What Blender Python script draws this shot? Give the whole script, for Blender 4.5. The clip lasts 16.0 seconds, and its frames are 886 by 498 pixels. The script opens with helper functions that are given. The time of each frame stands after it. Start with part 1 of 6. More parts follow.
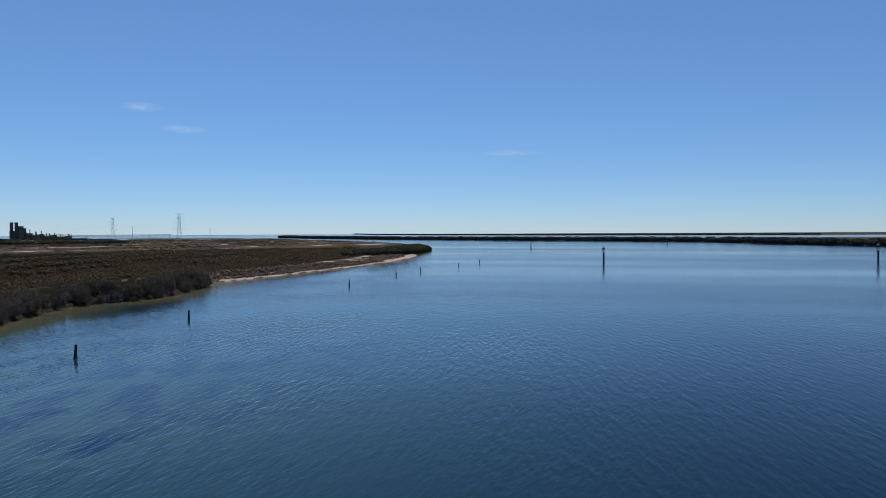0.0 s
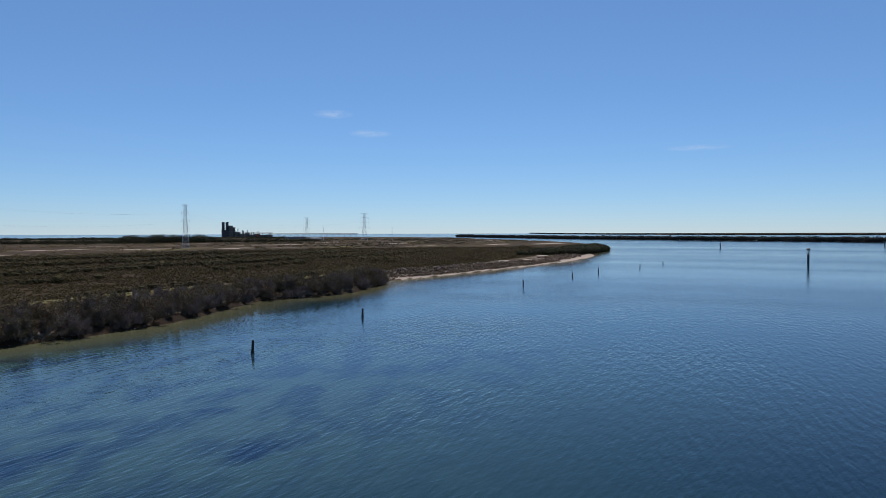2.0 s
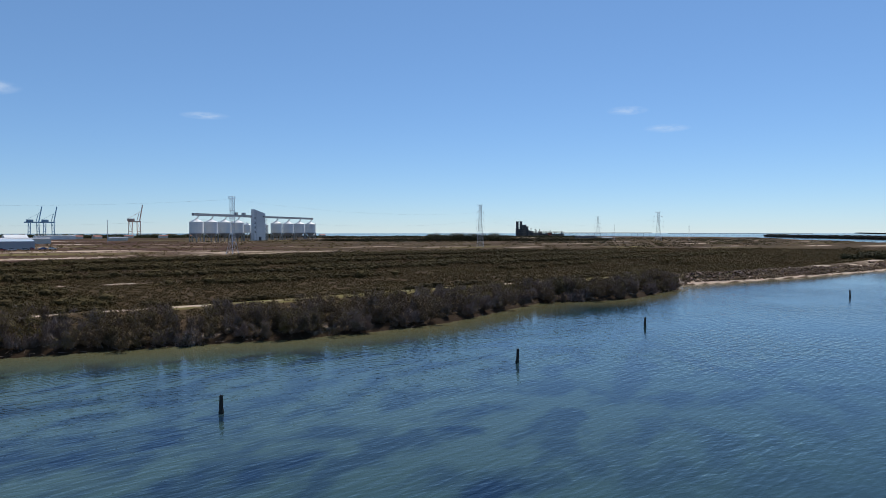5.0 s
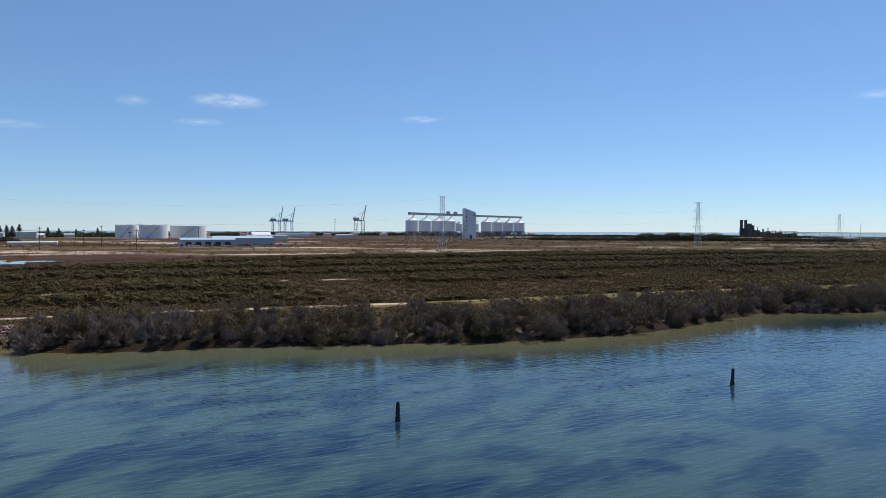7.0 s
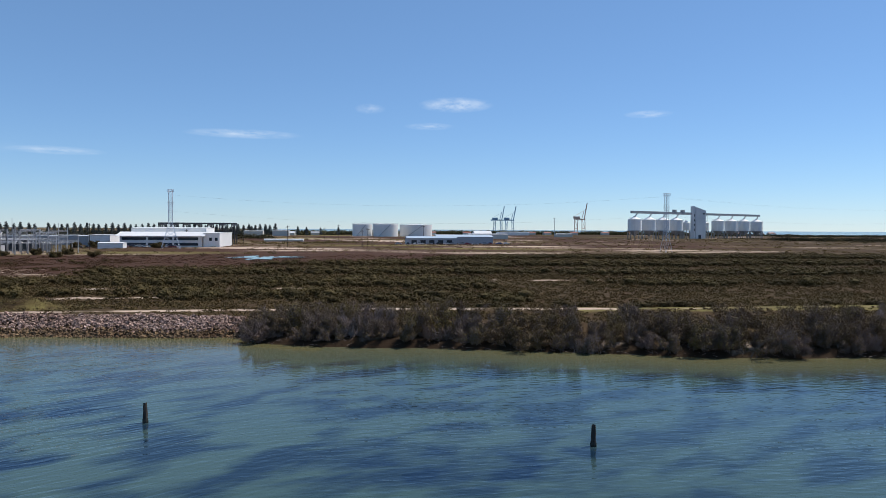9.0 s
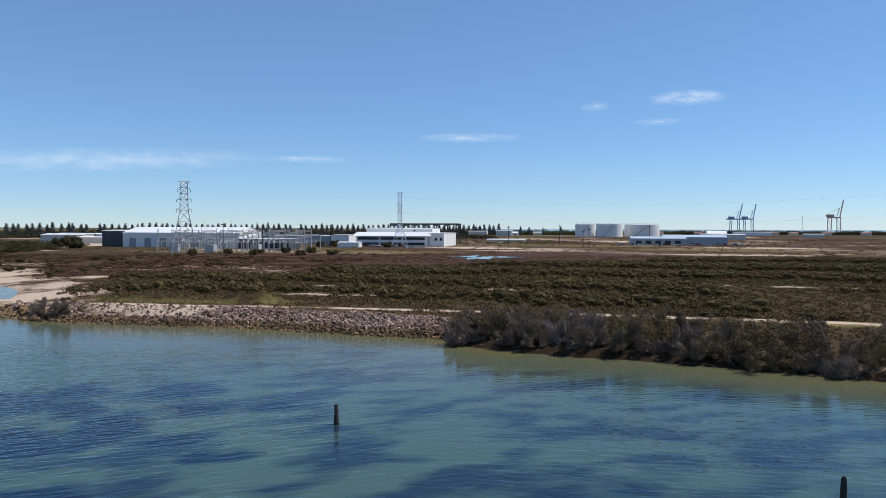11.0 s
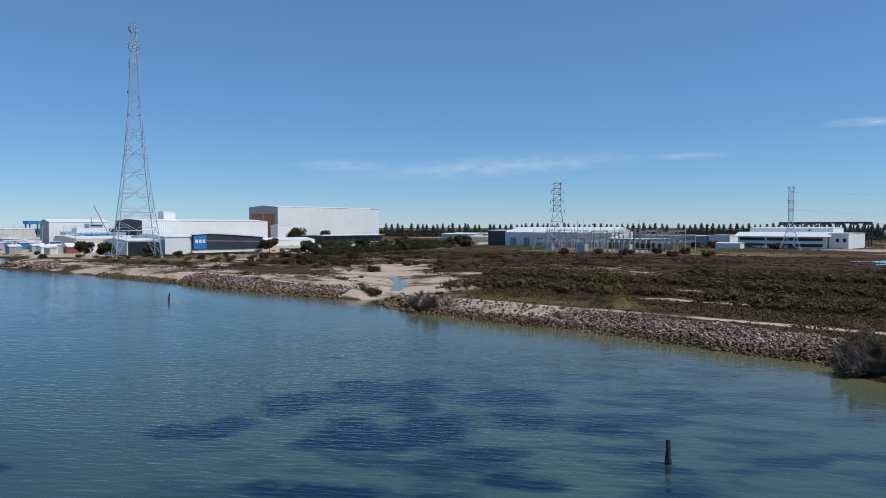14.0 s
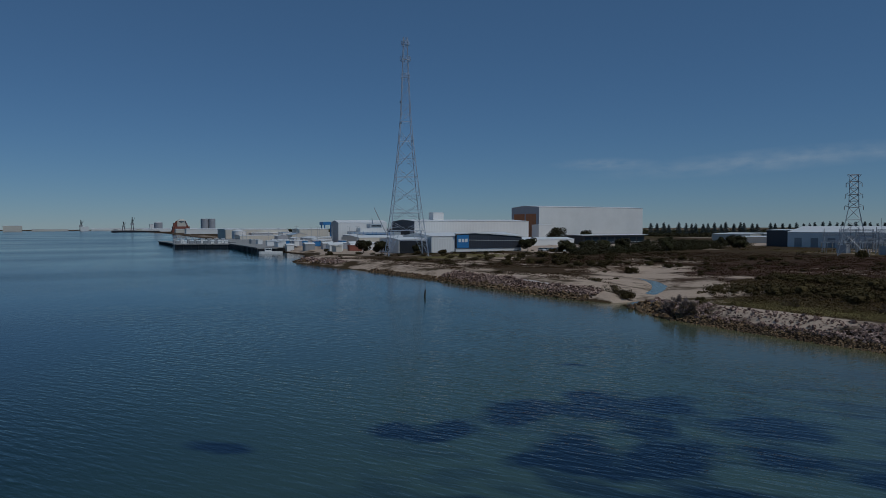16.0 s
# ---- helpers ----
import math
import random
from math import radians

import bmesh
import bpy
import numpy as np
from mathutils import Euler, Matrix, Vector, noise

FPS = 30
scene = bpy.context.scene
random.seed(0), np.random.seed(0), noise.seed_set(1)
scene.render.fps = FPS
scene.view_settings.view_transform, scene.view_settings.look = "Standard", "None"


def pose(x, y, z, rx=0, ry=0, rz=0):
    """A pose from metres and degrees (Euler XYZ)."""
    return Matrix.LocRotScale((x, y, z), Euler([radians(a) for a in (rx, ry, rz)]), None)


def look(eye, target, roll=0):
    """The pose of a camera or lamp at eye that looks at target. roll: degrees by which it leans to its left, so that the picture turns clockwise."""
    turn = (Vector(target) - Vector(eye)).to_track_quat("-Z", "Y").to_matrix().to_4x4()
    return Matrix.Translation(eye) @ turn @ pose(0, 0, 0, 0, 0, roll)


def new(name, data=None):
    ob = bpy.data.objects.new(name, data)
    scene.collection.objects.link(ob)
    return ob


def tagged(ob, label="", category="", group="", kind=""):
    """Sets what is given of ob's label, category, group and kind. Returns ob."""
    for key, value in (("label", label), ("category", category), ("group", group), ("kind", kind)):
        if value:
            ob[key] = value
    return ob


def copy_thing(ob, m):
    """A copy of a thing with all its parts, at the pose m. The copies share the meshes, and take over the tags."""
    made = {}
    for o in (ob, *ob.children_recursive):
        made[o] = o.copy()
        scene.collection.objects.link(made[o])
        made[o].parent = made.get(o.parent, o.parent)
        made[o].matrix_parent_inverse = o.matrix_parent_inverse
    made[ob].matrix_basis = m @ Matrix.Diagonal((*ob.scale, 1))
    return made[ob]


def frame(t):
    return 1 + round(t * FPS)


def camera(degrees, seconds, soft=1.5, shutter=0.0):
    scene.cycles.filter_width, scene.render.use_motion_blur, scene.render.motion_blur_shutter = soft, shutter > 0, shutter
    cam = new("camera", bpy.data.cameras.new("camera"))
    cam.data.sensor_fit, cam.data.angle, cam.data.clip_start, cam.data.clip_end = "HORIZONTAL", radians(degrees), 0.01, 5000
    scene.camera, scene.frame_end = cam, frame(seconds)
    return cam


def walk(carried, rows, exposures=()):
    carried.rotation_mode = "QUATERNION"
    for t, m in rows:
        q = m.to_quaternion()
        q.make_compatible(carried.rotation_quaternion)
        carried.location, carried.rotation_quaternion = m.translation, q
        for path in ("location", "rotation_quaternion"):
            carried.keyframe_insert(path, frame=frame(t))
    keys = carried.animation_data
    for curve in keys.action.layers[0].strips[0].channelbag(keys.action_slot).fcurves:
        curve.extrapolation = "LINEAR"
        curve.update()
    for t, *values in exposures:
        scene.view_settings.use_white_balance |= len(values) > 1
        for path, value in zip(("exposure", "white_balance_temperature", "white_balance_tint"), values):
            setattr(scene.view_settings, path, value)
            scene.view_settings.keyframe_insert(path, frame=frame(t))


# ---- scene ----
cam = camera(64.42, 16.0, soft=0.4)
# seconds, x, y, z, heading (degrees left of +y), pitch, roll
PATH = [
    (0, -16.28, -6.50, 12.17, -80.03, -1.37, -0.26),
    (0.5, -14.95, -6.18, 12.15, -77.48, -1.38, -0.26),
    (1, -13.61, -5.88, 12.12, -73.54, -1.37, -0.22),
    (1.5, -12.27, -5.57, 12.10, -69.64, -1.37, -0.20),
    (2, -10.94, -5.26, 12.08, -65.75, -1.38, -0.18),
    (2.5, -9.64, -4.93, 12.08, -61.89, -1.39, -0.18),
    (3, -8.38, -4.56, 12.08, -57.99, -1.41, -0.16),
    (3.5, -7.19, -4.15, 12.10, -54.32, -1.41, -0.12),
    (4, -6.05, -3.70, 12.13, -50.40, -1.40, -0.08),
    (6.5, -0.88, -0.76, 12.35, -29.63, -1.52, 0.12),
    (7, -0.00, 0.00, 12.38, -25.29, -1.56, 0.20),
    (7.5, 0.83, 0.82, 12.41, -20.89, -1.59, 0.26),
    (8, 1.59, 1.70, 12.43, -16.43, -1.65, 0.27),
    (8.5, 2.29, 2.64, 12.44, -11.95, -1.68, 0.30),
    (9, 2.92, 3.61, 12.45, -7.44, -1.72, 0.31),
    (11.5, 4.93, 9.05, 12.46, 15.42, -1.81, 0.11),
    (12, 5.08, 10.19, 12.47, 20.39, -1.81, 0.08),
    (12.5, 5.15, 11.33, 12.47, 25.39, -1.81, 0.06),
    (13, 5.13, 12.46, 12.46, 30.42, -1.81, 0.04),
    (13.5, 5.02, 13.57, 12.44, 35.51, -1.82, -0.00),
    (14, 4.83, 14.66, 12.41, 40.74, -1.83, -0.03),
    (14.5, 4.54, 15.72, 12.38, 46.05, -1.83, -0.02),
    (15, 4.16, 16.76, 12.34, 51.31, -1.83, -0.03),
    (15.5, 3.73, 17.76, 12.30, 56.63, -1.83, -0.08),
    (16, 3.28, 18.76, 12.25, 61.95, -1.80, -0.16),
]


def flown(x, y, z, heading, pitch, roll):
    h, p = radians(heading), radians(pitch)
    ahead = Vector((-math.sin(h) * math.cos(p), math.cos(h) * math.cos(p), math.sin(p)))
    return look((x, y, z), Vector((x, y, z)) + ahead * 50, roll)


walk(cam, [(row[0], flown(*row[1:])) for row in PATH],
     [(t, stops, kelvin, tint) for t, stops, kelvin, tint in ((0, -0.40, 5650, 10), (4, -0.18, 5950, 10), (6.5, -0.03, 6100, 10), (9, 0.06, 6100, 10), (12.5, 0.08, 5850, 7), (13.5, -0.08, 5700, 6), (14.0, -0.26, 5600, 5),
                                                              (14.5, -0.56, 5550, 4), (15.0, -0.86, 5500, 4), (15.5, -1.24, 5450, 4), (16.0, -1.60, 5450, 4))])

# ---- daylight ----
SUN_HEADING = radians(-68)    # left of +y: the sun stands over +x
SUN_HEIGHT = radians(56)
sun_from = Vector((-math.sin(SUN_HEADING) * math.cos(SUN_HEIGHT), math.cos(SUN_HEADING) * math.cos(SUN_HEIGHT), math.sin(SUN_HEIGHT)))
world = bpy.data.worlds.new("daylight")
scene.world = world
world.use_nodes = True
sky = world.node_tree.nodes.new("ShaderNodeTexSky")
sky.sky_type = 'NISHITA'
sky.sun_disc = False
sky.sun_elevation = SUN_HEIGHT
sky.sun_rotation = math.atan2(sun_from.x, sun_from.y)
sky.air_density = 1.0
sky.dust_density = 0.0
sky.altitude = 1500
sky.ozone_density = 7.4
background = world.node_tree.nodes["Background"]
background.inputs["Strength"].default_value = 0.106
haze = world.node_tree.nodes.new("ShaderNodeMix")          # thin, even high haze over the whole sky
haze.data_type = 'RGBA'
haze.inputs[0].default_value = 0.22
haze.inputs[7].default_value = (2.9, 4.95, 7.3, 1)
world.node_tree.links.new(sky.outputs[0], haze.inputs[6])
world.node_tree.links.new(haze.outputs[2], background.inputs["Color"])
sun = new("sun", bpy.data.lights.new("sun", 'SUN'))
sun.data.energy = 4.7
sun.data.angle = radians(0.53)
sun.data.color = (1.0, 0.90, 0.78)
sun.matrix_world = look(sun_from * 1000, (0, 0, 0))


# ---- materials ----
def nodes_of(name):
    m = bpy.data.materials.new(name)
    m.use_nodes = True
    t = m.node_tree
    return m, t, t.nodes["Principled BSDF"]


def put(t, kind, **values):
    n = t.nodes.new(kind)
    for key, value in values.items():
        if key == "blend":
            n.blend_type = value
        elif key == "op":
            n.operation = value
        else:
            n.inputs[key].default_value = value
    return n


def mixed(t, fac, a, b, blend='MIX'):
    n = t.nodes.new("ShaderNodeMix")
    n.data_type = 'RGBA'
    n.blend_type = blend
    for value, spot in ((fac, 0), (a, 6), (b, 7)):
        if hasattr(value, "is_output"):
            t.links.new(value, n.inputs[spot])
        else:
            n.inputs[spot].default_value = value if spot == 0 else (*value, 1)
    return n.outputs[2]


def ramp(t, value, low, high, to_low=0.0, to_high=1.0):
    n = t.nodes.new("ShaderNodeMapRange")
    n.inputs["To Min"].default_value, n.inputs["To Max"].default_value = to_low, to_high
    n.inputs["From Min"].default_value, n.inputs["From Max"].default_value = low, high
    t.links.new(value, n.inputs["Value"])
    return n.outputs[0]


def grain(t, scale, detail=4.0, stretch=(1, 1, 1), rough=0.6):
    at = t.nodes.new("ShaderNodeTexCoord")
    m = t.nodes.new("ShaderNodeMapping")
    m.inputs["Scale"].default_value = stretch
    t.links.new(at.outputs["Object"], m.inputs["Vector"])
    n = put(t, "ShaderNodeTexNoise", Scale=scale, Detail=detail, Roughness=rough)
    t.links.new(m.outputs[0], n.inputs["Vector"])
    return n.outputs["Fac"]


def field(t, name):
    n = t.nodes.new("ShaderNodeAttribute")
    n.attribute_name = name
    return n.outputs["Fac"]


def bumped(t, bsdf, height, strength, distance):
    n = put(t, "ShaderNodeBump", Strength=strength, Distance=distance)
    t.links.new(height, n.inputs["Height"])
    t.links.new(n.outputs[0], bsdf.inputs["Normal"])
    return n


def coat(name, colour, rough=0.6, metal=0.0, worn=0.25, scale=0.4, fine=6.0, stains=None, ribs=0.0, bump=0.15):
    """Paint, steel, concrete: a base colour with stains at a large scale and grain at a small one. ribs: spacing of cladding ribs."""
    m, t, b = nodes_of(name)
    dark = tuple(c * (1 - worn) for c in colour)
    c1 = mixed(t, ramp(t, grain(t, scale, 5), 0.35, 0.7), colour, stains or dark)
    c2 = mixed(t, ramp(t, grain(t, fine, 3), 0.3, 0.8), (1, 1, 1), (1 - worn * 0.5,) * 3)
    t.links.new(mixed(t, 1.0, c1, c2, 'MULTIPLY'), b.inputs["Base Color"])
    b.inputs["Roughness"].default_value, b.inputs["Metallic"].default_value = rough, metal
    if ribs:
        at = t.nodes.new("ShaderNodeTexCoord")
        w = put(t, "ShaderNodeTexWave", Scale=0.314 / ribs, Distortion=0.0)
        w.bands_direction = 'DIAGONAL'
        m2 = t.nodes.new("ShaderNodeMapping")
        m2.inputs["Scale"].default_value = (1, 1, 0)
        t.links.new(at.outputs["Object"], m2.inputs["Vector"])
        t.links.new(m2.outputs[0], w.inputs["Vector"])
        bumped(t, b, w.outputs["Fac"], 0.35, 0.06)
    else:
        bumped(t, b, grain(t, fine * 2, 4), bump, 0.02)
    return m


def leafy(name, colours, rough=0.75, patch=0.08):
    """Foliage: each leaf or clump takes its own tint, with broader drifts of colour over the plan."""
    m, t, b = nodes_of(name)
    g = t.nodes.new("ShaderNodeNewGeometry")
    o = t.nodes.new("ShaderNodeObjectInfo")
    c = mixed(t, ramp(t, g.outputs["Random Per Island"], 0.0, 1.0, 0.25, 0.75), colours[0], colours[1])
    c = mixed(t, ramp(t, grain(t, patch, 5), 0.38, 0.66), c, colours[2])
    c = mixed(t, ramp(t, o.outputs["Random"], 0.35, 0.6, 0.0, 0.6), c, mixed(t, g.outputs["Random Per Island"], colours[2], tuple(v * 0.5 for v in colours[2])))
    c = mixed(t, ramp(t, o.outputs["Random"], 0.86, 0.9, 0.0, 0.5), c, tuple(v * 1.3 for v in colours[0]))
    t.links.new(c, b.inputs["Base Color"])
    b.inputs["Roughness"].default_value = rough
    b.inputs["Specular IOR Level"].default_value = 0.05
    # thin leaves let some of the light through
    through_leaf = t.nodes.new("ShaderNodeBsdfTranslucent")
    t.links.new(c, through_leaf.inputs["Color"])
    both = t.nodes.new("ShaderNodeMixShader")
    both.inputs["Fac"].default_value = 0.08
    t.links.new(b.outputs[0], both.inputs[1])
    t.links.new(through_leaf.outputs[0], both.inputs[2])
    t.links.new(both.outputs[0], t.nodes["Material Output"].inputs["Surface"])
    return m


def waves(t, scale, turn, stretch, detail=1.5):
    """Long-crested ripples: noise drawn out along crests that run at turn degrees over the plan."""
    at = t.nodes.new("ShaderNodeTexCoord")
    r = t.nodes.new("ShaderNodeMapping")
    r.inputs["Rotation"].default_value = (0, 0, radians(-turn))
    t.links.new(at.outputs["Object"], r.inputs["Vector"])
    m = t.nodes.new("ShaderNodeMapping")
    m.inputs["Scale"].default_value = (stretch, 1, 1)
    t.links.new(r.outputs[0], m.inputs["Vector"])
    n = put(t, "ShaderNodeTexNoise", Scale=scale, Detail=detail, Roughness=0.45, Distortion=0.25)
    t.links.new(m.outputs[0], n.inputs["Vector"])
    return n.outputs["Fac"]


def sums(t, *terms):
    """The sum of values, each with its weight."""
    total = None
    for value, weight in terms:
        k = put(t, "ShaderNodeMath", op='MULTIPLY_ADD')
        t.links.new(value, k.inputs[0])
        k.inputs[1].default_value = weight
        if total is None:
            k.inputs[2].default_value = 0.0
        else:
            t.links.new(total, k.inputs[2])
        total = k.outputs[0]
    return total


def water_material():
    m, t, b = nodes_of("river_water")
    deep, open_, shallow, silt, weed = (0.0006, 0.0075, 0.016), (0.0022, 0.025, 0.034), (0.054, 0.092, 0.082), (0.122, 0.112, 0.052), (0.003, 0.013, 0.036)
    c = mixed(t, ramp(t, field(t, "near"), 0.0, 1.0), deep, open_)
    c = mixed(t, ramp(t, field(t, "shelf"), 0.0, 1.0), c, shallow)
    drift = waves(t, 0.34, 28, 0.5, 4.0)
    meadow = put(t, "ShaderNodeMath", op='MULTIPLY')
    t.links.new(ramp(t, drift, 0.45, 0.61), meadow.inputs[0])
    t.links.new(field(t, "meadow"), meadow.inputs[1])
    bed = put(t, "ShaderNodeMath", op='MAXIMUM')
    t.links.new(meadow.outputs[0], bed.inputs[0])
    edge = sums(t, (field(t, "weed"), 1.0), (waves(t, 0.42, 30, 0.75, 4.0), 0.8))
    t.links.new(ramp(t, edge, 0.66, 0.98), bed.inputs[1])
    soft = put(t, "ShaderNodeMath", op='MULTIPLY')
    soft.inputs[1].default_value = 0.94
    t.links.new(bed.outputs[0], soft.inputs[0])
    c = mixed(t, soft.outputs[0], c, weed)
    c = mixed(t, ramp(t, field(t, "silt"), 0.0, 1.0), c, silt)
    t.links.new(c, b.inputs["Base Color"])
    b.inputs["IOR"].default_value = 1.333
    b.inputs["Specular IOR Level"].default_value = 0.36
    # crossing trains of long-crested ripples with a finer chop, over a slower swell
    west = sums(t, (waves(t, 2.0, 34, 0.27), 1.0), (waves(t, 3.4, 22, 0.32), 0.4))
    east = sums(t, (waves(t, 1.9, 6, 0.25), 1.0), (waves(t, 3.2, -14, 0.32), 0.45))
    bent = t.nodes.new("ShaderNodeMix")          # the crests swing round along the reach
    t.links.new(field(t, "bend"), bent.inputs[0])
    t.links.new(west, bent.inputs[2])
    t.links.new(east, bent.inputs[3])
    high = sums(t, (bent.outputs[0], 1.0), (grain(t, 7.0, 2, (0.6, 1.0, 1.0), 0.5), 0.10), (grain(t, 0.16, 3, (0.5, 1.0, 1.0), 0.5), 0.5))
    lanes = ramp(t, grain(t, 0.012, 4, (1.0, 0.25, 1.0), 0.55), 0.36, 0.64)
    gusts = ramp(t, grain(t, 0.055, 3, (0.55, 1.0, 1.0), 0.5), 0.34, 0.62, 0.35, 1.0)
    wave = bumped(t, b, high, 1.0, 0.14)
    calm = put(t, "ShaderNodeMath", op='MULTIPLY')
    t.links.new(ramp(t, lanes, 0.0, 1.0, 0.45, 1.0), calm.inputs[0])
    t.links.new(gusts, calm.inputs[1])
    rough_by = put(t, "ShaderNodeMath", op='MULTIPLY')
    t.links.new(calm.outputs[0], rough_by.inputs[0])
    t.links.new(field(t, "chop"), rough_by.inputs[1])
    t.links.new(rough_by.outputs[0], wave.inputs["Strength"])
    t.links.new(sums(t, (lanes, 0.08), (ramp(t, field(t, "near"), 0.0, 1.0, 0.09, 0.05), 1.0)), b.inputs["Roughness"])
    return m


def ground_material():
    m, t, b = nodes_of("marsh_ground")
    soil, pale, red, grass, mud = (0.080, 0.057, 0.029), (0.55, 0.43, 0.33), (0.078, 0.043, 0.029), (0.190, 0.160, 0.060), (0.036, 0.024, 0.015)
    n1, n2, n3 = grain(t, 0.05, 6), grain(t, 0.6, 6), grain(t, 4.0, 5)
    c = mixed(t, ramp(t, n1, 0.35, 0.65), soil, (0.072, 0.046, 0.025))
    c = mixed(t, ramp(t, field(t, "red"), 0.0, 1.0), c, red)

    def over(c, name, colour, n):
        k = put(t, "ShaderNodeMath", op='MULTIPLY_ADD')
        t.links.new(n, k.inputs[0])
        k.inputs[1].default_value = 0.9
        t.links.new(field(t, name), k.inputs[2])
        return mixed(t, ramp(t, k.outputs[0], 0.75, 1.05), c, colour)

    c = over(c, "grass", grass, n2)
    c = over(c, "pale", pale, n2)
    # mud tone: damp banks, and shade painted into the gaps under the riprap
    c = mixed(t, ramp(t, field(t, "wet_and_gap_shade"), 0.0, 1.0), c, mud)
    c = mixed(t, ramp(t, n3, 0.25, 0.85), c, mixed(t, 1.0, c, (0.55, 0.52, 0.5), 'MULTIPLY'))
    t.links.new(c, b.inputs["Base Color"])
    b.inputs["Roughness"].default_value = 0.95
    b.inputs["Specular IOR Level"].default_value = 0.05
    bumped(t, b, n3, 0.6, 0.12)
    return m


WATER = water_material()
GROUND = ground_material()
WHITE = coat("white_cladding", (0.78, 0.77, 0.745), 0.5, 0, 0.08, 0.08, 1.0, ribs=0.6)
WHITE_ROOF = coat("white_roof_sheet", (0.76, 0.76, 0.745), 0.45, 0, 0.08, 0.06, 1.0, ribs=0.8)
CREAM = coat("cream_cladding", (0.62, 0.58, 0.50), 0.55, 0, 0.1, 0.1, 1.0, ribs=0.6)
GREY = coat("grey_cladding", (0.33, 0.34, 0.35), 0.5, 0, 0.15, 0.1, 1.0, ribs=0.6)
MID_GREY = coat("mid_grey_cladding", (0.38, 0.39, 0.42), 0.5, 0, 0.12, 0.1, 1.0, ribs=0.6)
PALE_BLUE = coat("pale_blue_roof_sheet", (0.42, 0.50, 0.58), 0.5, 0, 0.1, 0.1, 1.0, ribs=0.8)
DARK = coat("dark_cladding", (0.045, 0.05, 0.065), 0.5, 0, 0.2, 0.1, 1.0, ribs=0.6)
BLUE = coat("blue_panel", (0.05, 0.20, 0.46), 0.5, 0, 0.1, 0.2, 1.0)
RUST_DOOR = coat("brown_door_panel", (0.48, 0.19, 0.07), 0.6, 0, 0.15, 0.2, 1.0)
CONCRETE = coat("weathered_concrete", (0.34, 0.33, 0.31), 0.85, 0, 0.3, 0.15, 2.0)
CONCRETE_PALE = coat("pale_broken_concrete", (0.52, 0.46, 0.41), 0.9, 0, 0.3, 0.4, 3.0)
STEEL = coat("galvanised_steel", (0.46, 0.47, 0.49), 0.55, 0.2, 0.2, 0.3, 3.0)
TOWER_PAINT = coat("painted_tower_steel", (0.50, 0.56, 0.66), 0.55, 0.1, 0.15, 0.15, 3.0, stains=(0.40, 0.43, 0.50))
BLACK_STEEL = coat("dark_structural_steel", (0.035, 0.038, 0.045), 0.5, 0.3, 0.2, 0.3, 3.0)
GLASS = coat("dark_window_glass", (0.03, 0.045, 0.06), 0.08, 0, 0.1, 0.2, 1.0, bump=0.0)
TIMBER = coat("weathered_pile_timber", (0.045, 0.036, 0.030), 0.9, 0, 0.45, 1.2, 8.0, bump=0.8)
TIDE = coat("wet_weedy_timber", (0.018, 0.020, 0.014), 0.6, 0, 0.4, 2.0, 8.0, bump=0.8)
BOLE = coat("grey_bark", (0.16, 0.135, 0.115), 0.9, 0, 0.4, 1.5, 8.0, bump=0.8)
DEAD = coat("bleached_driftwood", (0.25, 0.19, 0.16), 0.9, 0, 0.35, 1.5, 8.0, bump=0.6)
def stone(name, light, dark):
    """Broken stone: each piece has its own tone, with stains and a rough face."""
    m, t, b = nodes_of(name)
    g, o = t.nodes.new("ShaderNodeNewGeometry"), t.nodes.new("ShaderNodeObjectInfo")
    k = put(t, "ShaderNodeMath", op='ADD')
    t.links.new(g.outputs["Random Per Island"], k.inputs[0])
    t.links.new(o.outputs["Random"], k.inputs[1])
    k2 = put(t, "ShaderNodeMath", op='FRACT')
    t.links.new(k.outputs[0], k2.inputs[0])
    k3 = put(t, "ShaderNodeMath", op='POWER')
    t.links.new(k2.outputs[0], k3.inputs[0])
    k3.inputs[1].default_value = 1.8
    c = mixed(t, k3.outputs[0], dark, light)
    c = mixed(t, ramp(t, grain(t, 0.12, 4), 0.4, 0.65), c, mixed(t, 1.0, c, (0.62, 0.55, 0.50), 'MULTIPLY'))
    c = mixed(t, ramp(t, grain(t, 5.0, 5), 0.35, 0.75), c, mixed(t, 1.0, c, (0.6, 0.55, 0.5), 'MULTIPLY'))
    t.links.new(c, b.inputs["Base Color"])
    b.inputs["Roughness"].default_value = 0.92
    bumped(t, b, grain(t, 7.0, 5), 0.9, 0.04)
    return m


ROCK = stone("riprap_stone", (0.66, 0.49, 0.41), (0.13, 0.078, 0.062))
ROCK_LOW = stone("weedy_tidal_stone", (0.34, 0.225, 0.11), (0.09, 0.057, 0.03))
# crane blue, lightened so that the colour holds the distance haze
GANTRY_BLUE = coat("hazed_crane_blue", (0.30, 0.46, 0.60), 0.5, 0.1, 0.15, 0.1, 2.0)
GANTRY_ORANGE = coat("crane_orange_paint", (0.66, 0.45, 0.36), 0.5, 0.1, 0.15, 0.1, 2.0)
BRICK_RED = coat("rust_red_plant", (0.26, 0.09, 0.06), 0.7, 0, 0.3, 0.1, 1.0)
OCHRE = coat("ochre_tank", (0.55, 0.40, 0.20), 0.6, 0, 0.15, 0.1, 1.0)
LEAF = leafy("mangrove_leaves", ((0.150, 0.118, 0.044), (0.070, 0.055, 0.023), (0.124, 0.084, 0.053)), patch=0.3)
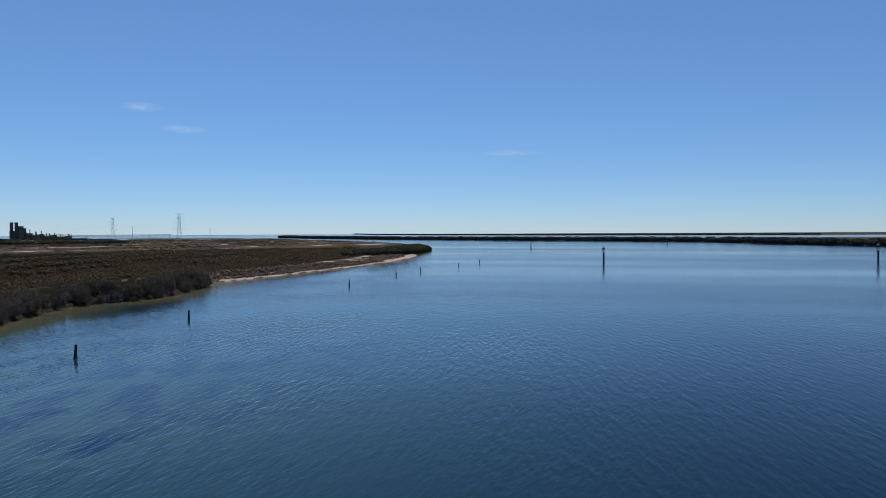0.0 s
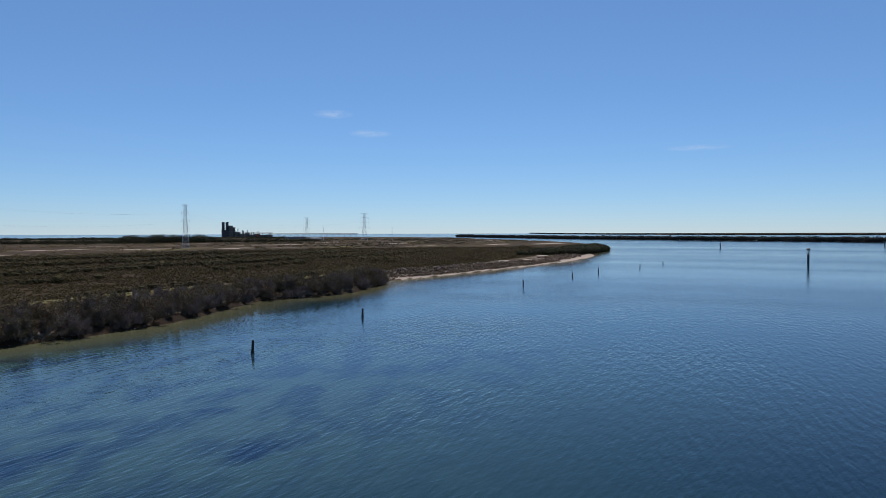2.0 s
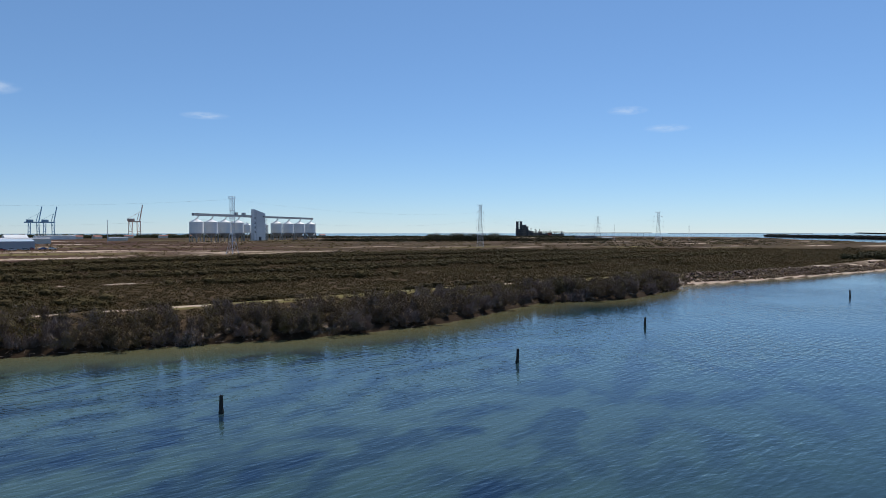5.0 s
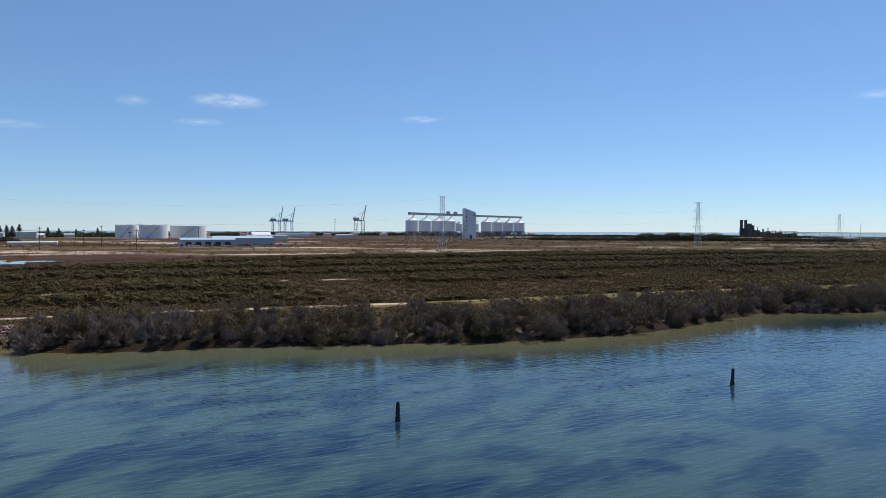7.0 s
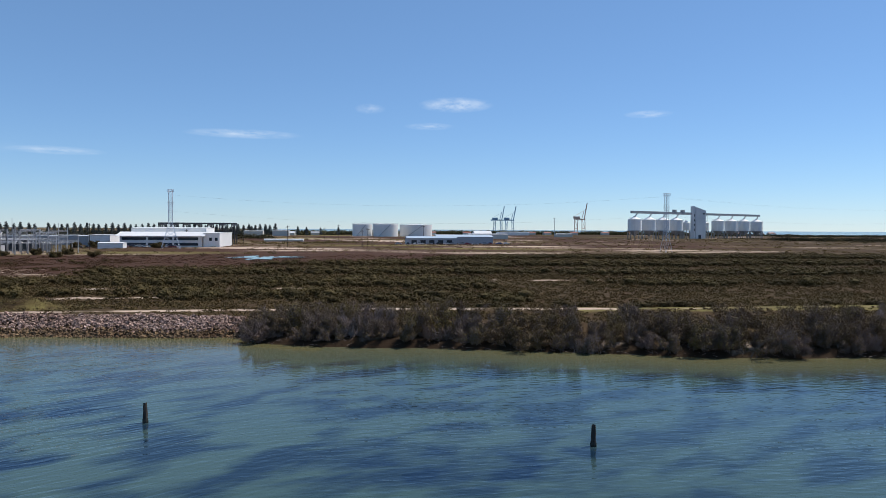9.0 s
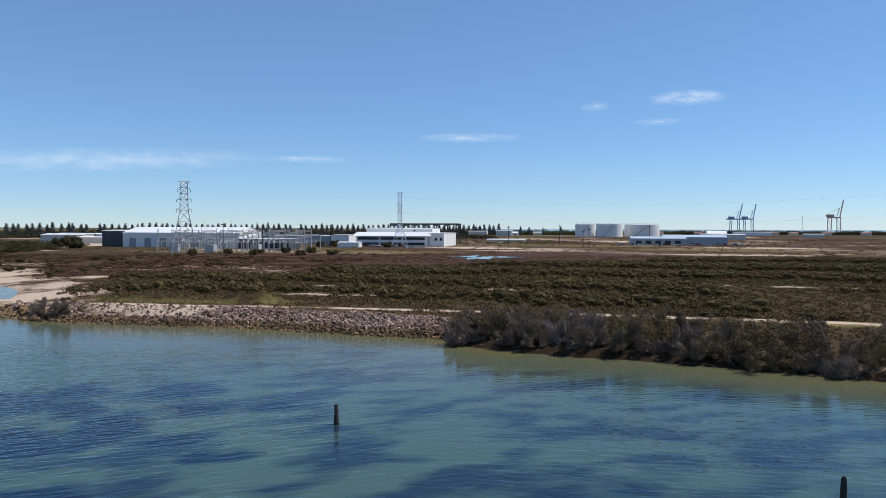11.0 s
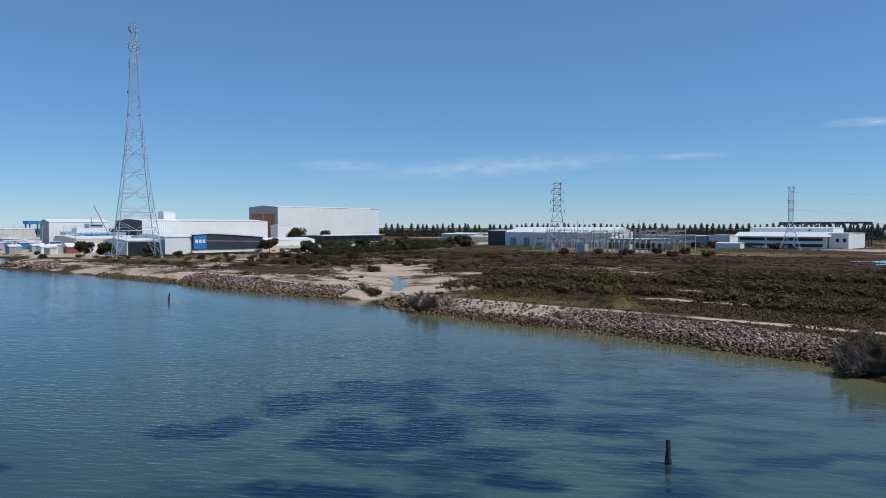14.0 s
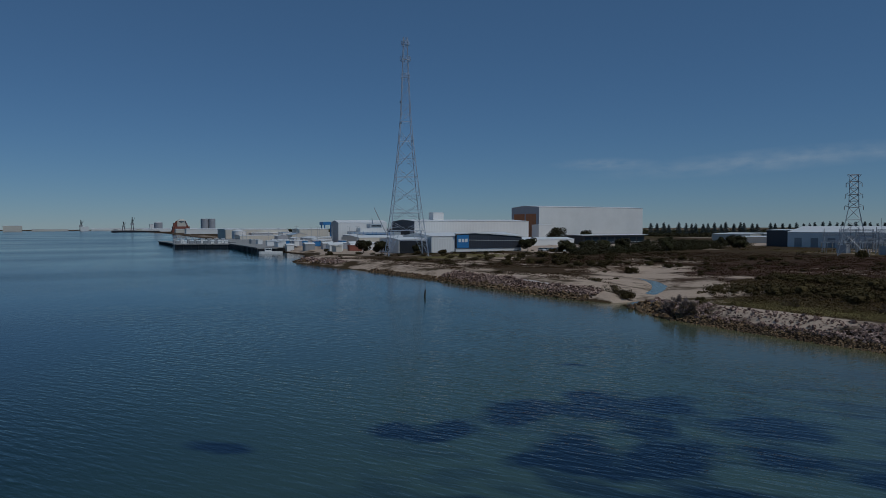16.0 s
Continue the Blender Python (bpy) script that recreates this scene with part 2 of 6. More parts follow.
TWIG = leafy("bare_twigs", ((0.27, 0.215, 0.195), (0.115, 0.088, 0.080), (0.19, 0.148, 0.135)))
SCRUB = leafy("saltmarsh_shrubs", ((0.150, 0.122, 0.046), (0.090, 0.074, 0.030), (0.126, 0.085, 0.040)), patch=0.035)
DARK_SCRUB = leafy("dark_marsh_bushes", ((0.094, 0.073, 0.029), (0.040, 0.032, 0.013), (0.074, 0.055, 0.025)), patch=0.12)
STRAW = leafy("dry_grass", ((0.23, 0.185, 0.080), (0.12, 0.098, 0.042), (0.17, 0.128, 0.060)), patch=0.2)
SAMPHIRE = leafy("red_samphire", ((0.098, 0.050, 0.032), (0.056, 0.030, 0.020), (0.086, 0.054, 0.028)), patch=0.03)
# far pines: distance haze is mixed into these paler, bluish leaf colours
PINE = leafy("hazed_conifer", ((0.105, 0.128, 0.125), (0.074, 0.092, 0.092), (0.094, 0.112, 0.110)))
WOOD = leafy("dark_tree_crowns", ((0.068, 0.066, 0.028), (0.030, 0.030, 0.014), (0.056, 0.048, 0.026)))
FAR_WOOD = leafy("far_mangroves", ((0.040, 0.042, 0.034), (0.020, 0.022, 0.020), (0.035, 0.032, 0.028)), patch=0.01)
WIRE = coat("conductor_wire", (0.42, 0.44, 0.46), 0.5, 0.5, 0.1, 1.0, 3.0)


# ---- ways of building ----
def mesh_ob(name, bm, material, smooth=False):
    me = bpy.data.meshes.new(name)
    bm.normal_update()
    bm.to_mesh(me)
    bm.free()
    if smooth:
        me.polygons.foreach_set("use_smooth", [True] * len(me.polygons))
    me.materials.append(material)
    return new(name, me)


def part(name, bm, material, parent, label="", smooth=False):
    ob = mesh_ob(name, bm, material, smooth)
    ob.parent = parent
    return tagged(ob, label)


def thing(name, label, category, m, group=""):
    ob = new(name)
    ob.matrix_basis = m
    ob.empty_display_size = 0.5
    return tagged(ob, label, category, group)


def box(bm, low, high):
    """An upright box between two corners."""
    x0, y0, z0 = low
    x1, y1, z1 = high
    v = [bm.verts.new(p) for p in ((x0, y0, z0), (x1, y0, z0), (x1, y1, z0), (x0, y1, z0), (x0, y0, z1), (x1, y0, z1), (x1, y1, z1), (x0, y1, z1))]
    for f in ((3, 2, 1, 0), (4, 5, 6, 7), (0, 1, 5, 4), (1, 2, 6, 5), (2, 3, 7, 6), (3, 0, 4, 7)):
        bm.faces.new([v[i] for i in f])
    return bm


def rod(bm, a, b, r0, r1=None, n=4):
    """A tapered bar from a to b."""
    a, b = Vector(a), Vector(b)
    r1 = r0 if r1 is None else r1
    way = (b - a).normalized()
    side = way.orthogonal().normalized()
    other = way.cross(side)
    rings = []
    for p, r in ((a, r0), (b, r1)):
        rings.append([bm.verts.new(p + (side * math.cos(k * math.tau / n + 0.785) + other * math.sin(k * math.tau / n + 0.785)) * r) for k in range(n)])
    for k in range(n):
        bm.faces.new((rings[0][k], rings[0][(k + 1) % n], rings[1][(k + 1) % n], rings[1][k]))
    bm.faces.new(rings[0][::-1])
    bm.faces.new(rings[1])
    return bm


def lathe(bm, profile, n=24, centre=(0, 0)):
    """A turned shape from (radius, height) pairs."""
    rings = []
    for r, z in profile:
        rings.append([bm.verts.new((centre[0] + r * math.cos(k * math.tau / n), centre[1] + r * math.sin(k * math.tau / n), z)) for k in range(n)] if r > 0.001 else [bm.verts.new((*centre, z))])
    for a, b in zip(rings, rings[1:]):
        for k in range(n):
            quad = [a[k % len(a)], a[(k + 1) % len(a)], b[(k + 1) % len(b)], b[k % len(b)]]
            quad = list(dict.fromkeys(quad))
            if len(quad) > 2:
                bm.faces.new(quad)
    for ring, turned in ((rings[0], True), (rings[-1], False)):
        if len(ring) > 2:
            bm.faces.new(ring[::-1] if turned else ring)
    return bm


def pipe(bm, points, r, n=4):
    """A bent bar through points."""
    last = None
    points = [Vector(p) for p in points]
    for k, p in enumerate(points):
        way = (points[min(k + 1, len(points) - 1)] - points[max(k - 1, 0)]).normalized()
        side = way.cross(Vector((0.31, 0.95, 0.05))).normalized()
        other = way.cross(side)
        ring = [bm.verts.new(p + (side * math.cos(j * math.tau / n + 0.785) + other * math.sin(j * math.tau / n + 0.785)) * r) for j in range(n)]
        if last:
            for j in range(n):
                bm.faces.new((last[j], last[(j + 1) % n], ring[(j + 1) % n], ring[j]))
        else:
            bm.faces.new(ring[::-1])
        last = ring
    bm.faces.new(last)
    return bm


def slab(bm, outline, z0, z1):
    """An upright prism over a plan outline."""
    low = [bm.verts.new((x, y, z0)) for x, y in outline]
    top = [bm.verts.new((x, y, z1)) for x, y in outline]
    n = len(outline)
    for k in range(n):
        bm.faces.new((low[k], low[(k + 1) % n], top[(k + 1) % n], top[k]))
    bm.faces.new(low[::-1])
    bm.faces.new(top)
    bmesh.ops.recalc_face_normals(bm, faces=bm.faces)
    return bm


def triangles(name, verts, material, sides=3):
    """One mesh of loose triangles or quads from an array of corners."""
    me = bpy.data.meshes.new(name)
    count = len(verts) // sides
    me.vertices.add(len(verts))
    me.vertices.foreach_set("co", verts.astype(np.float32).ravel())
    me.loops.add(len(verts))
    me.loops.foreach_set("vertex_index", np.arange(len(verts), dtype=np.int32))
    me.polygons.add(count)
    me.polygons.foreach_set("loop_start", np.arange(0, len(verts), sides, dtype=np.int32))
    me.update(calc_edges=True)
    me.materials.append(material)
    return me


def leaves(rng, centres, spread, size, count, flat=0.7):
    """Leaf triangles scattered in soft lumps round the centres: arrays of centres, their spreads and leaf sizes."""
    n = len(centres)
    way = rng.normal(size=(n, count, 3))
    way /= np.linalg.norm(way, axis=2, keepdims=True)
    far = rng.uniform(0.5, 1.0, (n, count, 1)) ** 0.6
    at = centres[:, None] + way * far * spread[:, None, :] if spread.ndim == 2 else centres[:, None] + way * far * spread[:, None, None] * np.array((1, 1, flat))
    # leaves face outwards and up, roughly, so that a lump has a lit top and a shaded flank
    face = way + np.array((0, 0, 0.35)) + rng.normal(size=(n, count, 3)) * 0.42
    face /= np.linalg.norm(face, axis=2, keepdims=True)
    side = np.cross(face, rng.normal(size=(n, count, 3)))
    side /= np.linalg.norm(side, axis=2, keepdims=True) + 1e-9
    other = np.cross(face, side)
    r = (size[:, None] * rng.uniform(0.6, 1.2, (n, count)))[..., None]
    tri = [(side * math.cos(a) + other * math.sin(a)) * r * rng.uniform(0.7, 1.25, (n, count, 1)) for a in (0.0, 2.1, 4.2)]
    out = np.stack([at + c for c in tri], 2)
    return out.reshape(-1, 3)


# ---- plan ----
SHORE = [(-4900, -420), (-3600, -380), (-2950, 190), (-1700, 205), (-1000, 165), (-600, 140), (-420, 132), (-345, 112), (-300, 111), (-265, 101), (-249, 91), (-235, 87),
         (-180, 92), (-141, 93.5), (-112, 93), (-88, 94), (-79, 95.5), (-63, 88.5), (-54, 88), (-40, 88), (-30, 87.5), (-21, 86), (-10, 85), (-6.5, 80), (0, 77.5),
         (11, 76), (22, 72.5), (30, 70.5), (37, 67.8), (46, 66.5), (54, 66), (68, 69), (80, 72.5), (89, 75.5), (99, 70), (110, 69), (121, 71.5), (131, 73)]
SHORE += [(142, 79), (165, 74.5), (200, 70.5), (252, 66), (300, 65), (330, 68), (378, 76), (440, 84), (468, 92), (560, 115), (626, 135), (768, 206), (888, 287)]
INLAND = [(1043, 400), (1300, 560), (1500, 760), (1500, 1000), (1250, 1250), (900, 1450), (500, 1600), (300, 1780), (-300, 1950), (-600, 4960), (-4960, 4960)]
ISLAND = [(-4960, -1000), (-400, -420), (350, -350), (614, -266), (822, -194), (952, -41), (1098, 195), (1160, 268), (1560, 624), (1743, 690), (1790, 640), (1400, 300),
          (1280, 60), (1180, -200), (1250, -700), (1500, -4960), (-4960, -4960)]
FAR_SHORE = [(2300, -4960), (2100, -700), (2350, 0), (2800, 500), (3600, 1000), (4960, 1500), (4960, -4960)]
CREEK = [(-81, 92), (-79.5, 97), (-79.5, 101), (-83, 105), (-90, 110), (-93, 114), (-99, 122), (-109, 131), (-119, 137), (-127, 140), (-134, 150)]
TRACK = [(-60, 93), (-49, 93), (-39, 94), (-26, 94.5), (-7, 94.5), (15, 94), (42, 91.5), (70, 92), (97, 91), (121, 90), (138, 87), (148, 83.5), (166, 80), (204, 77), (252, 77), (300, 82)]


def rounded(line):
    """The line with its corners cut twice."""
    for k in range(2):
        line = [line[0]] + [(a[0] + (b[0] - a[0]) * u, a[1] + (b[1] - a[1]) * u) for a, b in zip(line, line[1:]) for u in (0.25, 0.75)] + [line[-1]]
    return line


CREEK = rounded(CREEK)


def off_line(x, y, line, closed=False):
    """Distance from points to a polyline."""
    best = np.full(x.shape, 1e9)
    for (ax, ay), (bx, by) in zip(line, line[1:] + (line[:1] if closed else [])):
        dx, dy = bx - ax, by - ay
        k = np.clip(((x - ax) * dx + (y - ay) * dy) / (dx * dx + dy * dy + 1e-12), 0, 1)
        best = np.minimum(best, np.hypot(x - ax - k * dx, y - ay - k * dy))
    return best


def inside(x, y, line):
    odd = np.zeros(x.shape, bool)
    for (ax, ay), (bx, by) in zip(line, line[1:] + line[:1]):
        if ay != by:
            odd ^= ((ay > y) != (by > y)) & (x < (bx - ax) * (y - ay) / (by - ay) + ax)
    return odd


def wobble(x, y, size, seed=0.0):
    """A cheap smooth field between about -1 and 1 over the plan."""
    s = np.zeros(x.shape)
    for k, (a, b) in enumerate(((1.0, 0.3), (-0.4, 1.1), (0.7, -0.8), (1.7, 1.3), (-2.1, 1.2))):
        s += np.sin((a * x + b * y) / size * 2.2 + seed + 1.7 * k) / (1 + 0.25 * k)
    return s / 2.2


def land(x, y):
    """Metres inland from the nearest bank; below zero over water."""
    best = np.full(x.shape, -1e9)
    for line in (SHORE + INLAND, ISLAND, FAR_SHORE):
        d = off_line(x, y, line, True)
        best = np.maximum(best, np.where(inside(x, y, line), d, -d))
    return best


def height(x, y, d=None):
    d = land(x, y) if d is None else d
    d = d + wobble(x, y, 9.0) * 0.35 + wobble(x, y, 2.6, 2.0) * 0.12
    rocky = ((x > -66) & (x < -8)) | ((x > -142) & (x < -84))
    rise = np.where(rocky, 4.6, 7.0)
    z = np.where(d < 0, np.maximum(d * 0.22, -1.6), np.minimum(d / rise, 1.0) ** 0.85 * 1.75)
    bank = (x > -8) & (x < 143) & (d > 0)
    z = np.where(bank, 0.7 * np.clip(d / 0.8, 0, 1) + 1.05 * np.clip((d - 0.8) / 7, 0, 1), z)
    z = np.where(d > 12, 1.75 - 0.4 * np.clip((d - 12) / 12, 0, 1), z)
    z = z + np.where(d > 2, 0.10 * wobble(x, y, 14.0, 1.0) + 0.05 * wobble(x, y, 4.0, 3.0), 0)
    t = off_line(x, y, TRACK)
    raised = np.maximum(z, 1.95 - np.clip(t - 1.8, 0, 5) * 0.25)
    z = np.where(t < 5, z + np.clip((d - 2.2) / 2.6, 0, 1) * (raised - z), z)
    c = off_line(x, y, CREEK)
    flats = (x < -66) & (x > -140) & (d > 4)
    z = np.where(flats, np.minimum(z, 0.35 + np.clip(c - 4, 0, 30) * 0.06), z)
    z = np.where((c < 3.5) & (y > 90), np.minimum(z, np.interp(y, (92, 96, 101, 104.5, 108, 112, 128, 137, 142), (-0.5, -0.45, -0.4, 0.12, 0.15, -0.3, -0.38, -0.2, 0.2)) + c * np.where(y < 105, 0.13, 0.26) + 0.06 * wobble(x, y, 2.4, 1.0)), z)
    m = np.hypot((x + 39) / 5.0, (y - 100) / 3.0)
    z = z + np.where(m < 1, 1.5 * (1 - m * m), 0)
    return z


def steps(spans, limit=4960, growth=1.13):
    out = []
    for a, b, s in spans:
        out += list(np.arange(a, b, s))
    out.append(spans[-1][1])
    s = spans[-1][2]
    while out[-1] < limit:
        s *= growth
        out.append(min(out[-1] + s, limit))
    s, low = spans[0][2], []
    v = out[0]
    while v > -limit:
        s *= growth
        v = max(v - s, -limit)
        low.append(v)
    return np.array(low[::-1] + out)


def sheet(name, xs, ys, z, material, fields):
    nx, ny = len(xs), len(ys)
    gx, gy = np.meshgrid(xs, ys)
    co = np.stack([gx, gy, z], -1).reshape(-1, 3)
    i = (np.arange(ny - 1)[:, None] * nx + np.arange(nx - 1)).ravel()
    quads = np.stack([i, i + 1, i + nx + 1, i + nx], 1)
    me = bpy.data.meshes.new(name)
    me.vertices.add(len(co))
    me.vertices.foreach_set("co", co.astype(np.float32).ravel())
    me.loops.add(quads.size)
    me.loops.foreach_set("vertex_index", quads.astype(np.int32).ravel())
    me.polygons.add(len(quads))
    me.polygons.foreach_set("loop_start", np.arange(0, quads.size, 4, dtype=np.int32))
    me.update(calc_edges=True)
    me.polygons.foreach_set("use_smooth", [True] * len(quads))
    for key, value in fields.items():
        me.attributes.new(key, 'FLOAT', 'POINT').data.foreach_set("value", value.astype(np.float32).ravel())
    me.materials.append(material)
    return new(name, me)


XS = steps([(-270, -150, 3), (-150, 150, 1.5), (150, 480, 4)])
YS = steps([(58, 142, 1.0), (142, 190, 2), (190, 300, 5)])
GX, GY = np.meshgrid(XS, YS)
INTO = land(GX, GY)
GZ = height(GX, GY, INTO)


def smooth01(v, a, b):
    k = np.clip((v - a) / (b - a), 0, 1)
    return k * k * (3 - 2 * k)


def dry_line(x):
    """Where the marsh ends and the dry waste ground begins."""
    return np.interp(x, (-250, -100, 0, 100, 180, 300, 400, 430, 450, 520, 900), (262, 275, 286, 293, 304, 288, 240, 198, 165, 140, 90))


track_off = off_line(GX, GY, TRACK)
creek_off = off_line(GX, GY, CREEK)
red_line = 150 + np.clip(GX + 70, -30, 260) * 0.85         # where the shrubs give way to samphire flats
RED = smooth01(GY + 12 * wobble(GX, GY, 60.0), red_line, red_line + 25) * smooth01(GX, 330, 200) * smooth01(GX, -160, -120)
TAN = smooth01(GY - dry_line(GX) + 10 * wobble(GX, GY, 80.0, 2.0), 0, 25)
pale = 1.1 * smooth01(track_off, 1.5, 0.7) * (GX < 240) * (0.75 + 0.25 * wobble(GX, GY, 18.0)) * (0.62 + 0.38 * smooth01(GX, 60, 25)) * (0.84 + 0.3 * wobble(GX, GY, 6.0, 11.0)) * np.where(GX > 20, 0.85 + 0.35 * wobble(GX, GY, 13.0, 17.0), 1.0)
pale = np.maximum(pale, (0.54 + 0.3 * wobble(GX * 0.7, GY, 7.0, 3.0)) * smooth01(creek_off, 24, 7) * (INTO > 1) * (GX < -62))
pale = np.maximum(pale, (0.24 + 0.34 * wobble(GX * 0.35, GY, 9.0, 8.0) + 0.24 * wobble(GX * 0.4, GY, 3.4, 5.0)) * (GX < -62) * (INTO > 1) * smooth01(GY, 250, 170))
pale = np.maximum(pale, (0.5 + 0.3 * wobble(GX * 0.5, GY, 4.0, 6.0)) * ((GX < -84) & (GX > -235) & (INTO > 0) & (INTO < 22)) * smooth01(INTO, 0.2, 1.0))
pale = np.maximum(pale, TAN * (0.20 - 0.14 * smooth01(GX, 120, 260) + 0.42 * wobble(GX * 0.22, GY, 14.0, 4.0) + 0.25 * wobble(GX * 0.5, GY, 31.0, 1.0)))
pale = np.maximum(pale, 0.95 * smooth01(np.hypot((GX + 50) / 11, (GY - 91.5) / 3.6), 1.1, 0.6))
pale = np.maximum(pale, 0.85 * ((GX > 140) & (GX < 345) & (INTO > 0.05) & (INTO < np.where(GX > 220, 3.6, 3))))
pale = np.maximum(pale, (0.38 + 0.4 * wobble(GX, GY, 7.0, 7.0)) * (GX > 215) * (GX < 320) * (INTO > 3) * (INTO < 16))
for cx, cy, rx, ry in ((-39, 132, 9, 2.2), (-62, 152, 14, 2.5), (-36, 117, 14, 2.0), (-5, 133, 10, 2.0), (46, 149, 11, 2.4), (92, 167, 12, 2.0), (36, 150, 4, 1.5), (190, 312, 60, 4), (120, 330, 70, 4)):
    pale = np.maximum(pale, 0.55 * smooth01(np.hypot((GX - cx) / rx, (GY - cy) / ry) + 0.5 * wobble(GX, GY, 4.0), 1.0, 0.55))
pale = np.maximum(pale, 1.0 * ((GX < -90) & (GX > -138) & (INTO > 4.6) & (INTO < 7.5)))
pale = np.maximum(pale, 0.9 * ((GX < -258) & (GX > -760) & (INTO > 6) & (GY < 440 + 0.3 * (GX + 258))))
pale = np.maximum(pale, 0.85 * ((GX < -230) & (GX > -262) & (GY > 196) & (GY < 300)))
LEDGE = smooth01(wobble(GX, GY, 4.0, 5.0), 0.3, 0.6) * ((INTO > 0.6) & (INTO < 3.4) & (GX > -4) & (GX < 143))
pale = np.maximum(pale, 0.56 * LEDGE)
grass = (0.62 + 0.3 * wobble(GX, GY, 5.0, 4.0)) * smooth01(np.hypot((GX + 50) / 20, (GY - 100) / 7), 1.1, 0.5)
grass = np.maximum(grass, (0.66 + 0.3 * wobble(GX, GY, 8.0, 12.0)) * smooth01(track_off, 3.6, 1.4) * (GX > 30) * (GX < 170))
grass = np.maximum(grass, 0.8 * smooth01(np.hypot((GX + 222) / 26, (GY - 150) / 26), 1.1, 0.6) * (0.7 + 0.4 * wobble(GX, GY, 12.0, 2.0)))
grass = np.maximum(grass, TAN * (0.30 - 0.15 * smooth01(GX, 120, 260) + 0.3 * wobble(GX * 0.3, GY, 26.0, 9.0)))
# the mask's last term darkens ground under the riprap as painted gap shade
tagged(sheet("ground", XS, YS, GZ, GROUND, {"red": RED, "pale": pale, "grass": grass, "wet_and_gap_shade": smooth01(INTO + 0.8 * wobble(GX, GY, 5.0, 2.0), 4.5, 1.0) * ((GX > -8) & (GX < 143)) * (1 - LEDGE) + smooth01(INTO, 1.4, 0.2) * (GX < -240) + ((GX > -63) & (GX < -8) & (INTO < np.where(GX < -42, 2.0, 4.0)) & (INTO > -1))}),
       "tidal marsh ground of brown soil, pale sand and low samphire", "ground", kind="structure")

XS = steps([(-140, -60, 2.5), (-60, 40, 0.9), (40, 60, 1.5), (60, 200, 3.5)])
YS = steps([(15, 62, 0.9), (62, 96, 1.5)])
GX, GY = np.meshgrid(XS, YS)
out = -land(GX, GY)
weed = np.zeros(GX.shape)
for cx, cy, rx, ry, turn in ((-35.3, 36.0, 2.2, 2.2, 40), (-33.4, 38.2, 2.2, 2.6, 40), (-34.6, 45.2, 3.3, 4.6, 50), (-33.6, 50.2, 3.3, 5.0, 50), (-32.6, 54.8, 3.6, 3.8, 50), (-26.4, 42.4, 3.4, 4.4, 45), (-23.6, 46.8, 3.2, 4.0, 45), (-28.6, 49.6, 2.4, 3.4, 45),
                             (-24.3, 55.9, 3.2, 4.0, 50), (-20.5, 51.5, 3.0, 3.2, 40), (-16.0, 53.4, 3.2, 2.6, 35), (-16.2, 64.0, 3.4, 2.6, 30), (-22.4, 34.7, 2.6, 1.5, 35), (-18.4, 36.5, 2.6, 1.8, 35), (-18.6, 44.5, 2.6, 1.7, 35), (-14.5, 42.6, 2.6, 1.6, 30), (-37.1, 25.7, 2.3, 1.3, 50),
                             (-46.0, 58.0, 1.6, 0.7, 50), (-52.0, 66.0, 2.2, 0.7, 50), (-43.0, 66.5, 1.4, 0.6, 40),
                             (11, 39, 8, 4, 12), (4, 42, 7, 3.2, 10), (13, 30, 5.5, 3.2, 0), (24, 29, 4, 1.8, -10), (21, 20, 4, 2.3, 0), (30, 31, 4.5, 2.0, -15), (15, 48, 5, 2.0, 5)):
    c, n = math.cos(radians(turn)), math.sin(radians(turn))
    u, v = (GX - cx) * c + (GY - cy) * n, (GY - cy) * c - (GX - cx) * n
    weed = np.maximum(weed, (0.66 if cx < 0 else 0.50) * smooth01(np.hypot(u / rx, v / ry) + 0.22 * wobble(GX, GY, 5.0, 3.0) + 0.18 * wobble(GX, GY, 2.2, 1.0), 1.55, 0.35))
tagged(sheet("water", XS, YS, 0 * GX, WATER, {
    "silt": 0.9 * smooth01(out, 13, 0) * smooth01(GX, -26, 24) + 0.6 * smooth01(out, 4, 0) * (GX <= 0) + 0.42 * smooth01(out, 30, 4) * smooth01(GX, 14, -14) * smooth01(GX, -190, -60),
    "shelf": smooth01(out + 6 * wobble(GX, GY, 30.0), 92, 30) * smooth01(GX, 115, 18) * smooth01(GX - 0.5 * GY, -230, -90) * (1 - 0.16 * smooth01(GX, -12, 14)),
    "near": smooth01(out + 5 * wobble(GX, GY, 40.0), 92, 55) * smooth01(GX, 170, 40),
    "bend": smooth01(GX, -16, 12),
    "chop": (0.42 + 0.3 * smooth01(GX, 0, 60) + (0.58 - 0.3 * smooth01(GX, 0, 60)) * smooth01(out, 6, 30)) * (0.45 + 0.55 * smooth01(GX - 0.4 * GY, -105, -48)) * (0.45 + 0.55 * smooth01(out + 5 * wobble(GX, GY, 40.0), 92, 55) * smooth01(GX, 170, 40)),
    "meadow": smooth01(out, 70, 40) * smooth01(out, 3, 10) * smooth01(GX, 110, 50) * smooth01(GX, -45, -15) * (0.88 - 0.16 * smooth01(GX, -5, 20)),
    "weed": weed}), "calm blue-green tidal river water with small ripples", "water", kind="structure")


def ground_z(x, y):
    return float(height(np.array([float(x)]), np.array([float(y)]))[0])


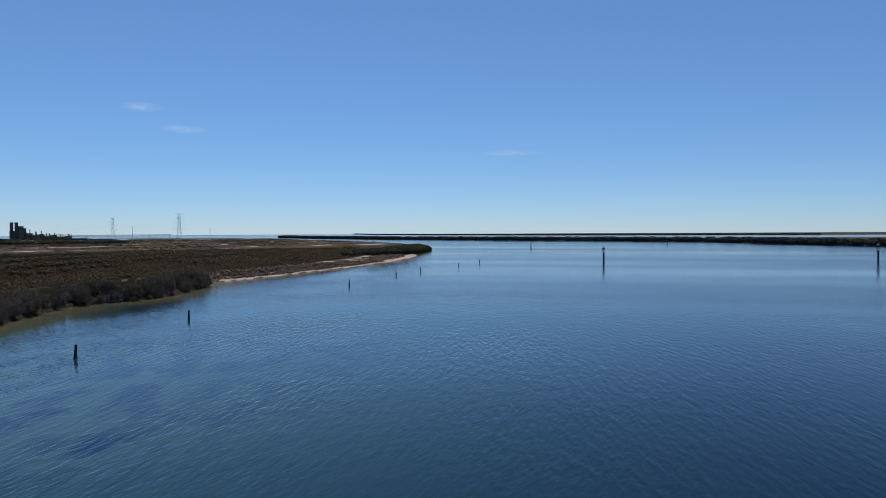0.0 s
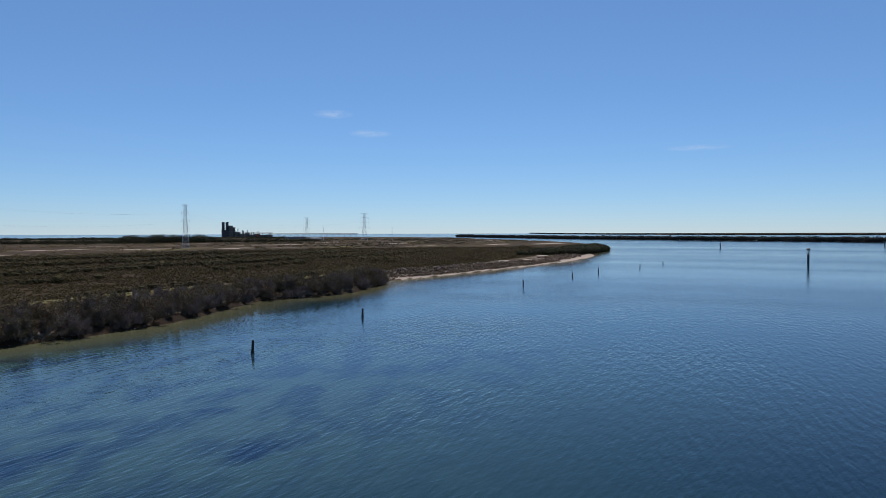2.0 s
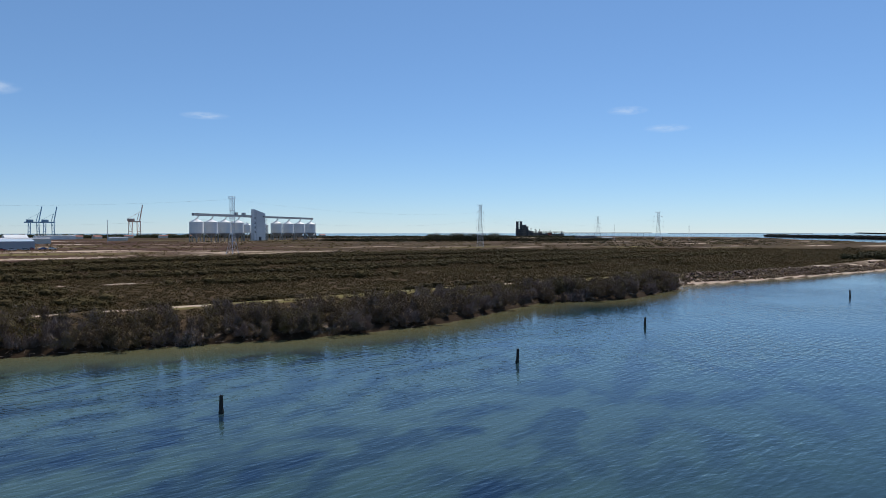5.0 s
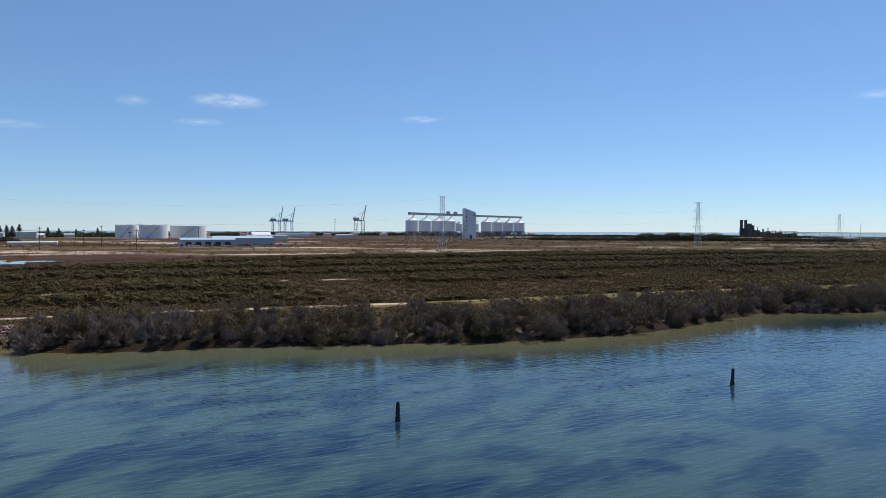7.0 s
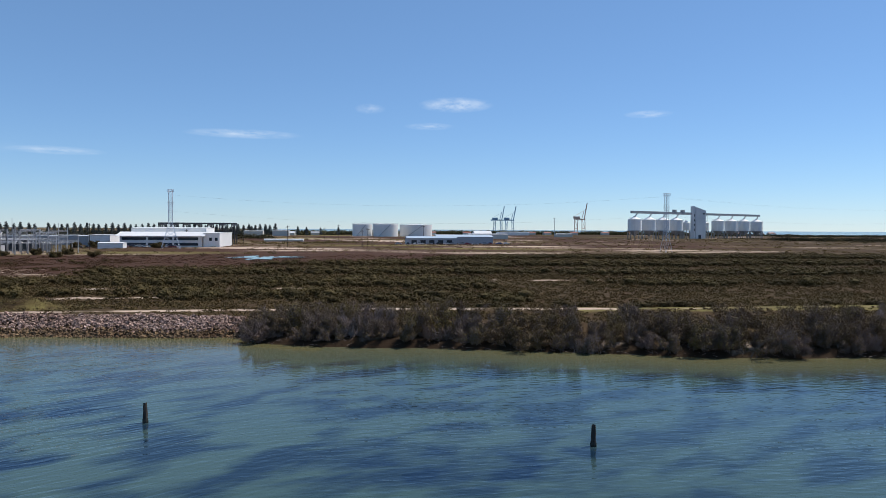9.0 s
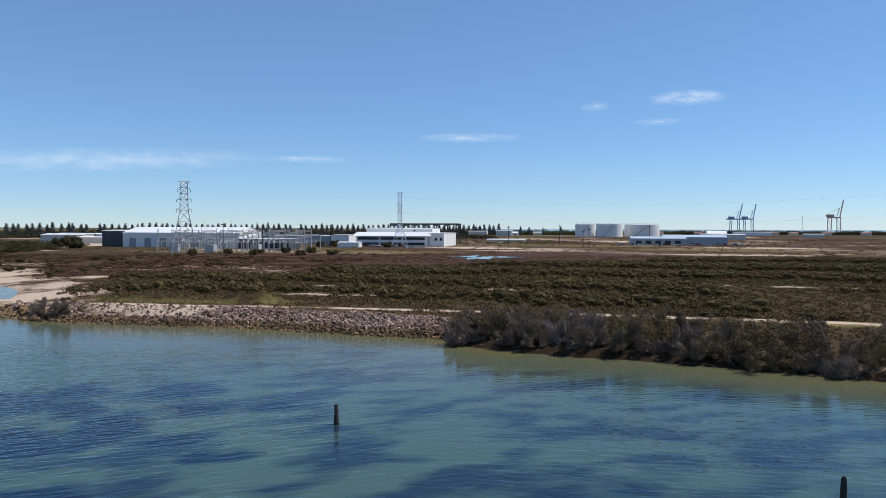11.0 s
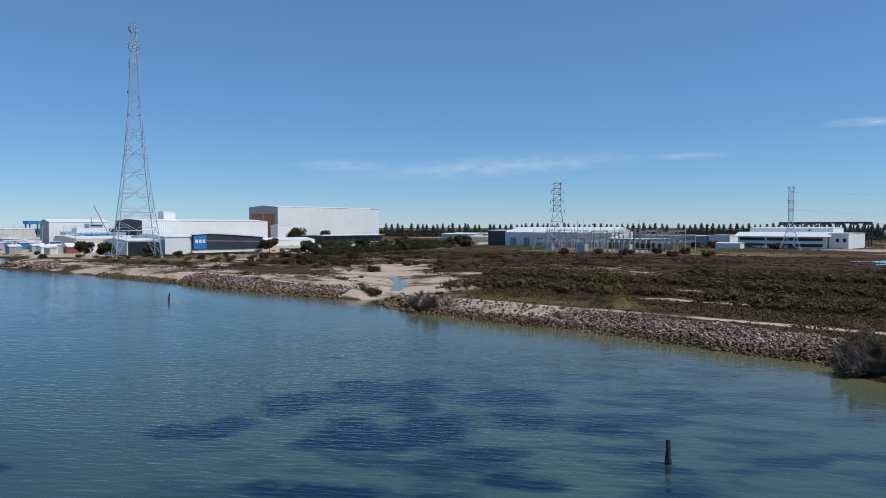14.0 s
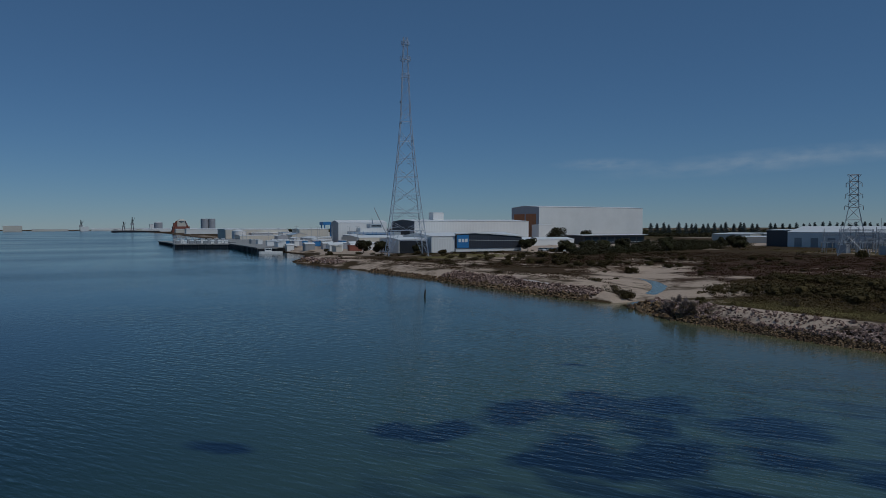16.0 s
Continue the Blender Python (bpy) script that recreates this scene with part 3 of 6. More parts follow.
# ---- tidal piles and channel beacons ----
def pile(x, y, tall, lean, seed, group="old piles in the river"):
    rng = random.Random(seed)
    ob = thing("timber_pile", "dark weathered timber pile standing in the river", "pile", pose(x, y, 0, lean[0], lean[1], rng.uniform(0, 360)), group)
    bm, n = bmesh.new(), 10
    rings = []
    for k, z in enumerate((0.28, 0.5, tall * 0.6, tall * 0.85, tall)):
        rings.append([bm.verts.new((math.cos(a * math.tau / n) * r, math.sin(a * math.tau / n) * r, z + (rng.uniform(-0.09, 0.05) if k == 4 else 0)))
                      for a in range(n) for r in [0.15 * (1 - 0.05 * k) * rng.uniform(0.86, 1.1)]])
    for a, b in zip(rings, rings[1:]):
        for k in range(n):
            bm.faces.new((a[k], a[(k + 1) % n], b[(k + 1) % n], b[k]))
    bm.faces.new(rings[-1])
    part("shaft", bm, TIMBER, ob)
    bm = lathe(bmesh.new(), [(0.15, -1.4), (0.17, -0.1), (0.185, 0.1), (0.16, 0.285)], n)
    part("tide_line", bm, TIDE, ob, "dark wet weed-covered foot")
    return ob


for k, (x, y, tall, lean) in enumerate(((16.7, 42.1, 1.25, (0, 0)), (45.2, 41.0, 1.3, (2, -3)), (76.2, 46.7, 1.15, (0, 1)), (-10.0, 49.9, 1.25, (-2, 3)), (-106.7, 73.7, 1.3, (3, 5)),
                                        (140.6, 43.2, 1.3, (1, -3)), (176.0, 40.7, 1.1, (0, 0)), (198.4, 38.4, 1.3, (1, 1)), (229, 31, 1.3, (0, 0)), (257, 27, 1.3, (0, 1)),
                                        (539, 44, 2.0, (0, 0)), (-283, 84, 1.6, (0, 0)))):
    pile(x, y, tall, lean, k)


def beacon(x, y, tall):
    ob = thing("channel_beacon", "dark channel beacon pile with a lamp and top mark", "beacon", pose(x, y, 0), "channel beacons")
    part("pile", lathe(bmesh.new(), [(0.38, -1.5), (0.38, tall * 0.62), (0.3, tall * 0.63)], 10), BLACK_STEEL, ob)
    part("platform", lathe(bmesh.new(), [(0.75, tall * 0.63), (0.75, tall * 0.66), (0.3, tall * 0.67)], 10), STEEL, ob)
    bm = bmesh.new()
    for k in range(6):
        a = k * math.tau / 6
        rod(bm, (0.7 * math.cos(a), 0.7 * math.sin(a), tall * 0.65), (0.35 * math.cos(a), 0.35 * math.sin(a), tall * 0.85), 0.05)
    part("cage", bm, BLACK_STEEL, ob)
    part("top_mark", lathe(bmesh.new(), [(0.0, tall * 0.84), (0.62, tall * 0.86), (0.62, tall * 0.93), (0.0, tall)], 10), BLACK_STEEL, ob)
    return ob


for x, y, tall in ((263.9, -20.7, 6.2), (280, -125, 7.0), (519, 20, 4.0), (600, -90, 4.5)):
    beacon(x, y, tall)


# ---- shore stones ----
def stone_mesh(name, seed, material):
    rng = random.Random(seed)
    bm = bmesh.new()
    bmesh.ops.create_icosphere(bm, subdivisions=1, radius=0.5)
    sx, sy, sz = rng.uniform(0.8, 1.5), rng.uniform(0.55, 1.0), rng.uniform(0.4, 0.8)
    for v in bm.verts:
        k = rng.uniform(0.62, 1.2)
        v.co = Vector((v.co.x * sx * k, v.co.y * sy * k, v.co.z * sz * k))
    me = bpy.data.meshes.new(name)
    bm.to_mesh(me)
    bm.free()
    me.materials.append(material)
    return me


def along(line, step):
    out, left = [], 0.0
    for (ax, ay), (bx, by) in zip(line, line[1:]):
        n = math.hypot(bx - ax, by - ay)
        while left < n:
            out.append((ax + (bx - ax) * left / n, ay + (by - ay) * left / n, (by - ay) / n, -(bx - ax) / n))
            left += step
        left -= n
    return out


def between(line, x0, x1):
    return [p for p in line if x0 <= p[0] <= x1]


def stony_bank(label, line, wide, size, singles, seed, x_range=None):
    """A tipped stone bank: the stones in x_range as pieces, the others joined."""
    rng = random.Random(seed)
    ob = thing("stone_revetment", label, "stone bank", pose(0, 0, 0))
    high = [stone_mesh("rock", seed * 20 + k, ROCK) for k in range(8)]
    low = [stone_mesh("rock", seed * 20 + 10 + k, ROCK_LOW) for k in range(5)]
    spots = []
    for x, y, nx, ny in along(line, size * 0.55):
        for k in range(int(wide / (size * 0.66))):
            w = rng.uniform(-0.8, wide)
            px, py = x - nx * w + rng.uniform(-0.4, 0.4), y - ny * w + rng.uniform(-0.2, 0.2)
            if seed == 7 and rng.random() < 0.6:
                continue          # sand shows between the stones
            if seed == 1 and w > 2.0 and -61 < px < -41 and rng.random() < 0.8:
                continue          # crushed to gravel on the crest here
            spots.append((px, py, w))
    zs = height(np.array([s[0] for s in spots]), np.array([s[1] for s in spots]))
    made, rest = 0, {True: [], False: []}
    for (px, py, w), z in zip(spots, zs):
        tidal = z < 0.55 + rng.uniform(-0.15, 0.25) or (seed in (3, 7) and rng.random() < 0.8)
        me = rng.choice(low if tidal else high)
        s = size * rng.choice((rng.uniform(0.45, 1.0), rng.uniform(0.7, 1.4), rng.uniform(1.0, 2.3)))
        m = pose(px, py, z + s * rng.uniform(-0.1, 0.42), rng.uniform(-35, 35), rng.uniform(-35, 35), rng.uniform(0, 360)) @ Matrix.Scale(s, 4)
        if made < singles and (not x_range or x_range[0] < px < x_range[1]) and rng.random() < 0.5:
            r = new("rock", me)
            r.parent, r.matrix_basis = ob, m
            made += 1
        else:
            rest[tidal].append((me, m))
    for tidal, some in rest.items():
        chunks = []
        for me, m in some:
            co = np.empty(len(me.vertices) * 3, np.float32)
            me.vertices.foreach_get("co", co)
            co = co.reshape(-1, 3) @ np.array(m.to_3x3()).T + np.array(m.translation)
            tri = np.array([p.vertices[:] for p in me.polygons]).ravel()
            chunks.append(co[tri])
        if chunks:
            r = new("rubble", triangles("rubble", np.concatenate(chunks), ROCK_LOW if tidal else ROCK))
            r.parent = ob
            tagged(r, kind="stuff")
    return ob


stony_bank("tipped bank of pinkish grey broken stone along the river edge", [p for p in SHORE if -63 <= p[0] <= -9] + [(-7.5, 83)], 4.7, 0.25, 298, 1, (-58, -8))
stony_bank("tipped bank of pale broken stone beside the creek mouth", between(SHORE, -141, -86), 5.5, 0.42, 0, 2)
stony_bank("dark tipped stone bank along the curving shore", [(146, 80.5), (165, 76.3), (200, 72.3), (252, 67.8), (262, 67.5)], 3.6, 0.5, 0, 3)
stony_bank("scattered small brown stones on the end of the beach", [(256, 69), (280, 68.5), (306, 69)], 6.0, 0.62, 0, 7)
stony_bank("low spill of dark stones on a sandy point", [(-236, 89), (-222, 90.5), (-204, 93)], 3.0, 0.8, 0, 4)
stony_bank("fringe of small brown weedy stones along the beach", [(-178, 92.2), (-160, 92.8), (-143, 93.5)], 1.6, 0.4, 0, 6)
stony_bank("low weedy stones round the creek mouth", [(-79, 95), (-72, 91.5), (-63, 88.5)], 4.0, 0.7, 0, 5)


# ---- mangroves on the bank ----
def bush_kind(seed, tall, wide, bare):
    """A many-stemmed bush: stems from the mud, fine twigs and a ragged crown."""
    rng, nrng = random.Random(seed), np.random.default_rng(seed)
    ob = thing("mangrove_bush", "", "bush", pose(0, 0, -50), "mangrove bushes along the bank")
    bm, tips = bmesh.new(), []
    for k in range(rng.randint(4, 6)):
        a = rng.uniform(0, math.tau)
        p = Vector((rng.uniform(-0.25, 0.25) * wide, rng.uniform(-0.2, 0.2) * wide, -0.25))
        way = Vector((math.cos(a) * 0.55, math.sin(a) * 0.55, 1)).normalized()
        r, length = rng.uniform(0.05, 0.1), tall * 0.3
        for j in range(3):
            q = p + way * length * rng.uniform(0.8, 1.15)
            rod(bm, p, q, r, r * 0.65, 4)
            for s in range(2):
                side = (way + Vector((rng.uniform(-1, 1), rng.uniform(-1, 1), rng.uniform(-0.2, 0.6)))).normalized()
                e = p.lerp(q, rng.uniform(0.4, 1)) + side * length * rng.uniform(0.5, 0.9)
                rod(bm, p.lerp(q, 0.6), e, r * 0.45, r * 0.2, 3)
                tips.append(e)
            p, r = q, r * 0.65
            way = (way + Vector((rng.uniform(-0.5, 0.5), rng.uniform(-0.5, 0.5), 0.2))).normalized()
        tips.append(p)
    tagged(part("trunk", bm, BOLE, ob), kind="stuff")
    tips = np.array([t[:] for t in tips])
    tips[:, :2] *= wide / max(1e-6, np.abs(tips[:, :2]).max()) * 0.55
    tips[:, 2] = np.clip(tips[:, 2], 0.35, tall * 0.9)
    low = tips[nrng.integers(0, len(tips), 34)] * np.array((1.15, 1.15, 0.35))
    lumps = np.concatenate([tips, low])
    high = lumps[:, 2] / lumps[:, 2].max()
    crown = leaves(nrng, lumps, nrng.uniform(0.4, 0.85, len(lumps)) * wide * 0.21 * (0.75 + 0.4 * high), np.full(len(lumps), 0.093), int(52 * (1 - 0.9 * bare)), 0.75)
    c = new("crown", triangles("crown", crown, LEAF))
    c.parent = ob
    tagged(c, kind="stuff")
    tw = []
    for t in lumps:
        fan = (t - np.array((0, 0, -0.6))) / (np.linalg.norm(t) + 0.6)
        for k in range(int(6 + 32 * bare)):
            d = fan + nrng.normal(size=3) * 0.42 + np.array((0, 0, 0.25))
            d /= np.linalg.norm(d)
            s = np.cross(d, nrng.normal(size=3))
            s *= 0.026 / np.linalg.norm(s)
            a = t - d * 0.35 + nrng.normal(size=3) * 0.16
            b = a + d * nrng.uniform(0.4, 1.05) * (0.75 + 0.4 * bare)
            tw += [a - s, a + s, b]
    g = new("brushwood", triangles("brushwood", np.array(tw), TWIG))
    g.parent = ob
    tagged(g, "bare grey twigs", kind="stuff")
    return ob


BUSHES = [bush_kind(11 + k, tall, wide, bare) for k, (tall, wide, bare) in enumerate(((3.0, 4.4, 0.1), (2.6, 4.0, 0.55), (3.2, 4.6, 0.3), (2.3, 3.6, 1.0), (2.8, 4.8, 0.0), (1.7, 2.8, 0.6)))]
BUSH_WORDS = ("dense olive-green mangrove bush on the muddy bank", "half-bare brownish mangrove bush on the muddy bank", "tall olive-brown mangrove bush on the muddy bank",
              "leafless grey mangrove bush on the muddy bank", "broad dark green mangrove bush on the muddy bank", "low straggly mangrove bush at the water's edge")


def plant_bush(k, x, y, size, turn, sink=0.0):
    b = copy_thing(BUSHES[k], pose(x, y, ground_z(x, y) - sink, 0, 0, turn) @ Matrix.Scale(size, 4))
    tagged(b, BUSH_WORDS[k])
    return b


rng = random.Random(5)
edge = along([(-8.5, 84), (-7.4, 81.5)] + [p for p in SHORE if -7 <= p[0] <= 142], 1.8)
for n, (x, y, nx, ny) in enumerate(edge):
    gap = 29.5 < x < 31.5 or 84 < x < 87
    ledge = wobble(np.array([x - nx * 2]), np.array([y - ny * 2]), 4.0, 5.0)[0] > 0.35
    if not gap and rng.random() < (0.72 if ledge else 0.95):
        w = rng.uniform(0.3, 1.7)
        plant_bush(rng.choice((5, 1, 2, 3, 4, 1, 5, 0, 3, 1)), x - nx * w, y - ny * w, rng.uniform(0.5, 0.95), rng.uniform(0, 360))
    for chance, a, b, low, high in ((0.96, 2.4, 4.4, 0.7, 1.0), (0.72, 5.2, 8.5, 0.62, 0.95), (0.35 if x < 100 else 0.1, 9.0, 12.5, 0.45, 0.75)):
        if rng.random() < chance:
            w = rng.uniform(a, b)
            plant_bush(rng.choice((0, 1, 2, 4, 3, 1, 0, 4)), x - nx * w, y - ny * w, rng.uniform(low, high), rng.uniform(0, 360))
for x, y, k, s in ((-7, 86, 0, 0.8), (-5, 84, 1, 0.8), (-8, 88.5, 4, 0.6), (-4.5, 87.5, 2, 0.7), (-2.5, 85, 0, 0.8), (-9, 85.5, 1, 0.6), (0, 87, 4, 0.7), (-64, 90.5, 3, 0.8), (-66, 91, 3, 0.75), (-62, 90, 1, 0.7), (-85, 99, 4, 0.7), (-88, 100.5, 4, 0.75), (-72, 99, 3, 0.6), (-56, 102, 4, 0.5), (-46, 106, 0, 0.45)):
    plant_bush(k, x, y, s, rng.uniform(0, 360))
for b in BUSHES:
    for o in (*b.children_recursive, b):
        bpy.data.objects.remove(o)

# ---- broken concrete slabs along the crest of the creek-mouth bank ----
ob = thing("crest_paving", "broken pale concrete slabs along the crest of the stone bank", "paving", pose(0, 0, 0))
krng = random.Random(61)
for k, (x, y, nx, ny) in enumerate(along(between(SHORE, -132, -86), 1.9)):
    w = 5.1 + krng.uniform(-0.25, 0.25)
    cx, cy = x - nx * w, y - ny * w
    bm = box(bmesh.new(), (-0.95, -0.9, -0.12), (0.9, 0.9, 0.12))
    bmesh.ops.bevel(bm, geom=bm.edges[:], offset=0.04, segments=1, affect='EDGES')
    slab_ = part("slab", bm, CONCRETE_PALE, ob)
    slab_.matrix_basis = pose(cx, cy, ground_z(cx, cy) + 0.16, krng.uniform(-6, 6), krng.uniform(-6, 6), math.degrees(math.atan2(-nx, ny)) + krng.uniform(-8, 8))

# ---- driftwood and dead branches at the water's edge ----
brng = np.random.default_rng(21)
sticks = []
for x, y, nx, ny in along([p for p in SHORE if -7 <= p[0] <= 142], 0.5):
    for j in range(3):
        w = brng.uniform(-0.5, 2.6)
        a = np.array((x - nx * w, y - ny * w, max(0.05, min(w, 0.8) * 0.85) + brng.uniform(0, 0.3)))
        d = brng.normal(size=3) * np.array((1, 1, 0.45))
        d *= brng.uniform(0.3, 1.1) / np.linalg.norm(d)
        s = np.cross(d, (0.2, 0.3, 1.0))
        s *= brng.uniform(0.012, 0.03) / np.linalg.norm(s)
        u = np.cross(s, d)
        u *= np.linalg.norm(s) / np.linalg.norm(u)
        for p, q in ((s, u), (u, -s), (-s, -u), (-u, s)):
            sticks += [a + p, a + q, a + d]
tagged(new("driftwood", triangles("driftwood", np.array(sticks), DEAD)), "bleached dead branches and roots littering the bank", "driftwood", kind="stuff")

# ---- marsh plants, too many to count ----
nrng = np.random.default_rng(3)


def scatter(n, x0, x1, y0, y1):
    return nrng.uniform(x0, x1, n), nrng.uniform(y0, y1, n)


def cushions(centres, spread):
    """Closed, uneven bodies of bushes, a rounded lump each."""
    bm = bmesh.new()
    bmesh.ops.create_icosphere(bm, subdivisions=1, radius=1.0)
    bm.verts.ensure_lookup_table()
    ball = np.array([v.co[:] for v in bm.verts])
    tri = np.array([[v.index for v in f.verts] for f in bm.faces])
    bm.free()
    lump = nrng.uniform(0.72, 1.04, (len(centres), len(ball), 1))
    co = centres[:, None] + ball[None] * lump * spread[:, None]
    return co[:, tri.ravel()].reshape(-1, 3)


def shrub_field(name, label, x, y, tall, material, count, leaf, clump, body=False):
    z = height(x, y)
    c = np.stack([x, y, z + tall * 0.45], -1)
    spread = np.stack([clump, clump, tall * 0.55], -1)
    corners = leaves(nrng, c, spread, leaf, count)
    if body:
        corners = np.concatenate([corners, cushions(c, spread * 0.58)])
    ob = new(name, triangles(name, corners, material))
    return tagged(ob, label, "shrubs", kind="stuff")


def bare_ground(x, y):
    """True where plants leave the soil open: track, clearings, creek and sand flats."""
    open_ = (off_line(x, y, TRACK) < 1.3 + 0.9 * wobble(x, y, 5.0)) | (off_line(x, y, CREEK) < np.where(wobble(x, y, 9.0) > 0.1, 6.0, 12.0)) & (x < -66)
    for cx, cy, rx, ry in ((-39, 132, 9, 2.2), (-62, 152, 14, 2.5), (-36, 117, 14, 2.0), (-5, 133, 10, 2.0), (46, 149, 11, 2.4), (92, 167, 12, 2.0), (-52, 99, 17, 6), (-31, 268, 11, 22)):
        open_ |= np.hypot((x - cx) / rx, (y - cy) / ry) + 0.5 * wobble(x, y, 4.0) < 0.85
    return open_


def kept(x, y, dense, seed, d_min=9.0, dry=True):
    d = land(x, y)
    return (d > np.where((x < 12) & (x > -62), 5.2, d_min)) & ((y < dry_line(x) + 12 * wobble(x, y, 30.0)) | (not dry)) & ~bare_ground(x, y) & (wobble(x, y, 11.0, seed) + 0.5 * wobble(x, y, 37.0, seed + 2) > -dense)


def drifts(x, y, seed):
    """Long bands running roughly along the shore."""
    return wobble(x * 0.32 + 0.12 * y, y, 15.0, seed) + 0.6 * wobble(x, y, 7.0, seed + 3)


def hedges(x, y):
    """Long narrow bands of taller bushes that follow the old shore lines."""
    far = np.log(np.maximum(y + 0.05 * x + 5 * wobble(x, y, 80.0, 5.0), 80) / 112)
    return np.cos(far / 0.215 * math.tau) * 0.6 + 0.3 * wobble(x * 0.2, y, 14.0, 2.0) + 0.3 * wobble(x, y, 9.0, 6.0)


u = nrng.random(560) ** 0.9
x = 286 + 167 * u
y = 71 + np.interp(x, (286, 300, 330, 378, 440, 456), (4, 1, 2, 6, 12, 16)) + nrng.random(560) ** 1.4 * (20 - 13 * u)
s = nrng.uniform(0.8, 1.3, len(x))
shrub_field("spit_mangroves", "dense dark mangroves on the tip of the spit", x, y, s * 2.7, WOOD, 190, 0.32 * s, s * 2.1, True)
x, y = scatter(33000, -95, 240, 76, 165)
k = kept(x, y, 2.2, 1.0) & ((x > -72) | (y > 114 + 2 * (np.abs(x + 83))))
x, y = x[k], y[k]
s = nrng.uniform(0.4, 0.95, len(x)) * (1 + 0.3 * wobble(x, y, 9.0, 4.0))
shrub_field("marsh_shrubs", "low olive-brown saltmarsh shrubs covering the flats", x, y, s * 0.42, SCRUB, 19, 0.15 * s ** 0.4, s * 0.85)
x, y = scatter(19000, -110, 300, 98, 290)
red_edge = 165 + np.clip(x + 70, -30, 260) * 0.85 + 18 * wobble(x, y, 40.0)
k = kept(x, y, 9, 1.0, 13.0) & (hedges(x, y) > np.where(x < 30, 0.0 + 0.12 * wobble(x, y, 30.0, 8.0), 0.22)) & ((x < 30) | (y > 138 + 10 * wobble(x, y, 25.0))) & ((x > -84) & (y > 106) | (y > 135)) & (y < red_edge)
x, y = x[k], y[k]
s = nrng.uniform(0.6, 1.5, len(x)) * (1 + 0.3 * wobble(x, y, 6.0, 9.0)) * (1 + 0.25 * np.clip((y - 110) / 100, 0, 1))
shrub_field("marsh_bushes", "dark green rounded saltmarsh bushes in long drifts", x, y, s * 1.05, DARK_SCRUB, 84, 0.15 * s ** 0.4, s * 0.95, True)
x, y = scatter(5200, -90, 330, 100, 300)
red_edge = 165 + np.clip(x + 70, -30, 260) * 0.85 + 18 * wobble(x, y, 40.0)
k = kept(x, y, 9, 1.0, 13.0) & (hedges(x, y) > 0.45) & (y < red_edge) & ((x > -70) | (y > 135)) & ((x < 30) | (y > 132 + 10 * wobble(x, y, 25.0)))
x, y = x[k], y[k]
s = nrng.uniform(1.2, 2.1, len(x))
shrub_field("marsh_bushes", "tall rounded dark bushes along the drifts", x, y, s * 1.05, DARK_SCRUB, 150, 0.16 * s ** 0.4, s * 1.0, True)
x, y = scatter(1500, 0, 170, 92, 103)
t = off_line(x, y, TRACK)
k = (t > 2.6) & (t < 6.5) & (y > np.interp(x, (0, 42, 97, 138, 170), (94.5, 91.5, 91, 87, 80))) & (wobble(x, y, 9.0, 21.0) > -0.1)
x, y = x[k], y[k]
s = nrng.uniform(0.5, 1.3, len(x)) * (1 + 0.4 * wobble(x, y, 7.0, 3.0))
shrub_field("track_bushes", "dark low bushes along the landward edge of the track", x, y, s * 1.15, DARK_SCRUB, 84, 0.13 * s ** 0.4, s * 0.95, True)
x, y = scatter(9500, -60, 260, 92, 215)
k = kept(x, y, 9, 1.0, 13.0) & (hedges(x, y) < 0.3) & (wobble(x, y, 16.0, 13.0) > -0.05)
x, y = x[k], y[k]
s = nrng.uniform(0.35, 0.75, len(x))
shrub_field("marsh_tussocks", "small dark tussocks dotted over the olive flats", x, y, s * 1.2, DARK_SCRUB, 20, 0.13 * s ** 0.4, s * 0.75)
x, y = scatter(22000, -110, 460, 150, 330)
k = kept(x, y, 1.2, 2.0) & (y < 175 + np.clip(x + 70, -30, 260) * 0.85 + 18 * wobble(x, y, 40.0))
x, y = x[k], y[k]
s = nrng.uniform(0.6, 1.2, len(x))
shrub_field("marsh_shrubs", "olive-brown saltmarsh shrubs on the farther flats", x, y, s * 0.5, SCRUB, 14, 0.18 * s ** 0.5, s * 0.9)
x, y = scatter(12000, 225, 440, 82, 190)
k = kept(x, y, 9, 1.0, 12.0)
x, y = x[k], y[k]
s = nrng.uniform(0.8, 1.5, len(x))
shrub_field("marsh_shrubs", "low brown saltmarsh shrubs behind the curving shore", x, y, s * 0.5, SCRUB, 15, 0.24 * s ** 0.5, s * 1.1)
x, y = scatter(9000, 200, 620, 86, 400)
k = kept(x, y, 9, 1.0, 12.0) & (drifts(x, y, 5.0) > 0.5)
x, y = x[k], y[k]
s = nrng.uniform(0.9, 1.7, len(x))
shrub_field("marsh_bushes", "dark bushes scattered over the farther marsh", x, y, s * 0.9, DARK_SCRUB, 24, 0.24 * s ** 0.5, s * 1.2)
x, y = scatter(30000, -200, 560, 150, 390)
k = kept(x, y, 1.2, 4.0) & (drifts(x, y, 7.0) > -0.7)
x, y = x[k], y[k]
s = nrng.uniform(0.5, 1.0, len(x))
shrub_field("samphire_plants", "low reddish-brown samphire on the open flats", x, y, s * 0.24, SAMPHIRE, 9, 0.22 * s ** 0.5, s * 1.4)
x, y = scatter(5000, 240, 900, 80, 560)
k = kept(x, y, 0.5, 6.0, 14.0)
x, y = x[k], y[k]
s = nrng.uniform(0.8, 1.6, len(x))
shrub_field("marsh_shrubs", "dark brown saltmarsh scrub farther along the shore", x, y, s * 0.7, SCRUB, 14, 0.3 * s ** 0.5, s * 1.8)
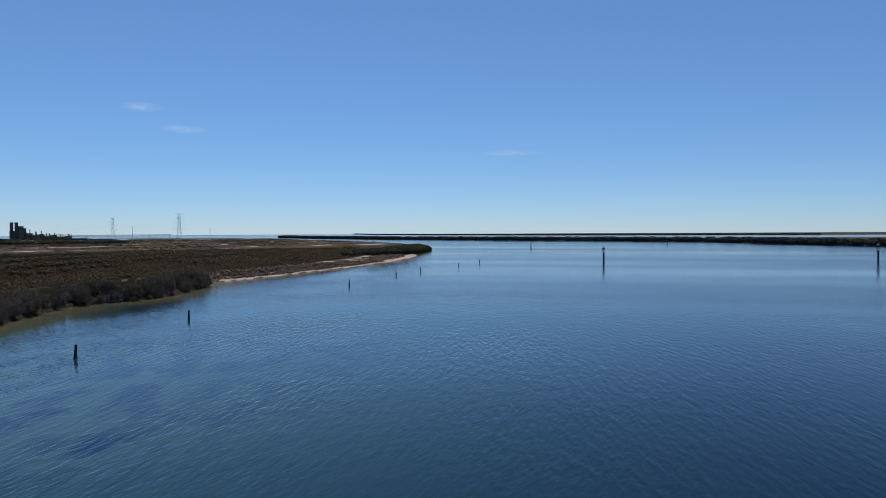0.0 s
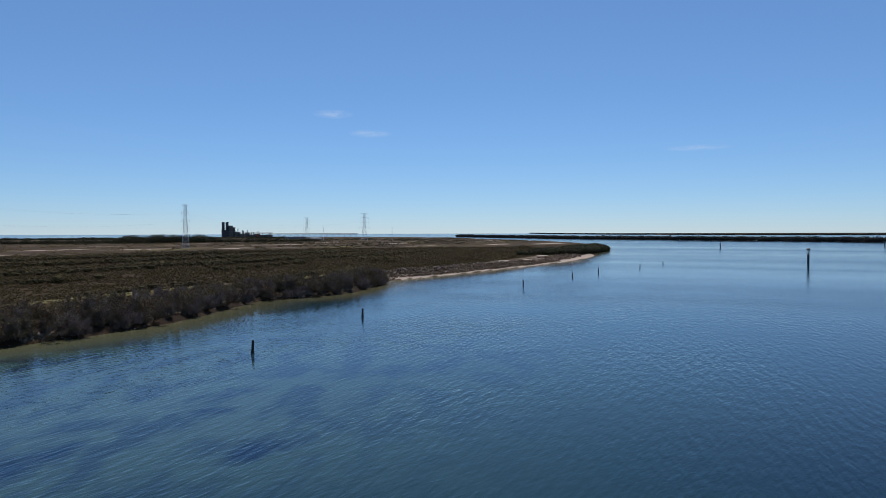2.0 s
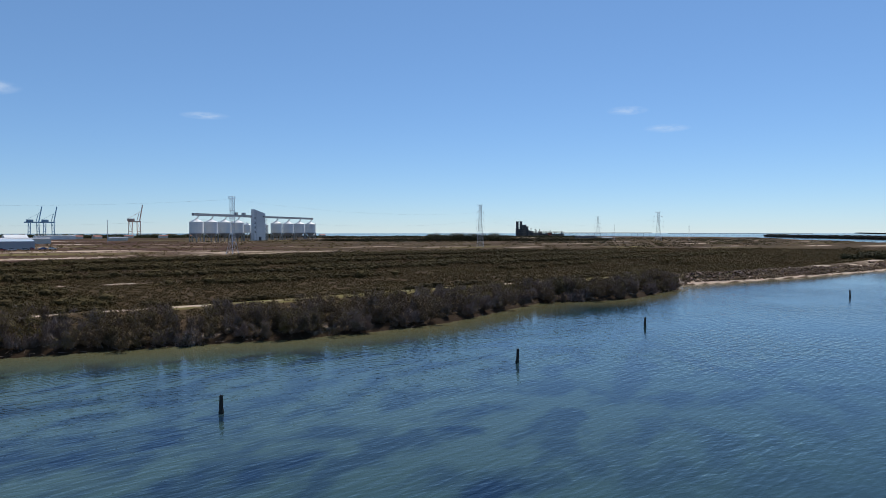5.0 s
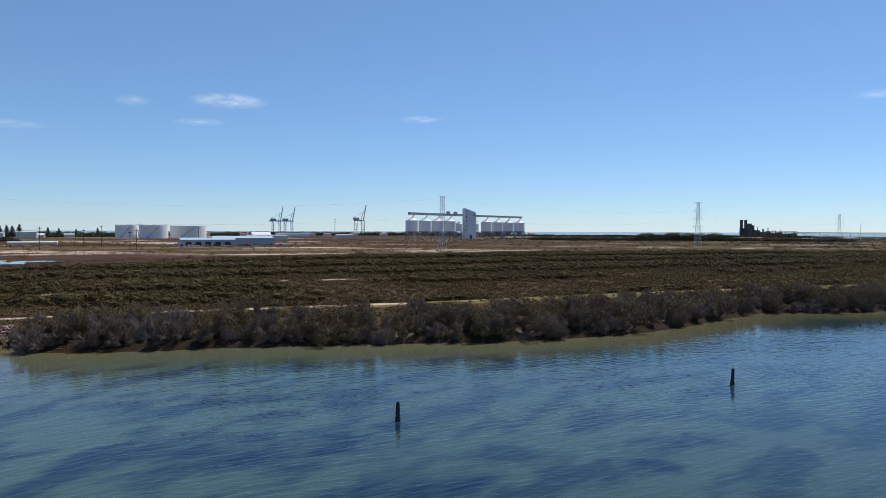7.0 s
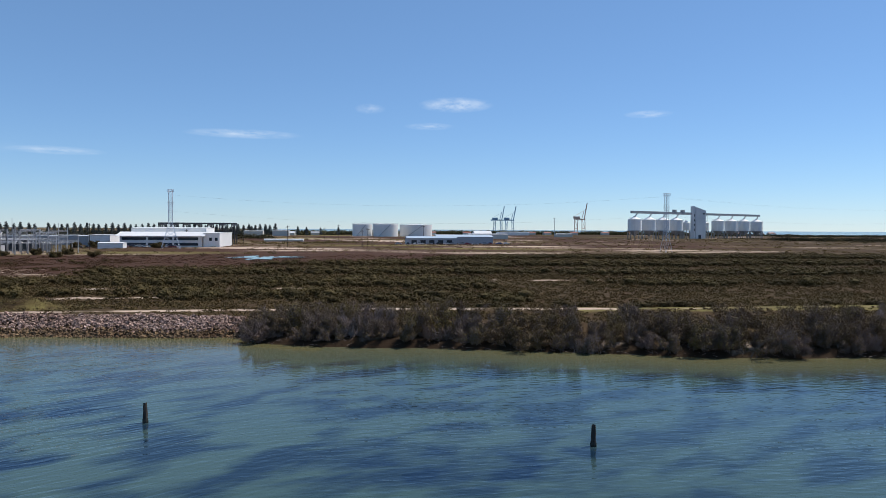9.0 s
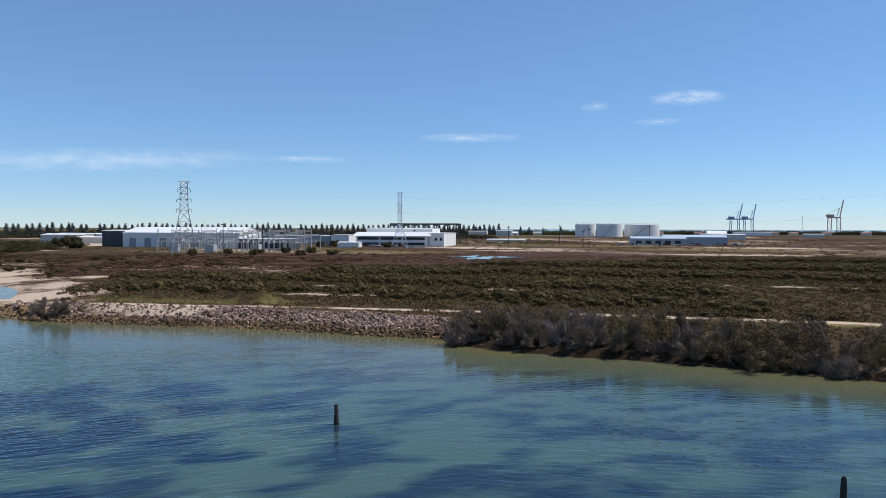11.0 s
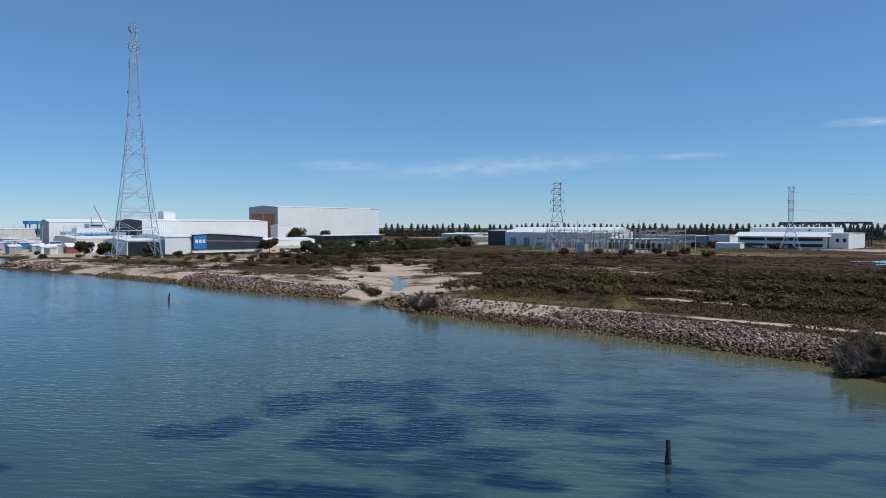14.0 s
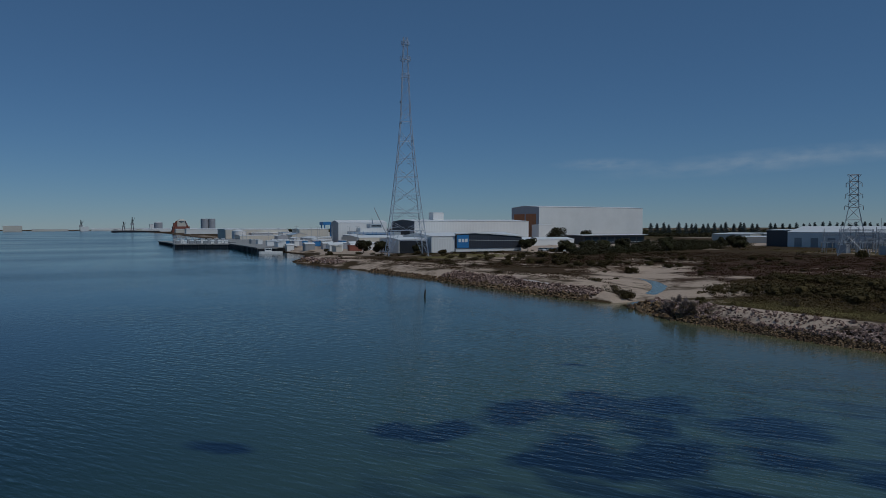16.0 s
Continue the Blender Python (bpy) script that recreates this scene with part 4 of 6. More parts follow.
x, y = scatter(7000, -420, 900, 200, 760)
k = kept(x, y, 0.1, 7.0, 9.0, False) & (y > dry_line(x))
x, y = x[k], y[k]
s = nrng.uniform(0.8, 2.2, len(x))
shrub_field("dry_scrub", "scattered dry scrub on the tan waste ground", x, y, s * 0.55, SCRUB, 30, 0.2 * s ** 0.5, s * 1.1)
x, y = scatter(2600, 420, 1050, 240, 820)
k = (land(x, y) > 20) & (wobble(x, y, 60.0, 21.0) > -0.1)
x, y = x[k], y[k]
s = nrng.uniform(0.8, 2.4, len(x))
shrub_field("dry_scrub", "dark low scrub on the open ground by the power plant", x, y, s * 0.8, WOOD, 26, 0.3 * s ** 0.5, s * 1.5)
x, y = scatter(16000, -240, -62, 98, 250)
k = kept(x, y, 0.35, 8.0, 8.0) & (off_line(x, y, CREEK) > 9) & (np.hypot((x + 222) / 34, (y - 150) / 24) > 1)
x, y = x[k], y[k]
s = nrng.uniform(0.4, 1.0, len(x))
shrub_field("flat_herbs", "low brown herbs in patches on the sandy flats", x, y, s * 0.22, SAMPHIRE, 10, 0.16 * s ** 0.5, s * 1.3)
x, y = scatter(2600, -72, -30, 93, 108)
k = (np.hypot((x + 50) / 20, (y - 100) / 7) < 1.0) & (off_line(x, y, TRACK) > 1.2)
x, y = x[k], y[k]
s = nrng.uniform(0.3, 0.7, len(x))
shrub_field("grass_tufts", "dry yellowish grass tufts on the bank above the stones", x, y, s * 0.5, STRAW, 14, 0.1 * s ** 0.5, s * 0.8)
x, y = scatter(520, -260, -66, 100, 250)
k = kept(x, y, -0.1, 3.0)
x, y = x[k], y[k]
s = nrng.uniform(0.7, 1.8, len(x))
shrub_field("flat_shrubs", "scattered dark shrubs on the sandy flats", x, y, s * 0.7, DARK_SCRUB, 90, 0.15 * s ** 0.5, s * 1.0, True)

# ---- far woods ----
def belt(name, label, line, deep, tall, spacing, clump, leaf, count, material=FAR_WOOD):
    spots = []
    lrng = random.Random(len(label))
    for x, y, nx, ny in along(line, spacing):
        for j in range(max(1, int(deep / spacing))):
            spots.append((x - nx * lrng.uniform(0, deep), y - ny * lrng.uniform(0, deep), lrng.uniform(0.65, 1.1)))
    a = np.array(spots)
    c = np.stack([a[:, 0], a[:, 1], 0.5 + tall * 0.45 * a[:, 2]], -1)
    ob = new(name, triangles(name, leaves(nrng, c, np.stack([np.full(len(a), clump)] * 2 + [tall * 0.6 * a[:, 2]], -1), np.full(len(a), leaf), count), material))
    return tagged(ob, label, "trees", kind="stuff")


belt("far_mangrove_belt", "dark belt of mangroves along the far island shore", [(350, -350), (614, -266), (822, -194), (952, -41), (1098, 195), (1160, 268), (1560, 624), (1743, 690)], 40, 5.2, 8, 7, 1.0, 110)
belt("distant_tree_line", "thin dark line of trees on the distant shore", [(2110, -700), (2360, 0), (2810, 500), (3610, 1000), (4900, 1500)], 30, 5.0, 14, 12, 1.4, 90)
belt("plant_tree_belt", "dark rounded trees near the power plant", [(527, 602), (548, 584), (590, 545)], 26, 9.5, 5, 6, 0.55, 330, WOOD)
belt("plant_tree_belt", "low dark trees round the power plant", [(430, 660), (500, 625), (560, 575), (640, 520), (700, 480)], 18, 5, 6, 6, 0.6, 200, WOOD)
belt("plant_tree_belt", "low dark trees behind the dry ground", [(560, 1130), (640, 1080), (760, 1000), (900, 900), (990, 870), (1100, 790)], 25, 4.5, 8, 8, 1.1, 110, WOOD)
belt("suburb_tree_belt", "dark suburban trees behind the works", [(-950, 430), (-800, 560), (-640, 670), (-520, 760), (-300, 890), (-100, 980), (150, 1200), (420, 1250), (640, 1120)], 50, 7.5, 10, 8, 1.1, 150, WOOD)
belt("yard_tree_belt", "dark trees along the shipyard car park", [(-205, 192), (-215, 222), (-225, 262), (-232, 300)], 10, 5, 3.2, 3.0, 0.27, 300, WOOD)
belt("far_tree_line", "dark trees behind the far port", [(-2900, 420), (-2000, 400), (-1300, 380), (-950, 430)], 30, 8, 12, 10, 1.6, 90, WOOD)
belt("works_tree_belt", "dark trees and scrub behind the works", [(-700, 500), (-560, 570), (-420, 610), (-300, 650), (-160, 670), (-70, 690)], 34, 5.0, 7, 6, 0.8, 130, WOOD)
belt("works_tree_belt", "low olive scrub on the dry ground by the works", [(-60, 470), (-10, 480), (30, 520)], 60, 1.6, 8, 3.5, 0.5, 60, SCRUB)
belt("works_tree_belt", "dark low trees round the yards", [(-330, 345), (-290, 352), (-262, 340)], 16, 3.6, 5, 4, 0.4, 170, WOOD)

# ---- lattice towers ----
def lattice(bm, levels, member):
    """Legs are left to the caller: the braces between levels of (height, half width)."""
    for (z0, w0), (z1, w1) in zip(levels, levels[1:]):
        for sx, sy, tx, ty in ((-1, -1, 1, -1), (1, -1, 1, 1), (1, 1, -1, 1), (-1, 1, -1, -1)):
            rod(bm, (sx * w0, sy * w0, z0), (tx * w1, ty * w1, z1), member)
            rod(bm, (tx * w0, ty * w0, z0), (sx * w1, sy * w1, z1), member)
            rod(bm, (sx * w1, sy * w1, z1), (tx * w1, ty * w1, z1), member)
    return bm


def tower_legs(ob, levels, member, material):
    for sx, sy in ((-1, -1), (1, -1), (1, 1), (-1, 1)):
        part("leg", pipe(bmesh.new(), [(sx * w, sy * w, z) for z, w in levels], member), material, ob)


def pylon(x, y, tall, turn, shape, arms, reach, label="grey lattice power pylon with crossarms"):
    """shape: (height share, half width) pairs from the ground up; arms: height shares of the crossarms."""
    ob = thing("power_pylon", label, "pylon", pose(x, y, ground_z(x, y) - 0.3, 0, 0, turn), "power pylons")
    levels = []
    for (z0, w0), (z1, w1) in zip(shape, shape[1:]):
        n = max(1, round((z1 - z0) * tall / (1.2 * (w0 + w1) * 0.55 + 0.5)))
        levels += [(tall * (z0 + (z1 - z0) * k / n), w0 + (w1 - w0) * k / n) for k in range(n)]
    levels.append((tall * shape[-1][0], shape[-1][1]))
    tower_legs(ob, levels, 0.13, STEEL)
    part("bracing", lattice(bmesh.new(), levels, 0.08), STEEL, ob)
    w = shape[-1][1]
    for k, share in enumerate(arms):
        z, r = tall * share, reach * (1.0 - 0.08 * k)
        for side in (-1, 1):
            bm = bmesh.new()
            for dy in (-w, w):
                rod(bm, (side * w, dy, z), (side * r, 0, z + 0.3), 0.06)
                rod(bm, (side * w, dy, z + 1.1), (side * r, 0, z + 0.3), 0.05)
            arm = part("crossarm", bm, STEEL, ob)
            part("insulator", lathe(bmesh.new(), [(0.05, z - 1.2), (0.12, z - 0.9), (0.12, z - 0.2), (0.05, z + 0.3)], 6, (side * r, 0)), CONCRETE, arm)
    bm = bmesh.new()
    rod(bm, (-reach * 0.75, 0, tall + 0.2), (reach * 0.75, 0, tall + 0.2), 0.08)
    rod(bm, (-w, 0, tall - 1.0), (-reach * 0.75, 0, tall + 0.2), 0.06)
    rod(bm, (w, 0, tall - 1.0), (reach * 0.75, 0, tall + 0.2), 0.06)
    part("earth_peak", bm, STEEL, ob)
    return ob


def mast_tower(x, y, tall, base, top, turn, label):
    """A slim mast: short splayed foot, straight shaft, a wider head frame and two rings of aerial arms."""
    ob = thing("lattice_mast", label, "pylon", pose(x, y, ground_z(x, y) - 0.3, 0, 0, turn), "lattice masts")
    n = 11
    levels = [(0, base / 2)] + [(tall * (0.22 + 0.78 * k / n), top / 2 + (base * 0.28 - top / 2) * max(0, 1 - k / 3)) for k in range(n + 1)]
    tower_legs(ob, levels, 0.085, TOWER_PAINT)
    part("bracing", lattice(bmesh.new(), levels, 0.045), TOWER_PAINT, ob)
    for z, reach in ((0.62, 0.6), (0.76, 0.65), (0.97, 0.8)):
        bm = bmesh.new()
        r = top * reach
        for a, b in (((-r, -r), (r, -r)), ((r, -r), (r, r)), ((r, r), (-r, r)), ((-r, r), (-r, -r))):
            rod(bm, (*a, tall * z), (*b, tall * z), 0.07)
            rod(bm, (*a, tall * z + 0.9), (*b, tall * z + 0.9), 0.04)
            rod(bm, (*a, tall * z), (*a, tall * z + 0.9), 0.05)
        part("platform", bm, TOWER_PAINT, ob)
    return ob


def crossing_tower(x, y, tall, turn):
    """The tall river-crossing tower: four spread legs, wide panels below, a narrow braced head above."""
    ob = thing("crossing_tower", "tall grey lattice transmission tower on the river bank", "tower", pose(x, y, ground_z(x, y) - 0.3, 0, 0, turn))
    levels = [(tall * z, w) for z, w in ((0, 7.6), (0.12, 6.35), (0.20, 5.5), (0.28, 4.7), (0.365, 3.95), (0.447, 3.2), (0.53, 2.6), (0.615, 2.0))]
    head = [(tall * (0.615 + 0.385 * k / 10), 2.0 - 1.3 * (k / 10) ** 0.8) for k in range(11)]
    tower_legs(ob, levels, 0.15, TOWER_PAINT)
    tower_legs(ob, head, 0.12, TOWER_PAINT)
    bm = bmesh.new()
    mids = [((a[0] + b[0]) / 2, (a[1] + b[1]) / 2) for a, b in zip(levels[1:], levels[2:])]
    for sx, sy, tx, ty in ((-1, -1, 1, -1), (1, -1, 1, 1), (1, 1, -1, 1), (-1, 1, -1, -1)):
        for z, w in levels[1:]:
            rod(bm, (sx * w, sy * w, z), (tx * w, ty * w, z), 0.075)
        # diagonals cross on each beam and meet the legs half-way between beams
        for (z0, w0), (z1, w1) in zip(mids, mids[1:]):
            rod(bm, (sx * w0, sy * w0, z0), (tx * w1, ty * w1, z1), 0.06)
            rod(bm, (tx * w0, ty * w0, z0), (sx * w1, sy * w1, z1), 0.06)
        for z, w in mids:
            for a, b in (((sx, sy), (tx, ty)), ((tx, ty), (sx, sy))):
                rod(bm, (a[0] * w, a[1] * w, z + 2.2), (a[0] * w * 0.62 + b[0] * w * 0.38, a[1] * w * 0.62 + b[1] * w * 0.38, z + 2.0), 0.04)
                rod(bm, (a[0] * w, a[1] * w, z - 2.2), (a[0] * w * 0.62 + b[0] * w * 0.38, a[1] * w * 0.62 + b[1] * w * 0.38, z - 2.0), 0.04)
        (z0, w0), (z1, w1) = levels[1], mids[0]
        for a, b in (((sx, sy), (tx, ty)), ((tx, ty), (sx, sy))):
            rod(bm, ((a[0] + b[0]) * w0 / 2, (a[1] + b[1]) * w0 / 2, z0), (a[0] * w1, a[1] * w1, z1), 0.06)
    for sx, sy, tx, ty in ((-1, -1, 1, -1), (1, -1, 1, 1), (1, 1, -1, 1), (-1, 1, -1, -1)):
        for s, o in (((sx, sy), (tx, ty)), ((tx, ty), (sx, sy))):
            foot, knee = Vector((s[0] * 7.6, s[1] * 7.6, 0)), Vector((s[0] * 6.35, s[1] * 6.35, tall * 0.12))
            inner = knee.lerp(Vector((o[0] * 6.35, o[1] * 6.35, tall * 0.12)), 0.28)
            rod(bm, foot, inner, 0.07)
            for k in range(1, 5):
                rod(bm, foot.lerp(knee, k / 5), foot.lerp(inner, k / 5), 0.05)
                rod(bm, foot.lerp(knee, k / 5), foot.lerp(inner, (k + 1) / 5), 0.05)
    part("bracing", bm, TOWER_PAINT, ob)
    part("head_bracing", lattice(bmesh.new(), head, 0.04), TOWER_PAINT, ob)
    for z, r in ((0.965, 1.5), (0.895, 2.0), (0.815, 1.7)):
        bm = bmesh.new()
        for k in range(8):
            a, b = k * math.tau / 8, (k + 1) * math.tau / 8
            rod(bm, (r * math.cos(a), r * math.sin(a), tall * z), (r * math.cos(b), r * math.sin(b), tall * z), 0.1)
            rod(bm, (r * math.cos(a), r * math.sin(a), tall * z + 1.4), (r * math.cos(b), r * math.sin(b), tall * z + 1.4), 0.07)
            rod(bm, (r * math.cos(a), r * math.sin(a), tall * z), (r * math.cos(a), r * math.sin(a), tall * z + 1.4), 0.08)
        part("work_platform", bm, TOWER_PAINT, ob)
    for z in (0.71, 0.615):
        part("lamp_bracket", box(bmesh.new(), (-2.8, -1.9, tall * z - 0.3), (-2.0, -1.3, tall * z + 0.5)), BLACK_STEEL, ob)
    for sx, sy in ((-1, -1), (1, -1), (1, 1), (-1, 1)):
        part("footing", box(bmesh.new(), (sx * 7.6 - 0.9, sy * 7.6 - 0.9, -0.6), (sx * 7.6 + 0.9, sy * 7.6 + 0.9, 0.5)), CONCRETE, ob)
    return ob


crossing_tower(-240.5, 132.7, 83.0, -18)
SPREAD = ((0, 5.0), (0.3, 3.3), (0.6, 1.6), (1.0, 1.35))
SLIM = ((0, 2.5), (0.4, 1.5), (0.7, 0.95), (1.0, 0.8))
BROAD = ((0, 4.2), (0.25, 2.6), (0.55, 1.5), (1.0, 1.1))
pylon(-152.4, 271.0, 29.5, 32, SPREAD, (0.61, 0.75, 0.89), 3.0)
mast_tower(-85.2, 364.3, 29.5, 9.0, 1.9, 10, "grey narrow lattice mast beside the office block")
mast_tower(151.7, 322.1, 28.3, 4.2, 1.5, 20, "grey narrow lattice mast on the dry flat")
pylon(356.7, 354.2, 30.2, -45, SLIM, (0.47, 0.65, 0.83), 2.8)
pylon(725.1, 430.5, 33.5, -60, BROAD, (0.5, 0.68, 0.84), 6.0)
pylon(885, 627, 33.5, -55, BROAD, (0.5, 0.68, 0.84), 5.0)


def wires(name, a, b, heights, across, sag):
    """One span of conductors between two towers."""
    ob = thing(name, "thin overhead power conductors hung between pylons", "wires", pose(0, 0, 0), "overhead wires")
    way = Vector((b[0] - a[0], b[1] - a[1], 0)).normalized()
    side = Vector((-way.y, way.x, 0))
    for h0, h1 in heights:
        for s in across:
            span = []
            for k in range(17):
                u = k / 16
                p = Vector((a[0], a[1], h0)).lerp(Vector((b[0], b[1], h1)), u) + side * s
                p.z -= sag * 4 * u * (1 - u)
                span.append(p)
            part("conductor", pipe(bmesh.new(), span, 0.008, 3), WIRE, ob)


wires("power_line", (-85.2, 364.3), (151.7, 322.1), ((20, 19), (28, 28)), (-1.5, 1.5), 5)
wires("power_line", (151.7, 322.1), (356.7, 354.2), ((19, 20), (28, 26)), (-2, 2), 4)
wires("power_line", (356.7, 354.2), (725.1, 430.5), ((20, 22), (25, 27)), (-3, 3), 8)
wires("power_line", (356.7, 354.2), (885, 627), ((24, 27),), (-3, 3), 9)


# ---- grain silos ----
SILO_A, SILO_B = Vector((292, 711, 0)), Vector((520, 846, 0))
silo_way = (SILO_B - SILO_A).normalized()
silo_turn = math.degrees(math.atan2(silo_way.y, silo_way.x))


def bin_silo(s, r):
    p = SILO_A.lerp(SILO_B, s)
    ob = thing("grain_silo", "white round steel grain bin raised on legs", "silo", pose(p.x, p.y, 1.6, 0, 0, silo_turn), "row of grain silos")
    part("shell", lathe(bmesh.new(), [(r, 9.3), (r, 21.0)], 28), WHITE, ob)
    part("roof_cone", lathe(bmesh.new(), [(r + 0.15, 20.95), (r * 0.2, 23.6), (r * 0.2, 24.2), (0, 24.3)], 28), WHITE_ROOF, ob)
    part("hopper", lathe(bmesh.new(), [(0.8, 3.4), (r - 0.2, 9.2)], 20), STEEL, ob)
    part("ring_beam", lathe(bmesh.new(), [(r + 0.25, 8.6), (r + 0.25, 9.4), (r - 0.3, 9.4)], 28), STEEL, ob)
    for k in range(10):
        a = k * math.tau / 10
        part("leg", rod(bmesh.new(), (r * math.cos(a), r * math.sin(a), 0), (r * math.cos(a), r * math.sin(a), 8.7), 0.5), CONCRETE, ob)
    bm = bmesh.new()
    for k in range(20):
        rod(bm, (r * 0.72, -r * 0.72 - 0.3, 9.5 + 0.6 * k), (r * 0.72 + 0.8, -r * 0.72 + 0.2, 9.5 + 0.6 * k), 0.06)
    rod(bm, (r * 0.72, -r * 0.72 - 0.3, 9), (r * 0.72, -r * 0.72 - 0.3, 22), 0.1)
    rod(bm, (r * 0.72 + 0.8, -r * 0.72 + 0.2, 9), (r * 0.72 + 0.8, -r * 0.72 + 0.2, 22), 0.1)
    part("ladder", bm, STEEL, ob)
    bm = rod(bmesh.new(), (0.3, 0, 24), (5.0, 0, 28.2), 0.7)
    part("spout", bm, STEEL, ob)


for s in (0.037, 0.132, 0.226, 0.321, 0.645, 0.756, 0.867, 0.985):
    bin_silo(s, 7.2)
for s in (0.41, 0.556):
    p = SILO_A.lerp(SILO_B, s) + Vector((-silo_way.y, silo_way.x, 0)) * 3
    ob = thing("grain_silo", "small white grain bin beside the elevator tower", "silo", pose(p.x, p.y, 1.6, 0, 0, silo_turn), "row of grain silos")
    part("shell", lathe(bmesh.new(), [(4.8, 9.3), (4.8, 18.5)], 24), WHITE, ob)
    part("roof_cone", lathe(bmesh.new(), [(4.9, 18.45), (0.6, 21.0), (0.6, 21.5), (0, 21.5)], 24), WHITE_ROOF, ob)
    for k in range(8):
        a = k * math.tau / 8
        part("leg", rod(bmesh.new(), (4.6 * math.cos(a), 4.6 * math.sin(a), 0), (4.6 * math.cos(a), 4.6 * math.sin(a), 9.4), 0.4), CONCRETE, ob)
p = SILO_A.lerp(SILO_B, 0.486)
ob = thing("elevator_tower", "tall grey elevator tower with a slanting top", "tower", pose(p.x, p.y, 1.6, 0, 0, 12))
bm = bmesh.new()
w, d = 8.4, 2.9
v = [bm.verts.new(q) for q in ((-w, -d, 0), (w, -d, 0), (w, d, 0), (-w, d, 0), (-w, -d, 37.5), (w, -d, 32.5), (w, d, 32.5), (-w, d, 37.5))]
for f in ((3, 2, 1, 0), (4, 5, 6, 7), (0, 1, 5, 4), (1, 2, 6, 5), (2, 3, 7, 6), (3, 0, 4, 7)):
    bm.faces.new([v[i] for i in f])
part("shaft", bm, coat("silo_tower_cladding", (0.68, 0.68, 0.70), 0.5, 0, 0.12, 0.1, 1.0, ribs=1.0), ob)
part("vent_box", box(bmesh.new(), (w - 4, -d - 0.5, 28), (w - 2, -d, 29.5)), DARK, ob)
for z in (9, 14.5, 20, 25.5):
    part("window", box(bmesh.new(), (-w + 0.5, -d - 0.06, z), (-w + 1.7, -d + 0.02, z + 2.6)), DARK, ob)
part("corner_trim", box(bmesh.new(), (-w + 2.4, -d - 0.12, 0), (-w + 2.9, -d + 0.02, 35.8)), GREY, ob)
part("door", box(bmesh.new(), (-1.6, -d - 0.06, 0), (2.2, -d + 0.02, 4.4)), DARK, ob)
bm = bmesh.new()
for k in range(6):
    rod(bm, (w + 0.2, -d + 0.4, k * 4.6), (w + 2.6, -d + 0.4, k * 4.6 + 2.3), 0.14)
    rod(bm, (w + 2.6, -d + 0.4, k * 4.6 + 2.3), (w + 0.2, -d + 0.4, k * 4.6 + 4.6), 0.14)
part("stair", bm, STEEL, ob)
part("stair_post", rod(bmesh.new(), (w + 2.6, -d + 0.4, 0), (w + 2.6, -d + 0.4, 27.6), 0.16), STEEL, ob)
ob = thing("conveyor_gallery", "long grey conveyor gallery over the silos", "conveyor", pose(SILO_A.x, SILO_A.y, 1.6, 0, 0, silo_turn))
length = (SILO_B - SILO_A).length
part("gallery", box(bmesh.new(), (4, -1.3, 27.3), (length * 0.43, 1.3, 30.0)), GREY, ob)
part("gallery", box(bmesh.new(), (length * 0.54, -1.3, 27.3), (length * 1.01, 1.3, 29.8)), GREY, ob)
for s in (0.3, 0.36):
    part("drive_house", box(bmesh.new(), (length * s, -1.5, 30.0), (length * s + 4, 1.5, 32.6)), GREY, ob)


# ---- fuel tanks ----
def tank(x, y, r, tall):
    ob = thing("fuel_tank", "large white steel storage tank", "tank", pose(x, y, 1.0), "fuel tanks")
    part("shell", lathe(bmesh.new(), [(r, 0), (r, tall), (r - 0.3, tall)], 48), WHITE, ob, smooth=False)
    part("roof", lathe(bmesh.new(), [(r - 0.1, tall - 0.1), (r * 0.5, tall + 0.35), (0, tall + 0.6)], 48), WHITE_ROOF, ob)
    bm = bmesh.new()
    for k in range(36):
        a, b = k * math.tau / 36, (k + 1) * math.tau / 36
        rod(bm, (r * math.cos(a), r * math.sin(a), tall + 1.0), (r * math.cos(b), r * math.sin(b), tall + 1.0), 0.07)
        rod(bm, (r * math.cos(a), r * math.sin(a), tall), (r * math.cos(a), r * math.sin(a), tall + 1.0), 0.06)
    part("railing", bm, STEEL, ob)
    bm = bmesh.new()
    for k in range(18):
        a, b = -2.2 + k * 0.055, -2.2 + (k + 1) * 0.055
        rod(bm, ((r + 0.5) * math.cos(a), (r + 0.5) * math.sin(a), tall * k / 18), ((r + 0.5) * math.cos(b), (r + 0.5) * math.sin(b), tall * (k + 1) / 18), 0.35)
    part("stairway", bm, STEEL, ob)


for x, y, r, tall in ((17, 905, 12.5, 15.5), (46, 890, 15.5, 15.6), (86, 912, 21, 15.2), (40, 935, 9, 16.0)):
    tank(x, y, r, tall)


